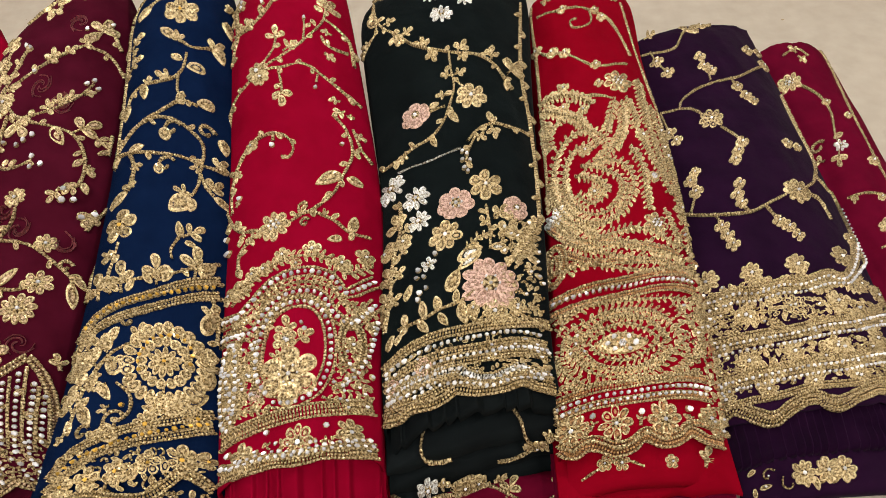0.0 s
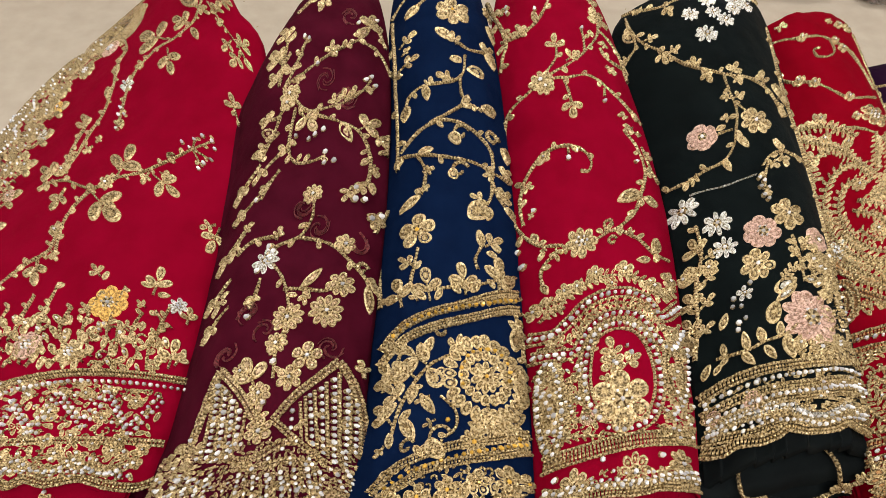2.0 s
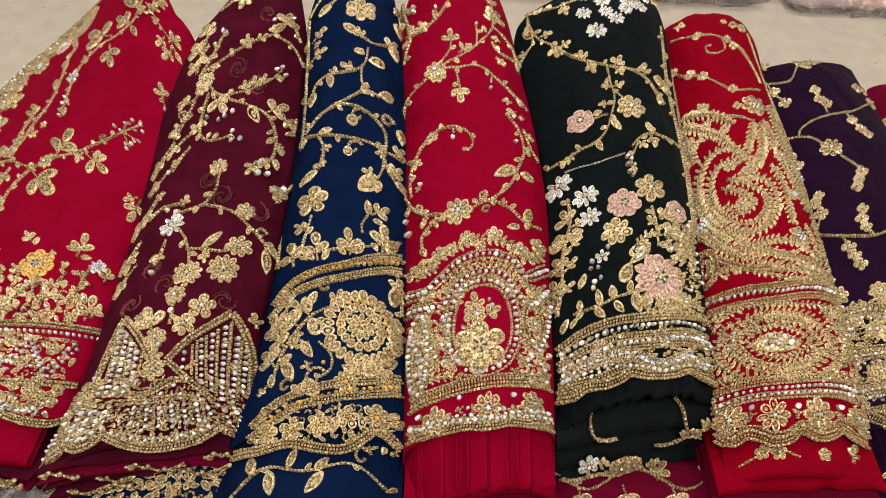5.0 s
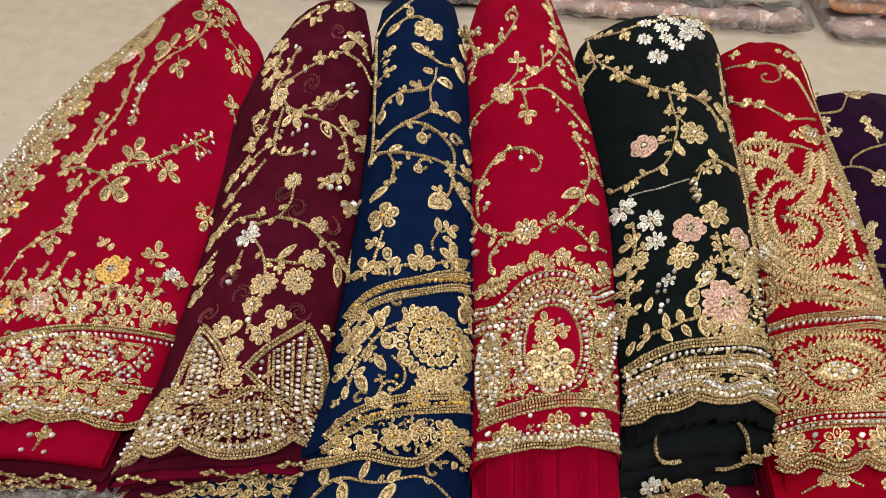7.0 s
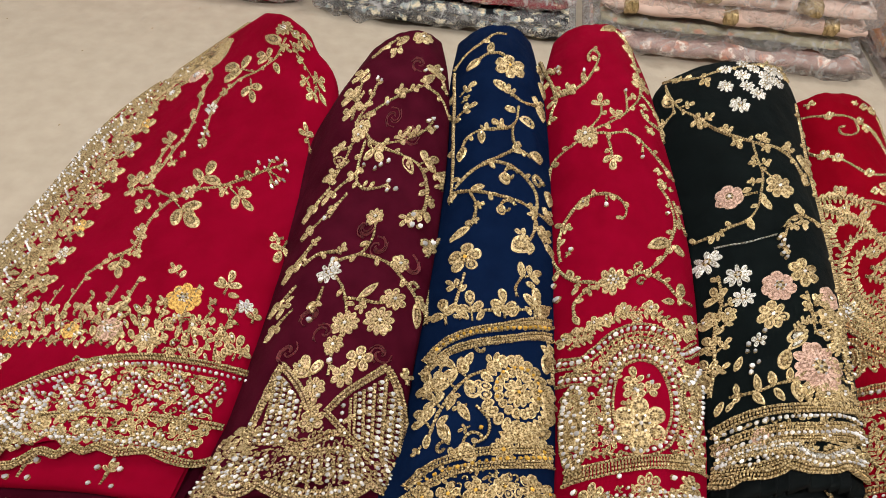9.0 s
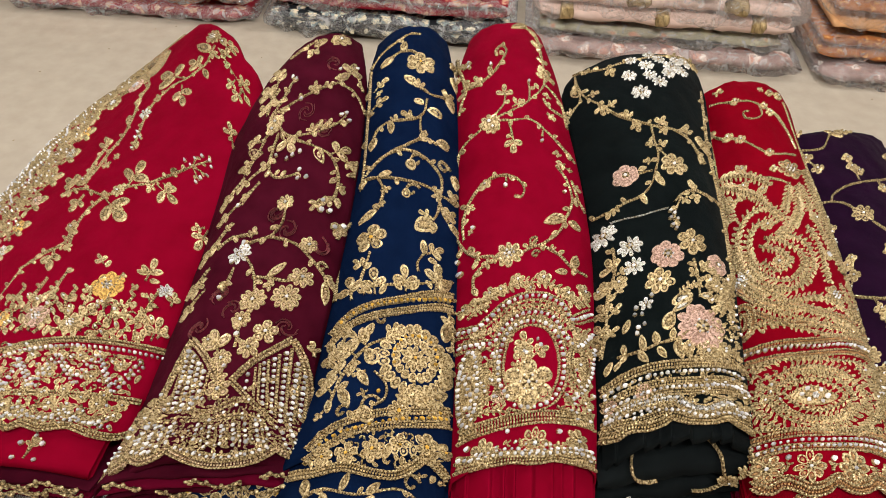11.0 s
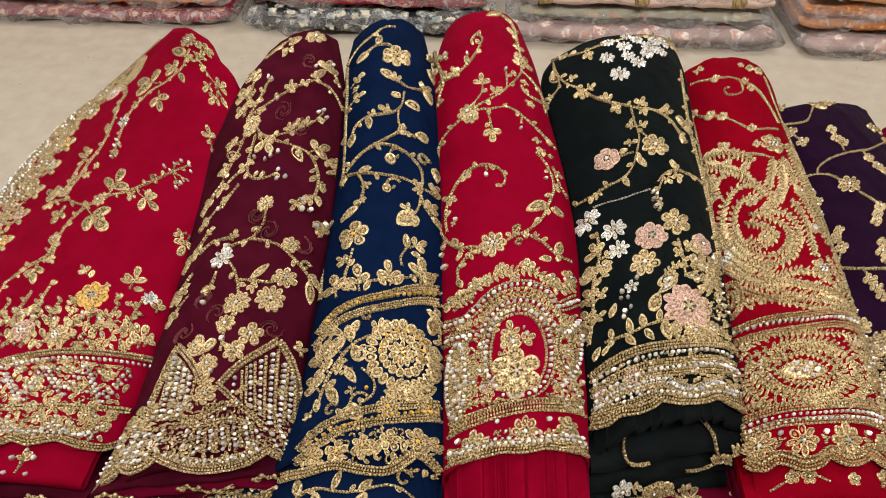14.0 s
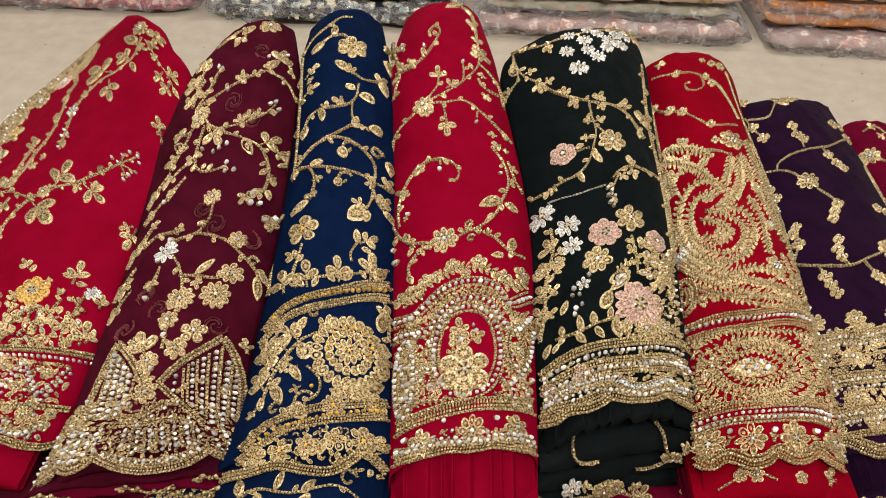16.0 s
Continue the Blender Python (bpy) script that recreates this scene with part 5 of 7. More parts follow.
F.flower(0.247, 0.708, 0.0054, 4)
F.flower(0.491, 0.667, 0.0053, 4)
F.flower(0.012, 0.759, 0.0049, 4)
F.flower(0.651, 0.630, 0.0144, 7, stones=2)
F.sprig(0.190, 0.629, 0.161, 0.652)
F.flower(0.487, 0.630, 0.0046, 4)
F.flower(0.200, 0.640, 0.0052, 4)
F.cord(0.123, 0.607, 0.300, 0.612, 0.456, 0.608, 0.582, 0.597)
F.fern(0.004, 0.631, 0.160, 0.596, 0.298, 0.562, 0.396, 0.512, size=0.0057)
F.fern(-0.001, 0.645, 0.122, 0.635, 0.278, 0.616, 0.385, 0.595, size=0.0058)
F.fern(0.025, 0.564, 0.082, 0.584, 0.197, 0.584, 0.307, 0.571, size=0.0055)
F.fern(0.031, 0.606, 0.036, 0.581, 0.047, 0.547, size=0.0056)
F.fern(0.599, 0.597, 0.539, 0.566, 0.474, 0.535, size=0.0050)
F.fern(0.865, 0.645, 0.847, 0.604, 0.848, 0.559, 0.867, 0.516, 0.896, 0.465, size=0.0059)
F.fern(0.649, 0.591, 0.632, 0.553, 0.555, 0.515, 0.382, 0.476, size=0.0062)
F.fern(0.264, 0.477, 0.439, 0.482, 0.584, 0.463, 0.607, 0.423, 0.470, 0.378, 0.280, 0.369, 0.114, 0.405, 0.047, 0.462, 0.061, 0.506, 0.145, 0.539, 0.309, 0.548, 0.438, 0.527, 0.461, 0.502, 0.355, 0.483, size=0.0052)
F.fern(0.248, 0.484, 0.397, 0.466, 0.528, 0.442, 0.509, 0.412, 0.387, 0.388, 0.258, 0.394, 0.147, 0.430, 0.123, 0.476, 0.181, 0.511, 0.293, 0.518, 0.349, 0.506, size=0.0046)
F.fern(0.291, 0.456, 0.395, 0.442, 0.397, 0.421, 0.293, 0.408, 0.205, 0.434, size=0.0040)
F.fern(0.700, 0.600, 0.740, 0.560, 0.720, 0.540, size=0.0050)
F.fern(0.930, 0.600, 0.960, 0.540, 0.985, 0.470, 0.985, 0.400, size=0.0050)
F.filling(0.030, 0.180, 0.110, 0.225, step=0.0046, size=0.0044, stones=.1, m=GOLD_FILL, seed=26)
F.filling(0.720, 0.960, 0.100, 0.225, step=0.0046, size=0.0044, stones=.1, m=GOLD_FILL, seed=27)
F.leaf(0.230, 0.160, 0.560, 0.153, .55, m=GOLD_FILL)
F.fern(0.290, 0.205, 0.420, 0.200, 0.560, 0.190, size=0.0040)
F.fern(0.290, 0.112, 0.420, 0.110, 0.560, 0.120, size=0.0040)
F.filling(0.900, 1.045, 0.000, 0.300, step=0.0040, size=0.0046, stones=.1, seed=41)
F.filling(0.930, 1.045, 0.300, 0.560, step=0.0050, size=0.0048, stones=.1, seed=42)
F.filling(0.040, 0.920, 0.300, 0.335, step=0.0062, size=0.0050, stones=.05, seed=43)
F.flower(0.319, 0.427, 0.0072, 8)
F.flower(0.294, 0.509, 0.0064, 7)
F.flower(0.182, 0.605, 0.0051, 5)
F.flower(0.322, 0.586, 0.0050, 5)
F.fern(0.770, 0.526, 0.784, 0.496, 0.865, 0.467, 0.931, 0.427, size=0.0054)
F.fern(0.647, 0.503, 0.710, 0.467, 0.704, 0.425, 0.699, 0.384, size=0.0053)
F.fern(0.036, 0.425, 0.139, 0.373, 0.278, 0.341, 0.486, 0.329, 0.656, 0.315, 0.905, 0.304, size=0.0057)
F.fern(0.058, 0.398, 0.161, 0.347, 0.343, 0.318, 0.589, 0.298, 0.895, 0.291, size=0.0050)
F.fern(0.183, 0.378, 0.327, 0.349, 0.560, 0.354, 0.741, 0.340, 0.864, 0.327, size=0.0049)
F.fern(0.068, 0.492, 0.025, 0.470, 0.032, 0.438, size=0.0047)
F.fern(0.068, 0.317, 0.214, 0.310, 0.403, 0.290, 0.614, 0.279, 0.926, 0.290, size=0.0043)
F.fern(0.825, 0.391, 0.864, 0.361, 0.906, 0.332, size=0.0045)
F.flower(0.770, 0.526, 0.0071, 7)
F.flower(0.785, 0.447, 0.0058, 6, stones=2)
F.band(0.007, 0.408, 0.165, 0.352, 0.401, 0.335, 0.615, 0.320, 0.866, 0.311, w=0.0051)
F.band(0.085, 0.347, 0.253, 0.309, 0.500, 0.299, 0.832, 0.290, w=0.0039)
F.flower(0.728, 0.360, 0.0110, 7, stones=2)
F.flower(0.044, 0.418, 0.0092, 7, m=SILVER, stones=2)
F.oval(0.014, 0.338, 0.0079, 0.0173, w=0.0034)
F.oval(0.014, 0.338, 0.0034, 0.0087, w=0.0025)
F.band(-0.026, 0.279, 0.188, 0.270, 0.469, 0.266, 0.951, 0.284, w=0.0048)
F.gem_row(-0.015, 0.274, 0.182, 0.259, 0.458, 0.253, 0.934, 0.268)
F.band(-0.023, 0.255, 0.209, 0.241, 0.447, 0.239, 0.953, 0.255, w=0.0047)
F.fern(0.190, 0.170, 0.298, 0.186, 0.418, 0.188, 0.531, 0.175, 0.610, 0.152, 0.491, 0.130, 0.370, 0.126, 0.265, 0.140, 0.190, 0.170, size=0.0035)
F.fern(0.074, 0.180, 0.210, 0.209, 0.427, 0.214, 0.650, 0.198, 0.782, 0.154, size=0.0055)
F.fern(0.074, 0.180, 0.170, 0.125, 0.353, 0.100, 0.573, 0.107, 0.782, 0.154, size=0.0055)
F.fern(0.242, 0.165, 0.396, 0.168, 0.547, 0.152, size=0.0035)
F.fern(0.019, 0.209, 0.061, 0.231, 0.168, 0.234, size=0.0046)
F.fern(0.007, 0.176, 0.043, 0.139, 0.144, 0.104, size=0.0045)
F.fern(0.850, 0.177, 0.827, 0.204, 0.739, 0.217, size=0.0046)
F.fern(0.806, 0.140, 0.775, 0.112, 0.619, 0.089, size=0.0045)
F.fern(0.038, 0.169, 0.046, 0.192, 0.086, 0.208, size=0.0040)
F.fern(0.849, 0.123, 0.942, 0.177, 0.936, 0.216, size=0.0040)
F.fern(-0.004, 0.236, 0.100, 0.239, 0.225, 0.237, 0.439, 0.230, size=0.0036)
F.fern(0.439, 0.230, 0.653, 0.226, 0.929, 0.233, size=0.0036)
F.fern(-0.023, 0.119, 0.111, 0.105, 0.349, 0.094, 0.581, 0.091, 0.870, 0.105, size=0.0035)
F.fern(0.122, 0.173, 0.198, 0.186, 0.276, 0.195, size=0.0035)
F.fern(0.696, 0.150, 0.639, 0.171, 0.574, 0.186, size=0.0035)
F.fern(0.117, 0.162, 0.174, 0.135, 0.253, 0.118, size=0.0035)
F.fern(0.686, 0.139, 0.596, 0.120, 0.496, 0.110, size=0.0034)
F.fern(-0.031, 0.042, 0.034, 0.063, size=0.0029)
F.fern(0.129, 0.010, 0.157, 0.035, size=0.0028)
F.flower(0.387, 0.154, 0.0062, 6, stones=2)
for u, v in ((0.30, 0.158), (0.34, 0.168), (0.34, 0.146), (0.43, 0.164), (0.43, 0.142), (0.47, 0.152)):
    F.gem(u, v, 0.0026)
F.fern(0.150, 0.165, 0.230, 0.195, 0.400, 0.205, 0.560, 0.190, 0.660, 0.155, size=0.0046, sides=(-1,))
F.fern(0.150, 0.165, 0.240, 0.128, 0.400, 0.112, 0.560, 0.122, 0.660, 0.155, size=0.0046, sides=(1,))
F.fern(0.100, 0.440, 0.180, 0.395, 0.320, 0.372, 0.480, 0.386, 0.570, 0.430, size=0.0048)
F.fern(0.200, 0.470, 0.300, 0.455, 0.420, 0.425, size=0.0046)
F.band(-0.035, 0.098, 0.172, 0.092, 0.421, 0.088, 0.905, 0.097, w=0.0045)
F.gem_row(-0.026, 0.086, 0.167, 0.079, 0.413, 0.075, 0.907, 0.083)
F.gem_row(0.007, 0.073, 0.195, 0.067, 0.444, 0.065, 0.891, 0.072)
F.band(-0.024, 0.071, 0.162, 0.068, 0.406, 0.063, 0.905, 0.069, w=0.0044)
F.flower(0.064, 0.038, 0.0104, 8)
F.flower(0.305, 0.025, 0.0120, 8)
F.flower(0.592, 0.022, 0.0120, 8)
F.flower(0.888, 0.032, 0.0079, 8)
F.gem(0.182, 0.050, 0.0026)
F.gem(0.457, 0.041, 0.0028)
F.gem(0.751, 0.043, 0.0026)
F.band(-0.010, 0.027, 0.056, -0.002, 0.144, 0.007, 0.223, -0.007, 0.298, -0.020, 0.406, -0.014, 0.477, 0.001, 0.573, -0.014, 0.684, -0.007, 0.757, 0.015, 0.990, 0.011, w=0.0031)
F.fern(0.164, 0.024, 0.184, 0.038, size=0.0033)
F.fern(0.443, 0.011, 0.452, 0.032, size=0.0033)
F.fern(0.737, 0.010, 0.742, 0.031, size=0.0033)
F.band(-0.007, 0.010, 0.061, -0.016, 0.139, -0.009, 0.215, -0.019, 0.292, -0.033, 0.391, -0.028, 0.462, -0.012, 0.565, -0.026, 0.674, -0.020, 0.741, -0.005, 0.846, -0.015, 0.974, -0.012, w=0.0052)
# plum garment
G.cord(-0.069, 0.897, 0.122, 0.848, 0.249, 0.841, 0.331, 0.881, 0.397, 0.920, 0.648, 0.986, r=0.0014)
G.sprig(0.054, 0.978, 0.158, 1.016)
G.flower(0.092, 0.823, 0.0072, 4)
G.flower(0.134, 0.786, 0.0070, 4)
G.sprig(0.334, 0.893, 0.521, 0.970)
G.flower(0.543, 0.960, 0.0066, 4)
G.cord(0.012, 0.715, 0.118, 0.704, 0.155, 0.717, 0.267, 0.729, 0.454, 0.737, 0.654, 0.745, 0.910, 0.780, r=0.0014)
G.flower(0.395, 0.798, 0.0070, 4)
G.flower(0.395, 0.775, 0.0070, 4)
G.flower(0.438, 0.763, 0.0069, 4)
G.flower(0.580, 0.721, 0.0068, 4)
G.flower(0.618, 0.701, 0.0068, 4)
G.flower(0.662, 0.689, 0.0060, 4)
G.flower(0.969, 0.792, 0.0082, 6)
G.cord(0.118, 0.704, 0.205, 0.692, 0.265, 0.674, r=0.0014)
G.flower(0.305, 0.664, 0.0134, 8)
G.cord(0.353, 0.647, 0.429, 0.628, 0.454, 0.617, r=0.0014)
G.flower(0.459, 0.614, 0.0070, 4)
G.flower(0.411, 0.599, 0.0062, 4)
G.flower(0.374, 0.585, 0.0062, 4)
G.flower(0.030, 0.669, 0.0066, 4)
G.flower(0.062, 0.650, 0.0057, 4)
G.flower(0.119, 0.583, 0.0055, 4)
G.flower(0.082, 0.571, 0.0061, 4)
G.flower(0.099, 0.548, 0.0068, 4)
G.flower(0.354, 0.540, 0.0060, 4)
G.flower(0.323, 0.520, 0.0066, 4)
G.flower(0.331, 0.503, 0.0059, 4)
G.cord(-0.028, 0.529, 0.094, 0.502, 0.243, 0.487, 0.375, 0.484, 0.495, 0.497, 0.622, 0.511, r=0.0014)
G.flower(0.712, 0.519, 0.0135, 8)
G.cord(0.783, 0.517, 0.863, 0.508, 0.889, 0.472, r=0.0014)
G.flower(0.190, 0.467, 0.0065, 4)
G.flower(0.207, 0.447, 0.0064, 4)
G.flower(0.224, 0.426, 0.0064, 4)
G.flower(0.519, 0.460, 0.0059, 4)
G.flower(0.565, 0.448, 0.0065, 4)
G.flower(0.603, 0.429, 0.0064, 4)
G.flower(0.792, 0.611, 0.0061, 5)
G.flower(0.875, 0.609, 0.0050, 5)
G.cord(1.002, 0.727, 0.996, 0.655, 1.002, 0.598, 0.894, 0.548, 0.760, 0.524, r=0.0014)
G.flower(0.850, 0.818, 0.0073, 4)
G.flower(0.989, 0.832, 0.0066, 4)
G.cord(0.923, 0.562, 1.063, 0.527, 1.192, 0.478, 1.167, 0.402, r=0.0014)
G.flower(0.977, 0.443, 0.0060, 4)
G.flower(0.051, 0.366, 0.0105, 8)
G.flower(0.276, 0.357, 0.0104, 8)
G.flower(0.534, 0.366, 0.0105, 8)
G.flower(0.833, 0.390, 0.0108, 8)
G.flower(1.200, 0.451, 0.0097, 8)
G.band(-0.030, 0.326, 0.062, 0.316, 0.167, 0.318, 0.276, 0.309, 0.403, 0.320, 0.527, 0.319, 0.673, 0.337, 0.827, 0.346, 1.200, 0.514, w=0.0066, stones=1)
G.flower(0.001, 0.275, 0.0093, 8)
G.flower(0.196, 0.266, 0.0092, 8)
G.flower(0.445, 0.273, 0.0092, 8)
G.flower(0.685, 0.279, 0.0093, 8)
G.flower(1.009, 0.322, 0.0098, 8)
G.band(-0.030, 0.217, 0.092, 0.208, 0.221, 0.203, 0.387, 0.203, 0.572, 0.217, 0.776, 0.231, 1.126, 0.296, w=0.0064, stones=1)
G.flower(0.002, 0.165, 0.0090, 8)
G.flower(0.161, 0.155, 0.0089, 8)
G.flower(0.377, 0.158, 0.0089, 8)
G.flower(0.597, 0.163, 0.0090, 8)
G.flower(0.843, 0.188, 0.0093, 8)
G.band(-0.027, 0.120, 0.106, 0.112, 0.258, 0.109, 0.453, 0.115, 0.630, 0.120, 0.971, 0.158, w=0.0063, stones=1)
G.flower(0.031, 0.077, 0.0079, 8)
G.flower(0.216, 0.074, 0.0078, 8)
G.flower(0.434, 0.077, 0.0079, 8)
G.flower(0.669, 0.083, 0.0080, 8)
G.gem_row(-0.022, 0.304, 0.055, 0.298, 0.158, 0.300, 0.266, 0.291, 0.390, 0.302, 0.512, 0.301, 0.655, 0.318, 0.801, 0.324, 1.200, 0.454)
G.gem_row(-0.025, 0.194, 0.084, 0.187, 0.211, 0.181, 0.375, 0.180, 0.556, 0.193, 0.753, 0.205, 1.050, 0.254)
G.gem_row(-0.026, 0.098, 0.098, 0.092, 0.249, 0.089, 0.443, 0.095, 0.618, 0.098, 0.944, 0.130)
G.band(-0.016, 0.336, 0.067, 0.328, 0.173, 0.330, 0.284, 0.322, 0.412, 0.333, 0.537, 0.332, 0.686, 0.350, 0.845, 0.361, 1.200, 0.545, w=0.0028)
G.band(-0.030, 0.235, 0.099, 0.225, 0.229, 0.220, 0.397, 0.220, 0.585, 0.234, 0.794, 0.250, 1.200, 0.345, w=0.0028)
G.band(-0.025, 0.140, 0.113, 0.130, 0.266, 0.126, 0.463, 0.133, 0.641, 0.137, 0.999, 0.182, w=0.0027)
G.flower(0.116, 0.297, 0.0060, 6)
G.flower(0.342, 0.296, 0.0060, 6)
G.flower(0.598, 0.310, 0.0061, 6)
G.flower(0.889, 0.332, 0.0063, 6)
G.flower(0.069, 0.201, 0.0059, 6)
G.flower(0.279, 0.200, 0.0058, 6)
G.flower(0.504, 0.204, 0.0059, 6)
G.flower(0.761, 0.222, 0.0060, 6)
G.flower(0.058, 0.115, 0.0058, 6)
G.flower(0.244, 0.106, 0.0057, 6)
G.flower(0.452, 0.112, 0.0057, 6)
G.flower(0.676, 0.119, 0.0058, 6)
G.band(-0.016, 0.061, 0.109, 0.057, 0.259, 0.053, 0.427, 0.064, 0.660, 0.067, 0.960, 0.101, w=0.0044)
G.band(-0.017, 0.044, 0.061, 0.061, 0.135, 0.026, 0.214, -0.008, 0.302, 0.026, 0.419, 0.045, 0.522, 0.019, 0.649, 0.045, 0.786, 0.066, 0.915, 0.040, w=0.0031)
G.filling(0.000, 0.960, 0.130, 0.185, step=0.0038, size=0.0056, stones=.10, seed=36)
G.filling(0.000, 0.980, 0.235, 0.290, step=0.0038, size=0.0056, stones=.10, seed=37)
G.filling(0.010, 0.809, 0.073, 0.100, step=0.0049, size=0.0034, stones=.3, seed=11)
G.band(-0.019, 0.021, 0.054, 0.042, 0.127, -0.004, 0.205, -0.029, 0.295, -0.002, 0.410, 0.023, 0.512, -0.010, 0.638, 0.018, 0.775, 0.046, 0.902, 0.014, w=0.0061)
for line in ((0.400, 0.740, 0.410, 0.765, 0.393, 0.805), (0.560, 0.742, 0.590, 0.715, 0.668, 0.686), (0.045, 0.515, 0.095, 0.550, 0.122, 0.590), (0.365, 0.484, 0.332, 0.505, 0.358, 0.545),
             (0.170, 0.494, 0.195, 0.465, 0.228, 0.422), (0.470, 0.494, 0.530, 0.458, 0.608, 0.425), (0.075, 0.865, 0.092, 0.823, 0.138, 0.782), (0.010, 0.712, 0.032, 0.668, 0.066, 0.646), (0.380, 0.915, 0.450, 0.935, 0.545, 0.960)):
    G.cord(*line, r=0.0012)
for base in (0.318, 0.222, 0.128):
    for k in range(5):
        u = 0.02 + 0.20 * k
        v = base + 0.03 * u
        G.cord(u - 0.09, v + 0.012, u - 0.05, v - 0.016, u, v - 0.024, u + 0.06, v - 0.014, u + 0.10, v + 0.014, r=0.0017)
        G.fern(u - 0.08, v + 0.004, u - 0.04, v - 0.022, u + 0.01, v - 0.030, u + 0.06, v - 0.020, u + 0.10, v + 0.006, size=0.0042, sides=(1,))
G.filling(0.000, 0.960, 0.310, 0.345, step=0.0038, size=0.0056, stones=.10, seed=44)
G.filling(0.000, 0.960, 0.085, 0.125, step=0.0038, size=0.0056, stones=.10, seed=45)
# wine garment
H.cord(0.209, 0.833, 0.437, 0.846, 0.542, 0.817)
H.sprig(0.401, 0.830, 0.341, 0.864)
H.sprig(0.392, 0.819, 0.462, 0.795)
H.flower(0.129, 0.759, 0.0126, 8, stones=2)
H.cord(0.212, 0.746, 0.367, 0.707, 0.387, 0.664, 0.284, 0.616, 0.294, 0.597)
H.flower(0.405, 0.689, 0.0049, 4)
H.scroll(0.058, 0.609, 0.0070)
H.flower(0.283, 0.594, 0.0070, 6, m=SILVER)
H.leaf(0.248, 0.612, 0.399, 0.617)
H.sprig(0.230, 0.585, 0.146, 0.558)
H.sprig(0.056, 0.581, -0.082, 0.595)
H.cord(0.079, 0.502, 0.312, 0.493, 0.548, 0.472)
H.sprig(0.166, 0.500, 0.109, 0.488)
H.flower(0.412, 0.479, 0.0043, 4)
H.cord(0.982, 0.910, 0.746, 0.709, 0.676, 0.592, 0.616, 0.497, 0.561, 0.412)
H.flower(0.599, 0.553, 0.0068, 6)
H.flower(0.614, 0.656, 0.0048, 4)
H.flower(0.297, 0.426, 0.0084, 7)
H.cord(0.139, 0.394, 0.378, 0.384, 0.582, 0.349)
# crimson garment
A.flower(0.677, 0.933, 0.0135, 9, stones=2)
A.flower(0.786, 0.935, 0.0072, 6)
A.cord(0.735, 0.912, 0.759, 0.858, 0.744, 0.830, 0.718, 0.796, 0.673, 0.768, 0.661, 0.743, 0.647, 0.718, 0.650, 0.679, 0.661, 0.643, 0.674, 0.599)
A.sprig(0.735, 0.887, 0.816, 0.883)
A.leaf(0.727, 0.892, 0.600, 0.903)
A.sprig(0.754, 0.843, 0.646, 0.846)
A.leaf(0.767, 0.834, 0.820, 0.813)
A.sprig(0.697, 0.793, 0.541, 0.800)
A.sprig(0.719, 0.774, 0.788, 0.720)
A.sprig(0.661, 0.743, 0.641, 0.718)
A.flower(0.641, 0.684, 0.0084, 6, m=SILVER)
A.gem(0.662, 0.635, 0.0024)
A.gem(0.665, 0.621, 0.0024)
A.gem(0.675, 0.595, 0.0026)
A.gem(0.685, 0.622, 0.0020)
A.leaf(0.676, 0.615, 0.690, 0.595)
A.cord(0.778, 0.909, 0.855, 0.889, 0.925, 0.869, 0.982, 0.848, 1.027, 0.818)
A.sprig(0.841, 0.889, 0.846, 0.930)
A.sprig(0.907, 0.874, 0.853, 0.881)
A.sprig(0.947, 0.852, 0.924, 0.812)
A.sprig(0.971, 0.843, 1.025, 0.891)
A.sprig(0.993, 0.833, 0.967, 0.787)
A.leaf(1.007, 0.830, 1.041, 0.810)
A.sprig(0.813, 0.925, 0.930, 0.955)
A.sprig(1.010, 0.686, 0.986, 0.726)
A.cord(0.995, 0.713, 1.025, 0.668, 1.051, 0.629)
A.leaf(1.019, 0.674, 1.040, 0.659)
A.cord(0.048, 0.919, 0.016, 0.901, 0.472, 0.789, 0.534, 0.745)
A.sprig(0.013, 0.898, 0.391, 0.866)
A.leaf(0.462, 0.796, 0.048, 0.871)
A.flower(0.433, 0.771, 0.0098, 7, m=PINK, stones=2)
A.flower(0.403, 0.720, 0.0098, 7, stones=2)
A.flower(0.348, 0.684, 0.0065, 5)
A.sprig(0.398, 0.752, 0.250, 0.757)
A.sprig(0.367, 0.697, 0.367, 0.664)
A.cord(0.350, 0.632, 0.345, 0.680, 0.370, 0.731, 0.423, 0.767, 0.418, 0.800)
A.cord(0.534, 0.745, 0.587, 0.680, 0.599, 0.623, 0.581, 0.591, 0.567, 0.546, 0.531, 0.511)
A.leaf(0.547, 0.728, 0.568, 0.701)
A.leaf(0.571, 0.681, 0.585, 0.652)
A.sprig(0.619, 0.569, 0.631, 0.582)
A.sprig(0.613, 0.563, 0.590, 0.549)
A.cord(0.549, 0.605, 0.542, 0.566, 0.541, 0.535)
A.sprig(0.552, 0.592, 0.520, 0.627)
A.sprig(0.553, 0.546, 0.554, 0.530)
A.sprig(0.531, 0.511, 0.456, 0.527)
A.sprig(0.525, 0.505, 0.485, 0.486)
A.flower(0.543, 0.522, 0.0068, 6)
A.cord(0.496, 0.497, 0.566, 0.503, 0.665, 0.488, 0.727, 0.506, 0.801, 0.522, 0.865, 0.551, 0.919, 0.582)
A.gem(0.888, 0.589, 0.0028)
A.gem(0.919, 0.601, 0.0028)
A.gem(0.938, 0.613, 0.0028)
A.gem(0.966, 0.610, 0.0028)
A.gem(0.978, 0.597, 0.0026)
A.gem(0.976, 0.574, 0.0026)
A.gem(0.958, 0.563, 0.0026)
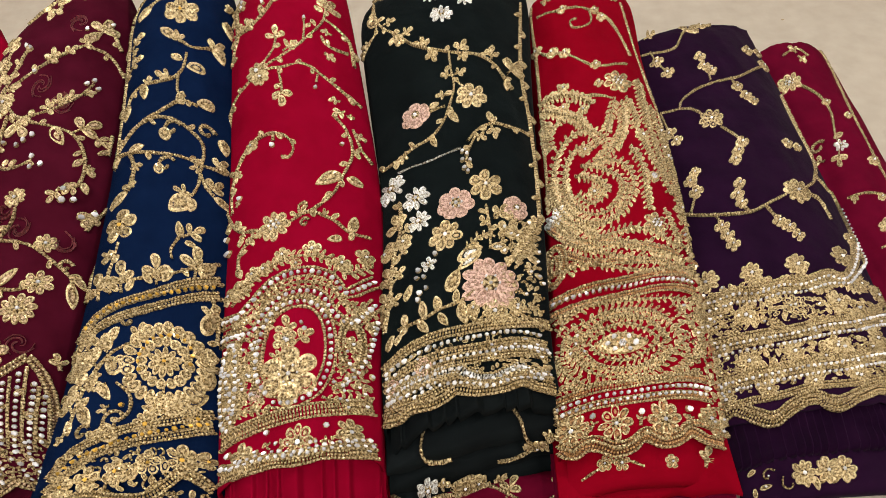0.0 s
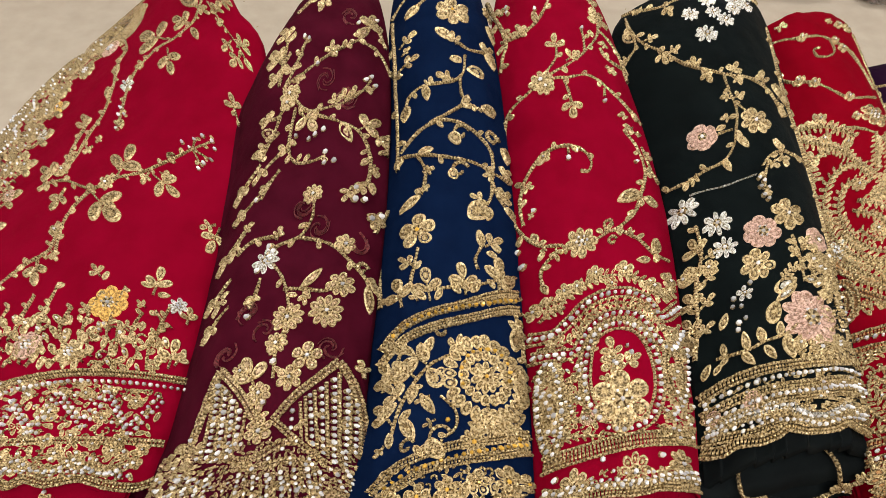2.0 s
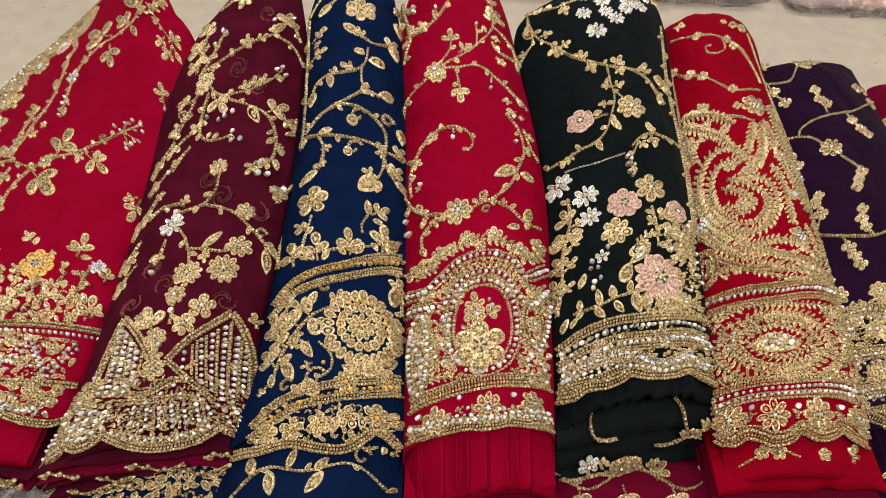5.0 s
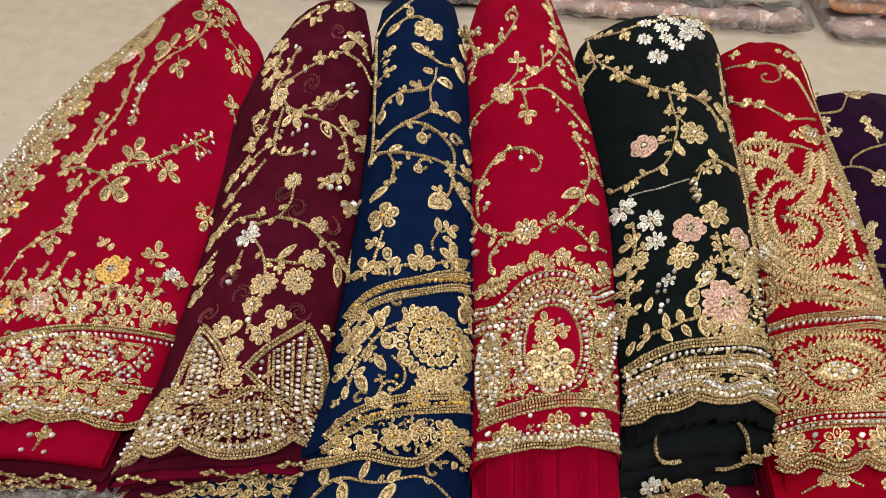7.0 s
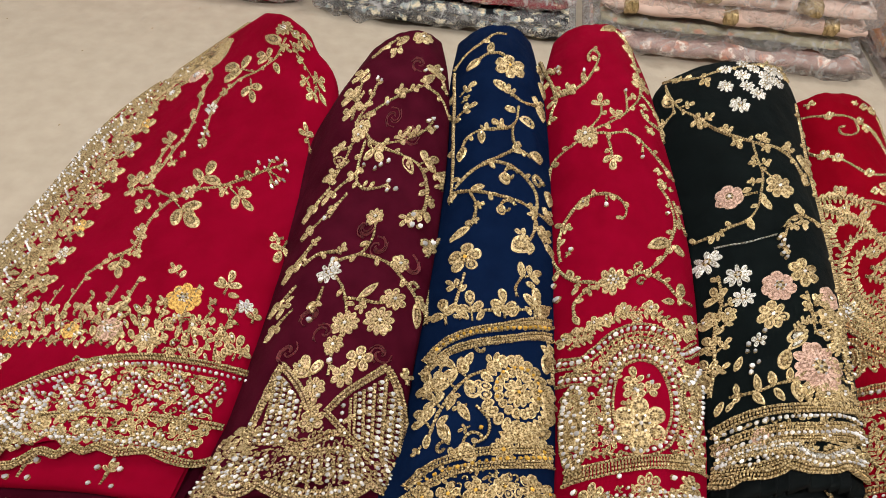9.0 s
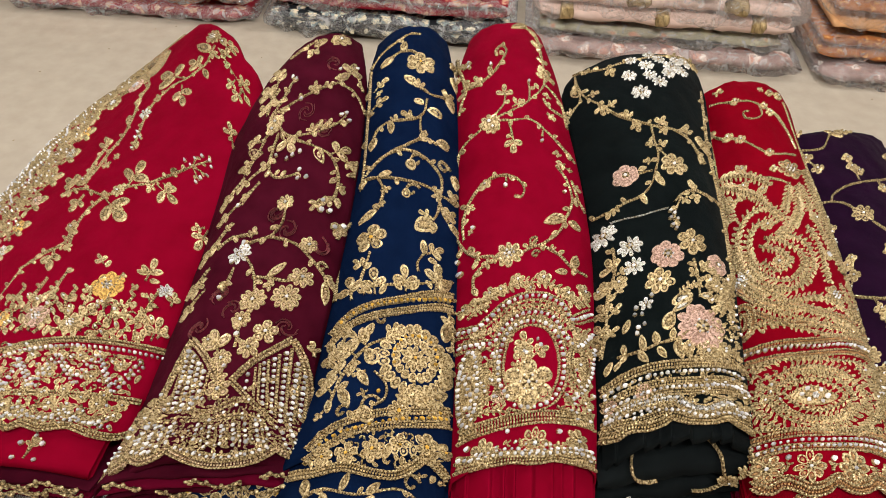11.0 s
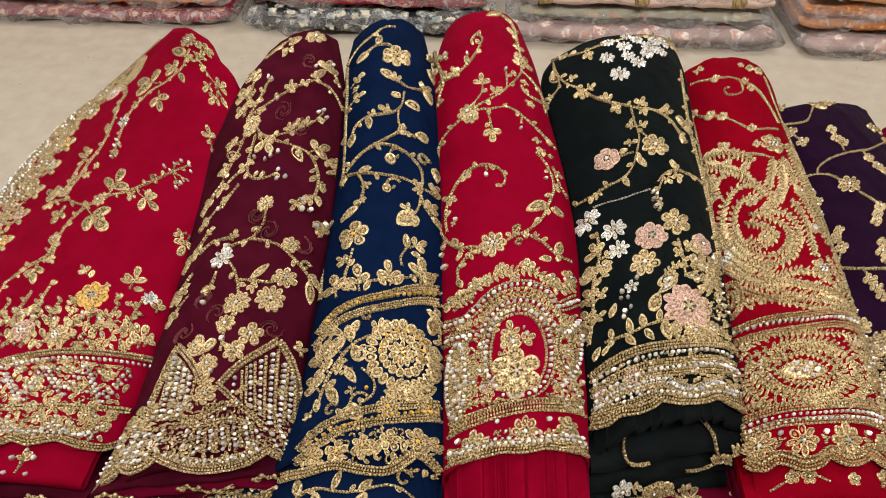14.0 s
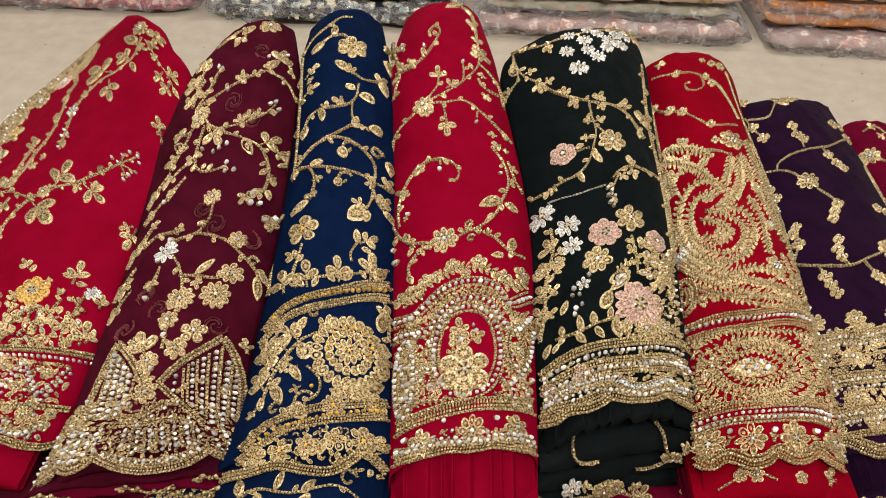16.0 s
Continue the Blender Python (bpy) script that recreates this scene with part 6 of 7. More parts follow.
A.gem(0.949, 0.550, 0.0026)
A.gem(0.912, 0.583, 0.0024)
A.cord(0.919, 0.582, 0.966, 0.610)
A.cord(0.919, 0.582, 0.976, 0.574)
A.cord(0.919, 0.582, 0.921, 0.605)
A.cord(0.919, 0.582, 0.958, 0.555)
A.scroll(0.865, 0.558, 0.0043)
A.sprig(0.821, 0.524, 0.811, 0.502)
A.sprig(0.833, 0.521, 0.918, 0.494)
A.sprig(0.850, 0.527, 0.888, 0.520)
A.sprig(0.730, 0.503, 0.753, 0.570)
A.leaf(0.739, 0.519, 0.712, 0.537)
A.flower(0.708, 0.498, 0.0076, 6)
A.sprig(0.671, 0.482, 0.778, 0.437)
A.leaf(0.719, 0.465, 0.758, 0.463)
A.sprig(0.580, 0.490, 0.565, 0.450)
A.cord(0.635, 0.382, 0.622, 0.424, 0.631, 0.453, 0.653, 0.476, 0.674, 0.490)
A.flower(0.610, 0.418, 0.0069, 6)
A.cord(0.510, 0.331, 0.560, 0.362, 0.613, 0.383, 0.615, 0.409)
A.sprig(0.592, 0.372, 0.613, 0.327)
A.leaf(0.560, 0.362, 0.546, 0.352)
A.sprig(0.624, 0.383, 0.649, 0.368)
A.sprig(1.020, 0.467, 0.984, 0.452)
A.sprig(1.030, 0.464, 1.017, 0.417)
A.sprig(1.036, 0.491, 1.056, 0.484)
# crimson garment
A.flower(0.825, 0.299, 0.0151, 8, m=YELLOW, stones=2)
A.sprig(0.786, 0.341, 0.752, 0.361)
A.leaf(0.793, 0.336, 0.801, 0.351)
A.sprig(0.919, 0.322, 0.925, 0.373)
A.leaf(0.916, 0.338, 0.884, 0.337)
A.leaf(0.929, 0.324, 0.957, 0.326)
A.sprig(0.911, 0.299, 0.888, 0.309)
A.flower(0.981, 0.311, 0.0078, 7, m=SILVER, stones=2)
A.sprig(1.008, 0.283, 1.007, 0.316)
A.flower(0.775, 0.210, 0.0100, 8, stones=2)
A.flower(0.666, 0.222, 0.0111, 8, m=PINK, stones=2)
A.flower(0.558, 0.218, 0.0078, 7, m=YELLOW)
A.sprig(0.686, 0.270, 0.657, 0.291)
A.sprig(0.787, 0.277, 0.762, 0.298)
A.cord(0.876, 0.217, 0.868, 0.255, 0.886, 0.263, 0.907, 0.243, 0.890, 0.235)
A.sprig(0.778, 0.249, 0.834, 0.235)
A.cord(0.952, 0.192, 0.943, 0.236, 0.957, 0.273, 0.935, 0.297)
A.sprig(0.951, 0.226, 0.914, 0.244)
A.sprig(0.949, 0.237, 0.979, 0.248)
A.sprig(0.977, 0.214, 0.952, 0.192)
A.sprig(0.995, 0.200, 0.996, 0.257)
A.sprig(1.006, 0.208, 1.021, 0.240)
A.sprig(0.867, 0.204, 0.914, 0.187)
A.sprig(0.830, 0.196, 0.863, 0.181)
A.filling(0.320, 0.990, 0.185, 0.275, step=0.0064, size=0.0066, stones=.25, seed=12, angle=0.2)
for k in range(11):
    u = 0.40 + 0.056 * k
    A.cord(u, 0.185, u + 0.018, 0.220, u - 0.008, 0.255, u + 0.004, 0.290 + 0.02 * (k % 3), r=0.0010)
A.band(0.307, 0.029, 0.403, 0.070, 0.500, 0.105, 0.586, 0.136, 0.677, 0.159, 0.798, 0.175, 0.917, 0.181, 1.045, 0.186, w=0.0037)
A.gem_row(0.332, 0.016, 0.427, 0.061, 0.527, 0.101, 0.610, 0.123, 0.685, 0.144, 0.805, 0.160, 0.923, 0.166, 1.048, 0.171)
A.gem_row(0.416, -0.036, 0.402, 0.042, 0.491, -0.016, 0.475, 0.069, 0.577, 0.018, 0.537, 0.098, 0.607, 0.064, 0.606, 0.118, 0.688, 0.073, 0.687, 0.129, 0.757, 0.085, 0.786, 0.141, 0.860, 0.100, 0.887, 0.151, 0.957, 0.097, 0.998, 0.156)
A.gem_row(0.411, -0.044, 0.402, 0.027, 0.498, -0.029, 0.481, 0.056, 0.582, -0.002, 0.547, 0.086, 0.600, 0.058, 0.606, 0.108, 0.693, 0.061, 0.696, 0.116, 0.760, 0.074, 0.796, 0.127, 0.867, 0.087, 0.895, 0.138, 0.964, 0.085, 1.008, 0.147)
A.filling(0.600, 1.000, 0.135, 0.160, step=0.0036, size=0.0042, stones=.10, seed=32)
A.flower(0.784, 0.108, 0.0060, 6)
A.flower(0.847, 0.141, 0.0049, 6)
A.flower(0.954, 0.137, 0.0053, 6)
A.flower(0.650, 0.097, 0.0057, 6)
A.flower(0.898, 0.106, 0.0056, 6)
A.flower(0.718, 0.136, 0.0049, 6)
A.filling(0.350, 0.610, -0.030, 0.096, step=0.0030, size=0.0036, stones=.3, seed=13)
A.band(0.393, -0.045, 0.470, -0.007, 0.565, 0.038, 0.669, 0.058, 0.802, 0.066, 0.929, 0.075, 1.038, 0.083, w=0.0032)
A.band(0.558, 0.011, 0.620, -0.011, 0.653, 0.023, w=0.0036, stones=1)
A.band(0.474, -0.033, 0.542, -0.046, 0.558, 0.011, w=0.0035, stones=1)
A.band(0.653, 0.023, 0.718, -0.011, 0.753, 0.034, w=0.0036, stones=1)
A.band(0.753, 0.034, 0.831, 0.004, 0.868, 0.042, w=0.0036, stones=1)
A.band(0.868, 0.042, 0.943, 0.018, 0.998, 0.052, w=0.0036, stones=1)
for u, v in ((0.620, 0.012), (0.718, 0.012), (0.831, 0.027), (0.943, 0.041)):
    A.fern(u - 0.036, v + 0.012, u - 0.018, v - 0.004, u, v - 0.008, u + 0.020, v - 0.002, u + 0.036, v + 0.014, size=0.0042, sides=(1,))
    A.flower(u, v + 0.020, 0.0062, 6)
    A.flower(u + 0.052, v + 0.006, 0.0050, 5)
for k in range(9):
    u = 0.600 + 0.05 * k
    A.flower(u, 0.062 + 0.010 * (k % 2) + 0.02 * (u - 0.6), 0.0052, 6)
A.gem_row(0.660, -0.002, 0.760, 0.006, 0.880, 0.014, 1.000, 0.022)
A.filling(0.600, 1.010, 0.066, 0.100, step=0.0040, size=0.0046, stones=.12, seed=31)
A.filling(0.600, 1.000, -0.004, 0.048, step=0.0036, size=0.0044, stones=.3, seed=33)
A.filling(0.620, 1.000, 0.120, 0.160, step=0.0048, size=0.0046, stones=.10, seed=40)
A.filling(0.620, 1.010, 0.096, 0.126, step=0.0044, size=0.0050, stones=.10, seed=46)
A.filling(0.560, 1.010, 0.040, 0.070, step=0.0040, size=0.0050, stones=.15, seed=47)
A.band(0.443, -0.107, 0.472, -0.089, 0.525, -0.082, 0.540, -0.063, 0.600, -0.057, 0.631, -0.040, 0.651, -0.027, 0.702, -0.032, 0.723, -0.015, 0.764, -0.022, 0.783, -0.007, 0.833, -0.014, 0.871, -0.005, 0.903, 0.001, 0.964, -0.007, 1.018, -0.001, 1.049, 0.021, w=0.0042)


# stitching that shows through the sheer maroon cloth
FAINT = thread("rose_back_stitch", (0.10, 0.012, 0.02), (0.24, 0.04, 0.045), 0.1, 0.5)
rng = random.Random(12)
for u, v in ((0.55, 0.74), (0.70, 0.70), (0.62, 0.48), (0.30, 0.34), (0.80, 0.27), (0.22, 0.27), (0.50, 0.52), (0.72, 0.86), (0.86, 0.46), (0.42, 0.30)):
    for k in range(5):
        t = rng.uniform(0, 6.3)
        pts = []
        for j in range(6):
            q = 0.012 + 0.012 * j
            pts += [u + q * math.cos(t + j * 0.8), v + 0.3 * q * math.sin(t + j * 0.8)]
        B.cord(*pts, r=0.00028, m=FAINT, name="back_stitch")

# embroidered turned-over side of the crimson garment
A.threads = (GOLD, GOLD_FILL)
for k in range(12):
    v0 = 0.03 + k * 0.054
    A.filling(0.02, 0.17 + 0.01 * (k % 2), v0, v0 + 0.054, step=0.0040, size=0.0058, stones=0.35, seed=100 + k)
    A.filling(0.29, 0.37, v0, v0 + 0.05, step=0.0048, size=0.007, stones=0.3, seed=130 + k)
    a, c, d = v0, v0 + 0.027, v0 + 0.054
    A.gem_row(0.19, a, 0.255, c, 0.19, d)
    A.filling(0.18, 0.28, v0, v0 + 0.05, step=0.0056, size=0.006, stones=0.1, seed=200 + k)
    A.flower(0.195, c, 0.006, 6)
    A.flower(0.265, a + 0.004, 0.005, 6)
    A.band(0.03, a, 0.10, c, 0.03, d, w=0.005, stones=1)
    A.flower(0.385, v0 + 0.02, 0.007, 6, m=(PINK, GOLD_FILL, SILVER, YELLOW)[k % 4])
    A.sprig(0.36, v0, 0.42, v0 + 0.03)
A.band(0.295, 0.10, 0.285, 0.3, 0.285, 0.5, 0.30, 0.7, w=0.004)
A.band(0.175, 0.10, 0.165, 0.3, 0.165, 0.5, 0.18, 0.7, w=0.004)
A.band(0.012, 0.02, 0.012, 0.3, 0.012, 0.5, 0.03, 0.7, 0.14, 0.78, w=0.005)
A.filling(0.15, 0.34, 0.68, 0.76, step=0.0055, size=0.006, stones=0.3, seed=160)
A.filling(0.22, 0.36, 0.76, 0.84, step=0.0055, size=0.006, stones=0.2, seed=161)

# ---- layers that show below the hems ----
def scraps(g, v, out, spans, m=GOLD):
    """Runs of gold embroidery along the folded edges: a wavering cord with small leaves."""
    rng, s = random.Random(int(1000 * (out + spans[0][0] + spans[0][2]))), g.surface
    for u0, u1, z in spans:
        verts, faces = [], []

        def bead(c, axis, length, r):
            side = np.cross(axis, (0.0, 0.6, 0.8))
            side /= np.linalg.norm(side)
            up = np.cross(side, axis)
            k = len(verts)
            verts.append(c - axis * length / 2)
            for q in (-0.25, 0.25):
                for a in range(6):
                    t = a * math.pi / 3
                    verts.append(c + axis * length * q + (side * math.cos(t) + up * math.sin(t)) * r)
            verts.append(c + axis * length / 2)
            for a in range(6):
                b = (a + 1) % 6
                faces.extend(((k, k + 1 + b, k + 1 + a), (k + 1 + a, k + 1 + b, k + 7 + b, k + 7 + a), (k + 7 + a, k + 7 + b, k + 13)))

        n = max(int((u1 - u0) * s.width(v) / 0.0022), 3)
        for i in range(n):
            u = u0 + (u1 - u0) * i / n
            p, q = s.at(u, v), s.at(u + 0.02, v)
            ahead = np.array((q[0] - p[0], q[1] - p[1], 0.0))
            ahead /= np.linalg.norm(ahead)
            c = np.array((p[0], p[1] - out - 0.0012, z + 0.0045 * math.sin(i * 0.35 + u0 * 30)))
            d = ahead + np.array((0, 0, 0.5 * math.cos(i * 0.35 + u0 * 30)))
            bead(c, d / np.linalg.norm(d), 0.0034, 0.0011)
            if i % 2 == 0:
                t = rng.uniform(0.5, 1.3) * (1 if i % 4 else -1)
                d = ahead * math.cos(t) + np.array((0, -0.3, 1.0)) * math.sin(t)
                d /= np.linalg.norm(d)
                bead(c + d * 0.0035, d, rng.uniform(0.005, 0.0075), rng.uniform(0.0014, 0.0021))
        mesh_part("embroidered_edge", verts, faces, [m], g.thing, stitch=[(k * 0.37) % 1.0 for k in range(len(verts))])


under_layer(A, "lower_skirt", CRIMSON, 0.05, -0.082, 0.006, label="plain crimson layer with stone sprigs")
A.surface.off = -0.006
for u in (0.12, 0.30, 0.46, 0.62, 0.83):
    A.cord(u, -0.075, u + 0.004, -0.05, u, -0.02, r=0.001)
    A.sprig(u, -0.06, u + 0.004, -0.028, 1)
    for p, q in ((-0.028, -0.075), (0.028, -0.075), (-0.026, -0.045), (0.028, -0.042)):
        A.gem(u + p, q, 0.0026)
A.surface.off = 0.0
for k, (z, t, m) in enumerate(((0.058, 0.007, MAROON), (0.050, 0.007, WINE), (0.042, 0.006, MAROON))):
    fold(A, m, -0.095, z, t, 0.1, 1.0, out=0.004 * (k % 2))
scraps(A, -0.095, 0.004, ((0.10, 0.99, 0.061), (0.20, 0.97, 0.053), (0.30, 0.36, 0.060), (0.40, 0.52, 0.050), (0.55, 0.60, 0.060), (0.66, 0.86, 0.046), (0.90, 0.99, 0.052), (0.12, 0.24, 0.047)))
under_layer(B, "lower_skirt", MAROON, 0.05, -0.05, 0.005)
for k, (z, t, m) in enumerate(((0.088, 0.007, MAROON), (0.079, 0.007, WINE), (0.068, 0.010, MAROON), (0.055, 0.012, MAROON))):
    fold(B, m, -0.07, z, t, -0.05, 1.05, out=0.003 * (k % 2))
scraps(B, -0.07, 0.004, ((0.02, 0.2, 0.080), (0.28, 0.40, 0.070), (0.45, 0.75, 0.082), (0.70, 1.0, 0.072), (0.1, 0.5, 0.058), (0.85, 1.0, 0.088)))
under_layer(C, "lower_skirt", NAVY, 0.05, -0.15, 0.005, label="plain navy layer with a gold vine")
C.surface.off = -0.005
C.cord(0.06, -0.12, 0.25, -0.075, 0.5, -0.085, 0.75, -0.07, 0.95, -0.10, r=0.0012)
C.scroll(0.80, -0.055, 0.007)
for u, v, x, y in ((0.2, -0.08, 0.16, -0.05), (0.4, -0.08, 0.44, -0.045), (0.55, -0.085, 0.62, -0.06), (0.6, -0.085, 0.52, -0.12), (0.3, -0.08, 0.34, -0.12)):
    C.leaf(u, v, x, y)
C.surface.off = 0.0
fold(C, NAVY, -0.16, 0.075, 0.02, 0.0, 1.0)
fold(C, NAVY, -0.16, 0.052, 0.02, 0.0, 1.0)
under_layer(D, "pleated_ruffle", CRIMSON, 0.04, -0.125, 0.004, pleats=9, label="plain crimson pleated ruffle", u1=1.05)
fold(D, CRIMSON, -0.12, 0.078, 0.012)
fold(D, WINE, -0.12, 0.064, 0.012, out=0.004)
fold(D, WINE, -0.12, 0.050, 0.014, out=0.002)
scraps(D, -0.12, 0.006, ((0.5, 0.62, 0.062), (0.7, 0.95, 0.064), (0.3, 0.42, 0.05)))
under_layer(E, "pleated_ruffle", RUFFLE_BLACK, 0.04, -0.062, 0.004, pleats=9, label="plain black pleated ruffle", u1=1.04)
for v, z, t in ((-0.110, 0.083, 0.025), (-0.125, 0.058, 0.025), (-0.150, 0.036, 0.030)):
    fold(E, RUFFLE_BLACK, v, z, t, -0.01, 1.03)
EF = Garment(GEF, "", thing=E.thing)
EF.surface.off = 0.0025
EF.cord(0.22, 0.98, 0.20, 0.84, 0.23, 0.72, 0.30, 0.66, 0.37, 0.66)
EF.cord(0.72, 1.00, 0.78, 0.86, 0.80, 0.72, 0.83, 0.58, 0.88, 0.46, 0.84, 0.36, 0.74, 0.30, 0.64, 0.32)
EF.cord(0.98, 0.88, 1.00, 0.68, 0.96, 0.52, 0.90, 0.42)
EF.flower(0.87, 0.46, 0.0075, 6)
EF.sprig(0.84, 0.58, 0.79, 0.50)
EF.sprig(0.90, 0.42, 0.95, 0.30)
EF.sprig(0.97, 0.62, 0.90, 0.70)
EF.flower(0.22, 0.22, 0.0085, 6, m=SILVER)
EF.sprig(0.27, 0.24, 0.36, 0.20, m=SILVER)
EF.flower(0.44, 0.12, 0.0085, 6)
EF.flower(0.52, 0.14, 0.0070, 5)
EF.cord(0.36, 0.16, 0.48, 0.22, 0.56, 0.10)
EF.cord(0.05, 0.10, 0.16, 0.02, 0.30, 0.06, 0.42, -0.02, 0.60, 0.05)
EF.sprig(0.16, 0.02, 0.20, -0.10)
EF.sprig(0.62, 0.05, 0.70, 0.12)
EF.finish()
W = Garment(GW, "", thing=F.thing)
fabric_top(W, WINE, 0, 0.0)
W.cord(0.02, 0.35, 0.12, 0.55, 0.25, 0.4, 0.4, 0.55, 0.55, 0.4, 0.7, 0.55, 0.85, 0.42, 0.98, 0.5)
for u in (0.08, 0.2, 0.33, 0.47, 0.6, 0.74, 0.9):
    W.sprig(u, 0.45, u + 0.02, 0.75)
    W.flower(u + 0.05, 0.45, 0.006, 5)
W.cord(0.00, 0.80, 0.10, 0.92, 0.22, 0.82, 0.36, 0.94, 0.50, 0.82, 0.64, 0.94, 0.80, 0.84, 0.98, 0.92)
for u in (0.04, 0.15, 0.28, 0.42, 0.56, 0.70, 0.86):
    W.sprig(u, 0.86, u + 0.03, 0.99)
    W.sprig(u + 0.04, 0.84, u + 0.06, 0.70)
W.finish()
under_layer(F, "lower_skirt", SCARLET, 0.05, -0.085, 0.005, label="plain scarlet layer with small gold flowers")
F.surface.off = -0.005
F.cord(0.08, -0.06, 0.3, -0.045, 0.45, -0.06, r=0.0011)
F.flower(0.22, -0.045, 0.006, 5)
F.flower(0.32, -0.05, 0.006, 5)
F.sprig(0.85, -0.06, 0.9, -0.02)
F.flower(0.62, -0.055, 0.005, 5)
F.surface.off = 0.0
for z, t, m, o in ((0.066, 0.014, SCARLET, 0.0), (0.052, 0.012, WINE, 0.004), (0.040, 0.012, WINE, 0.0), (0.027, 0.012, BLACK, 0.0)):
    fold(F, m, -0.10, z, t, -0.03, 1.03, out=o)
under_layer(G, "pleated_ruffle", PLUM, 0.04, -0.11, 0.004, pleats=22, label="plain plum pleated ruffle")
under_layer(G, "lower_skirt", PLUM, -0.06, -0.22, 0.010)
G.surface.off = -0.010
G.filling(0.02, 0.14, -0.21, -0.13, step=0.006, size=0.007, stones=0.25, seed=171)
G.filling(0.2, 0.5, -0.20, -0.15, step=0.007, size=0.008, stones=0.2, seed=172)
for u in (0.3, 0.42, 0.5):
    G.flower(u, -0.165, 0.010, 8)
G.surface.off = 0.0

# the wide worked border of the navy garment, spread out beside it
K = Garment(GK, "", GEM_AMBER, thing=C.thing)
fabric_top(K, NAVY, 0, 0.0)
K.band(0.0, 0.08, 0.3, 0.08, 0.6, 0.08, 1.0, 0.08, w=0.004)
K.band(0.0, 0.85, 0.3, 0.9, 0.6, 0.9, 1.0, 0.9, w=0.004)
K.filling(0.01, 0.99, 0.12, 0.86, step=0.0042, size=0.007, stones=0.12, seed=181)
K.finish()

for g in (A, B, C, D, E, F, G, H):
    g.finish()


# ---- packed stock behind ----
def film(name):
    """Thin clear wrapping: lets most light through, with wrinkled gloss and glare painted on as white patches."""
    m, nt, bs = mat(name)
    out = nt.nodes["Material Output"]
    tr, gl, mx = node(nt, "ShaderNodeBsdfTransparent"), node(nt, "ShaderNodeBsdfGlossy", Roughness=0.10), node(nt, "ShaderNodeMixShader")
    tr.inputs[0].default_value = (0.98, 0.98, 0.97, 1)
    gl.inputs[0].default_value = (0.95, 0.93, 0.92, 1)
    tc, no, bp = node(nt, "ShaderNodeTexCoord"), node(nt, "ShaderNodeTexNoise", Scale=42.0, Detail=6.0), node(nt, "ShaderNodeBump", Strength=1.0, Distance=0.016)
    no.inputs["Distortion"].default_value = 2.2
    fr = node(nt, "ShaderNodeFresnel", IOR=1.5)
    nt.links.new(bp.outputs[0], fr.inputs["Normal"])
    nt.links.new(fr.outputs[0], mx.inputs[0])
    nt.links.new(tc.outputs["Object"], no.inputs["Vector"])
    nt.links.new(no.outputs["Fac"], bp.inputs["Height"])
    nt.links.new(bp.outputs[0], gl.inputs["Normal"])
    nt.links.new(tr.outputs[0], mx.inputs[1])
    nt.links.new(gl.outputs[0], mx.inputs[2])
    # patchy diffuse white: scatter of crinkled film, plus glare put in as colour
    glare_white, both = node(nt, "ShaderNodeBsdfDiffuse"), node(nt, "ShaderNodeMixShader")
    glare_white.inputs[0].default_value = (0.92, 0.90, 0.88, 1)
    glare_patch = node(nt, "ShaderNodeTexNoise", Scale=34.0, Detail=5.0)
    glare_patch.inputs["Distortion"].default_value = 3.0
    amount = node(nt, "ShaderNodeMapRange")
    for k, q in zip(("From Min", "From Max", "To Min", "To Max"), (0.46, 0.68, 0.09, 0.36)):
        amount.inputs[k].default_value = q
    nt.links.new(tc.outputs["Object"], glare_patch.inputs["Vector"])
    nt.links.new(glare_patch.outputs["Fac"], amount.inputs["Value"])
    nt.links.new(amount.outputs[0], both.inputs[0])
    nt.links.new(bp.outputs[0], glare_white.inputs["Normal"])
    nt.links.new(mx.outputs[0], both.inputs[1])
    nt.links.new(glare_white.outputs[0], both.inputs[2])
    nt.links.new(both.outputs[0], out.inputs["Surface"])
    return m


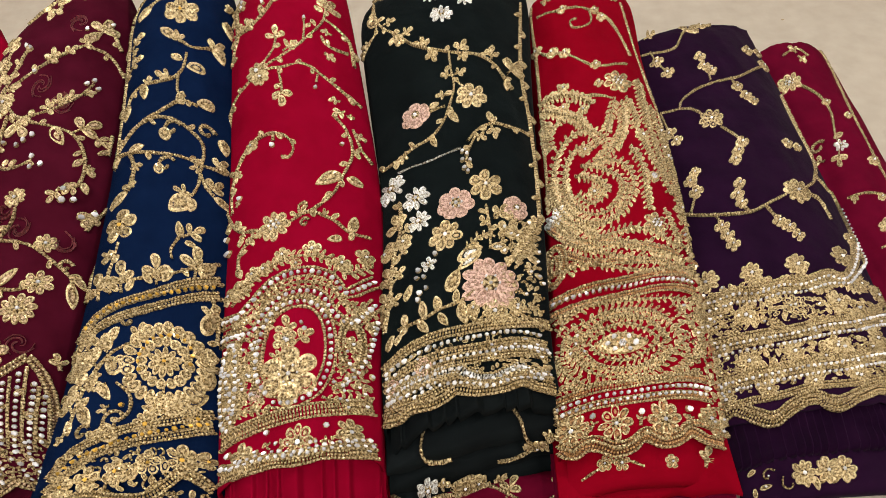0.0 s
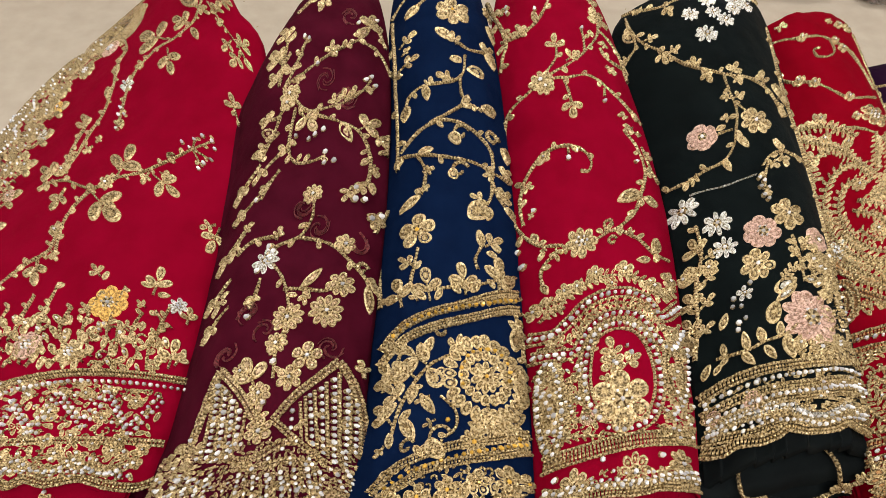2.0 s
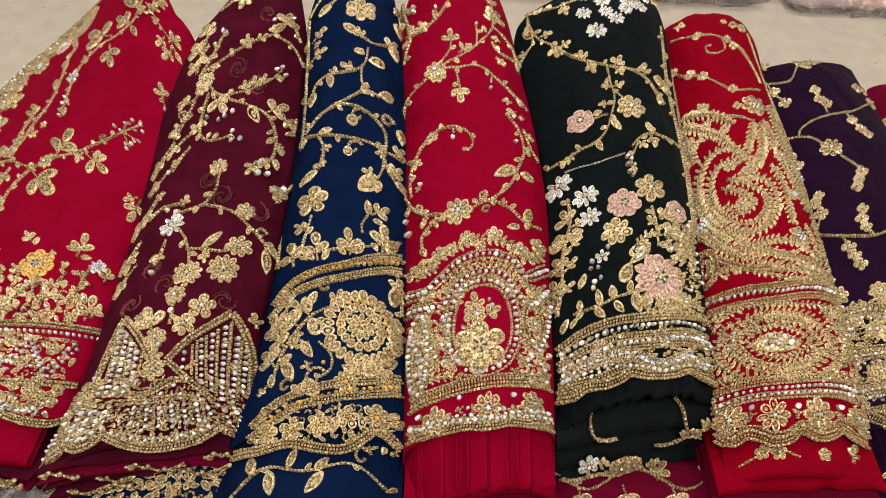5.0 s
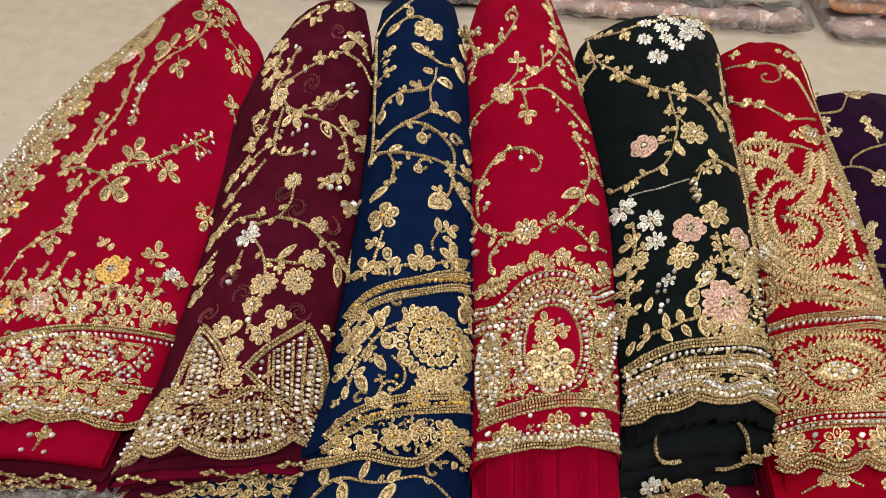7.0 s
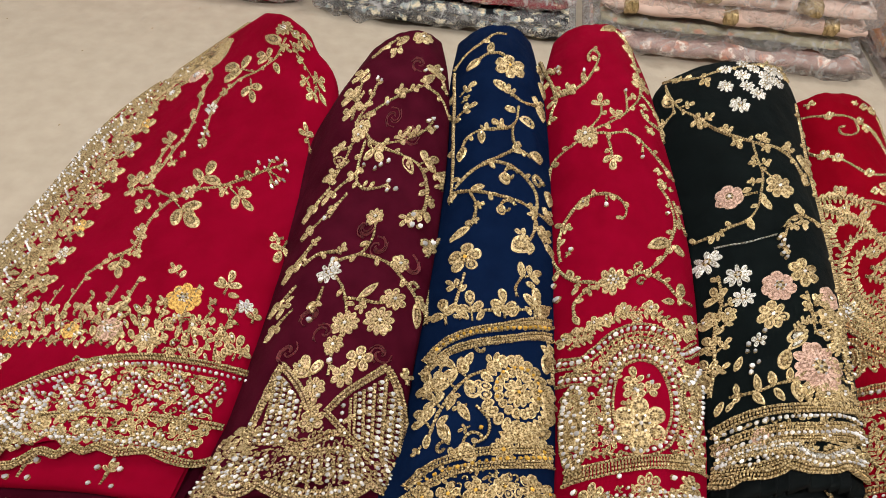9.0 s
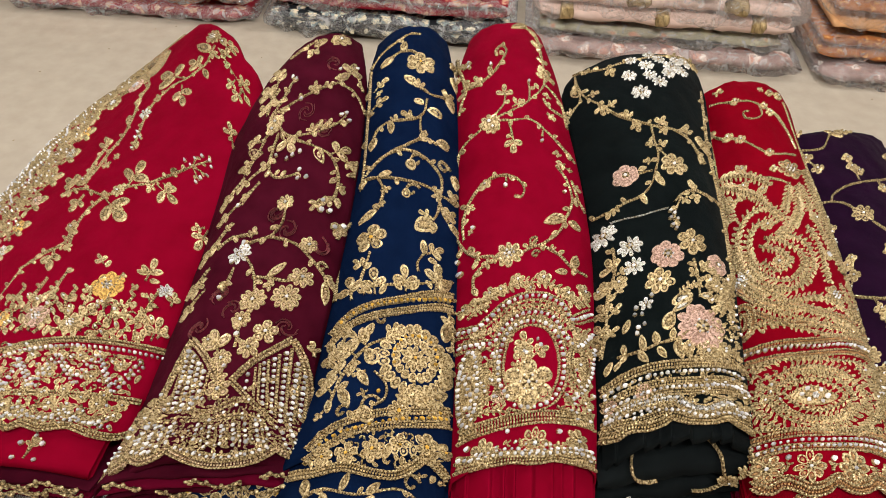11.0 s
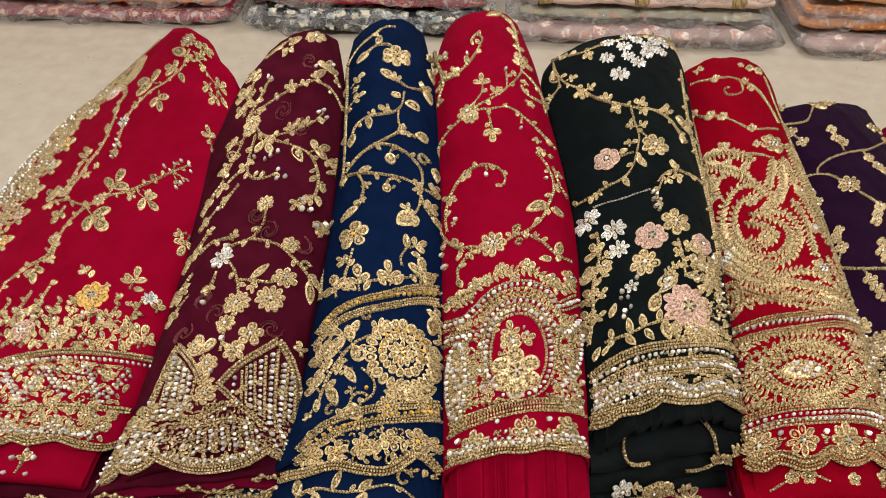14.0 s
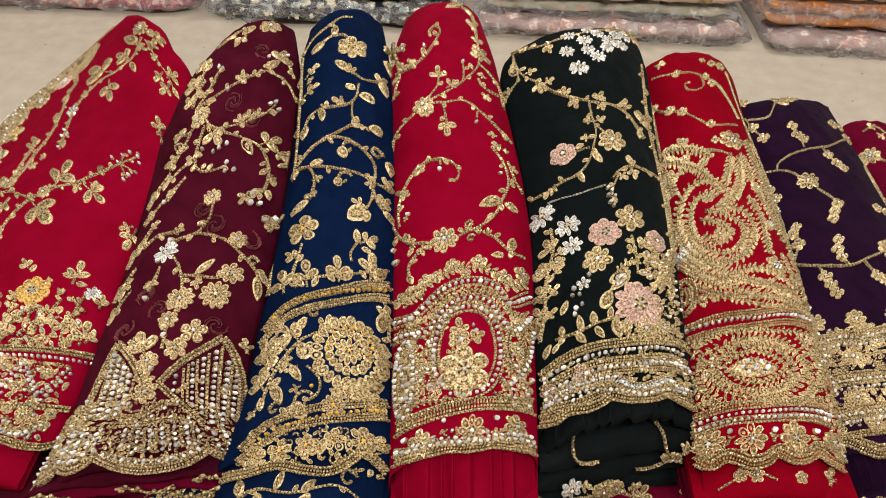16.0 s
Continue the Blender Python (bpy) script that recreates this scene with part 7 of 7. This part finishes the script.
def printed(name, ground, flower, second, scale=44.0):
    """Cloth with an all-over pattern of blossoms."""
    m, nt, bs = mat(name)
    tc = node(nt, "ShaderNodeTexCoord")
    vo = node(nt, "ShaderNodeTexVoronoi", Scale=scale)
    no = node(nt, "ShaderNodeTexNoise", Scale=scale * 2.2, Detail=3.0)
    ra, rb = node(nt, "ShaderNodeValToRGB"), node(nt, "ShaderNodeValToRGB")
    ra.color_ramp.elements[0].position, ra.color_ramp.elements[1].position = 0.38, 0.46
    ra.color_ramp.elements[0].color, ra.color_ramp.elements[1].color = (1, 1, 1, 1), (0, 0, 0, 1)
    rb.color_ramp.elements[0].position, rb.color_ramp.elements[1].position = 0.45, 0.55
    rb.color_ramp.elements[0].color, rb.color_ramp.elements[1].color = (*flower, 1), (*second, 1)
    mx = node(nt, "ShaderNodeMix")
    mx.data_type = "RGBA"
    mx.inputs["A"].default_value = (*ground, 1)
    warp = node(nt, "ShaderNodeVectorMath")
    warp.operation = "ADD"
    sc = node(nt, "ShaderNodeVectorMath")
    sc.operation = "SCALE"
    sc.inputs["Scale"].default_value = 0.02
    nt.links.new(tc.outputs["Object"], no.inputs["Vector"])
    nt.links.new(no.outputs["Color"], sc.inputs[0])
    nt.links.new(tc.outputs["Object"], warp.inputs[0])
    nt.links.new(sc.outputs[0], warp.inputs[1])
    nt.links.new(warp.outputs[0], vo.inputs["Vector"])
    nt.links.new(vo.outputs["Distance"], ra.inputs[0])
    nt.links.new(no.outputs["Fac"], rb.inputs[0])
    nt.links.new(ra.outputs[0], mx.inputs[0])
    for socket in mx.inputs:
        if socket.name == "B" and socket.type == "RGBA":
            nt.links.new(rb.outputs[0], socket)
        if socket.name == "A" and socket.type == "RGBA":
            socket.default_value = (*ground, 1)
    for socket in mx.outputs:
        if socket.type == "RGBA":
            nt.links.new(socket, bs.inputs["Base Color"])
    bumped(nt, bs, tc, 60.0, 0.4, 0.004)
    bs.inputs["Roughness"].default_value = 0.75
    bs.inputs["Specular IOR Level"].default_value = 0.15
    return m


FILM = film("clear_wrapping")
CORAL = printed("coral_print", (0.522, 0.080, 0.043), (0.797, 0.522, 0.319), (0.435, 0.102, 0.072))
DEEP_NAVY = printed("dark_navy_print", (0.009, 0.012, 0.029), (0.493, 0.334, 0.145), (0.072, 0.058, 0.087), 30.0)
ORANGE = cloth("orange_silk", (0.667, 0.189, 0.036), (0.841, 0.304, 0.080), 0.1)
BERRY = printed("berry_print", (0.217, 0.010, 0.020), (0.609, 0.377, 0.246), (0.377, 0.058, 0.065))
OLIVE = cloth("olive_green_silk", (0.420, 0.377, 0.072), (0.580, 0.522, 0.145), 0.1)
BLACK_PRINT = printed("black_floral_print", (0.012, 0.014, 0.017), (0.797, 0.696, 0.493), (0.232, 0.290, 0.290), 50.0)
DUSTY = cloth("dusty_pink_silk", (0.60, 0.42, 0.35), (0.78, 0.59, 0.50), 0.1)
SAGE = printed("sage_print", (0.377, 0.334, 0.217), (0.609, 0.290, 0.174), (0.522, 0.478, 0.319), 24.0)
MAUVE = printed("mauve_print", (0.362, 0.232, 0.203), (0.841, 0.725, 0.638), (0.580, 0.290, 0.217), 34.0)
RUST = printed("rust_print", (0.435, 0.160, 0.051), (0.667, 0.348, 0.116), (0.319, 0.102, 0.043), 70.0)
TAN = cloth("tan_silk", (0.580, 0.290, 0.123), (0.783, 0.450, 0.217), 0.1)


def pillow_box(x0, x1, y0, y1, z0, z1, seed, puff=0.35, n=44, ruck=0.006):
    """A soft, slack-sided block with rounded ends and a wavy skin."""
    verts, faces, k = [], [], 12
    h, zc = (z1 - z0) / 2, (z0 + z1) / 2
    for i in range(n + 1):
        f = i / n
        x = x0 + (x1 - x0) * f
        e = min(1.0, 0.45 + 7 * min(f, 1 - f))
        for j in range(k):
            a = 2 * math.pi * j / k
            c, d = math.cos(a), math.sin(a)
            sy, sz = math.copysign(abs(c) ** puff, c), math.copysign(abs(d) ** 0.6, d)
            y = (y0 + y1) / 2 + (y1 - y0) / 2 * sy * (0.94 + 0.06 * e)
            z = zc + h * sz * e
            w = ruck * noise.noise(Vector((x * 16 + seed, j * 0.9, seed * 1.7))) + ruck * 0.6 * noise.noise(Vector((x * 45, j * 1.7, seed)))
            verts.append((x, y + w * (1 if c < 0 else 0), max(z + w * 0.6, z0 * 0.98)))
    for i in range(n):
        for j in range(k):
            a, b = i * k + j, i * k + (j + 1) % k
            faces.append((a, b, b + k, a + k))
    faces += [tuple(range(k))[::-1], tuple(n * k + j for j in range(k))]
    return verts, faces


def packed_garment(x0, x1, y, z, tall, layers, label, seed):
    """A folded garment in clear wrapping: its folds one above the other, and the film round them."""
    thing = new("packed_garment")
    thing.location = ((x0 + x1) / 2, y + 0.15, z)
    tagged(thing, label, "packed garment", "wrapped garments stacked behind")
    n = len(layers)
    for i, m in enumerate(layers):
        a, b = z + 0.002 + (tall - 0.004) * i / n, z + 0.002 + (tall - 0.004) * (i + 1) / n
        inset = 0.012 + 0.004 * ((i * 3 + seed) % 3)
        v, f = pillow_box(x0 + inset, x1 - inset, y + inset * 0.7, y + 0.30, a, b, seed + i)
        mesh_part("folded_cloth", v, f, [m], thing)
    v, f = pillow_box(x0, x1, y, y + 0.32, z + 0.0005, z + tall, seed + 50, 0.3, 110, 0.013)
    mesh_part("plastic_wrapping", v, f, [FILM], thing, "crinkled clear plastic wrapping").visible_shadow = False
    return thing


STACKS = (
    (-1.02, -0.575, 1.065, 0.028, (BERRY,), "berry red printed garment in clear plastic at the stack's foot"),
    (-1.00, -0.58, 1.07, 0.038, (ORANGE,), "orange silk garment in clear plastic wrapping"),
    (-1.04, -0.60, 1.08, 0.026, (DEEP_NAVY,), "dark navy printed garment in clear plastic wrapping"),
    (-1.04, -0.60, 1.075, 0.075, (CORAL, CORAL), "coral floral garment in clear plastic wrapping"),
    (-0.555, -0.135, 1.055, 0.042, (BLACK_PRINT, BLACK_PRINT), "black floral garment in clear plastic wrapping"),
    (-0.56, -0.14, 1.065, 0.034, (BERRY, BERRY), "berry red floral garment in clear plastic wrapping"),
    (-0.57, -0.17, 1.07, 0.08, (OLIVE, OLIVE), "olive green silk garment in clear plastic wrapping"),
    (-0.12, 0.325, 1.045, 0.032, (MAUVE,), "mauve floral garment in crinkled clear plastic"),
    (-0.11, 0.30, 1.06, 0.024, (SAGE,), "sage printed garment in clear plastic wrapping"),
    (-0.115, 0.31, 1.055, 0.09, (DUSTY, DUSTY, DUSTY), "dusty pink garment with gold bands, in clear plastic"),
    (0.345, 0.78, 1.03, 0.03, (MAUVE,), "mauve floral garment in crinkled clear plastic"),
    (0.335, 0.78, 1.05, 0.045, (RUST, RUST), "rust printed garment in clear plastic wrapping"),
    (0.34, 0.78, 1.05, 0.085, (TAN, RUST, TAN), "tan and rust garment in clear plastic wrapping"),
)
top = {}
for i, (x0, x1, y, tall, layers, label) in enumerate(STACKS):
    column = round((x0 + x1) * 1.1)
    z = top.get(column, 0.0)
    thing = packed_garment(x0, x1, y, z, tall, layers, label, i * 3)
    top[column] = z + tall
    if DUSTY in layers:
        cloths = [ob for ob in thing.children if ob.name.startswith("folded_cloth")]
        for k in range(7):
            x, row = x0 + 0.045 + 0.050 * k, (k * 2) % 3
            v, f = pillow_box(x, x + 0.022 + 0.008 * (k % 3), y + 0.004, y + 0.05, z + 0.006 + 0.028 * row, z + 0.030 + 0.028 * row, 70 + k, 0.3, 10)
            band = mesh_part("gold_band", v, f, [GOLD_FILL], thing, "gold embroidered band", stitch=[0.25 + 0.75 * ((j * 7) % 5) / 4 for j in range(len(v))])
            band.parent = cloths[row]

# brown wrapped pack under the crimson garment
pack = new("plastic_pack")
pack.location = (-0.52, 0.25, 0)
tagged(pack, "dark brown plastic-wrapped pack lying on the sheet", "pack")
v, f = pillow_box(-0.80, -0.40, 0.178, 0.42, 0.001, 0.034, 91, 0.25, 30, 0.002)
BROWN = cloth("brown_cloth", (0.030, 0.016, 0.012), (0.05, 0.028, 0.02))
mesh_part("folded_cloth", v, f, [BROWN], pack)
v, f = pillow_box(-0.81, -0.39, 0.172, 0.43, 0.0005, 0.038, 92, 0.25, 40, 0.003)
mesh_part("plastic_wrapping", v, f, [FILM], pack, "glossy clear plastic wrapping").visible_shadow = False
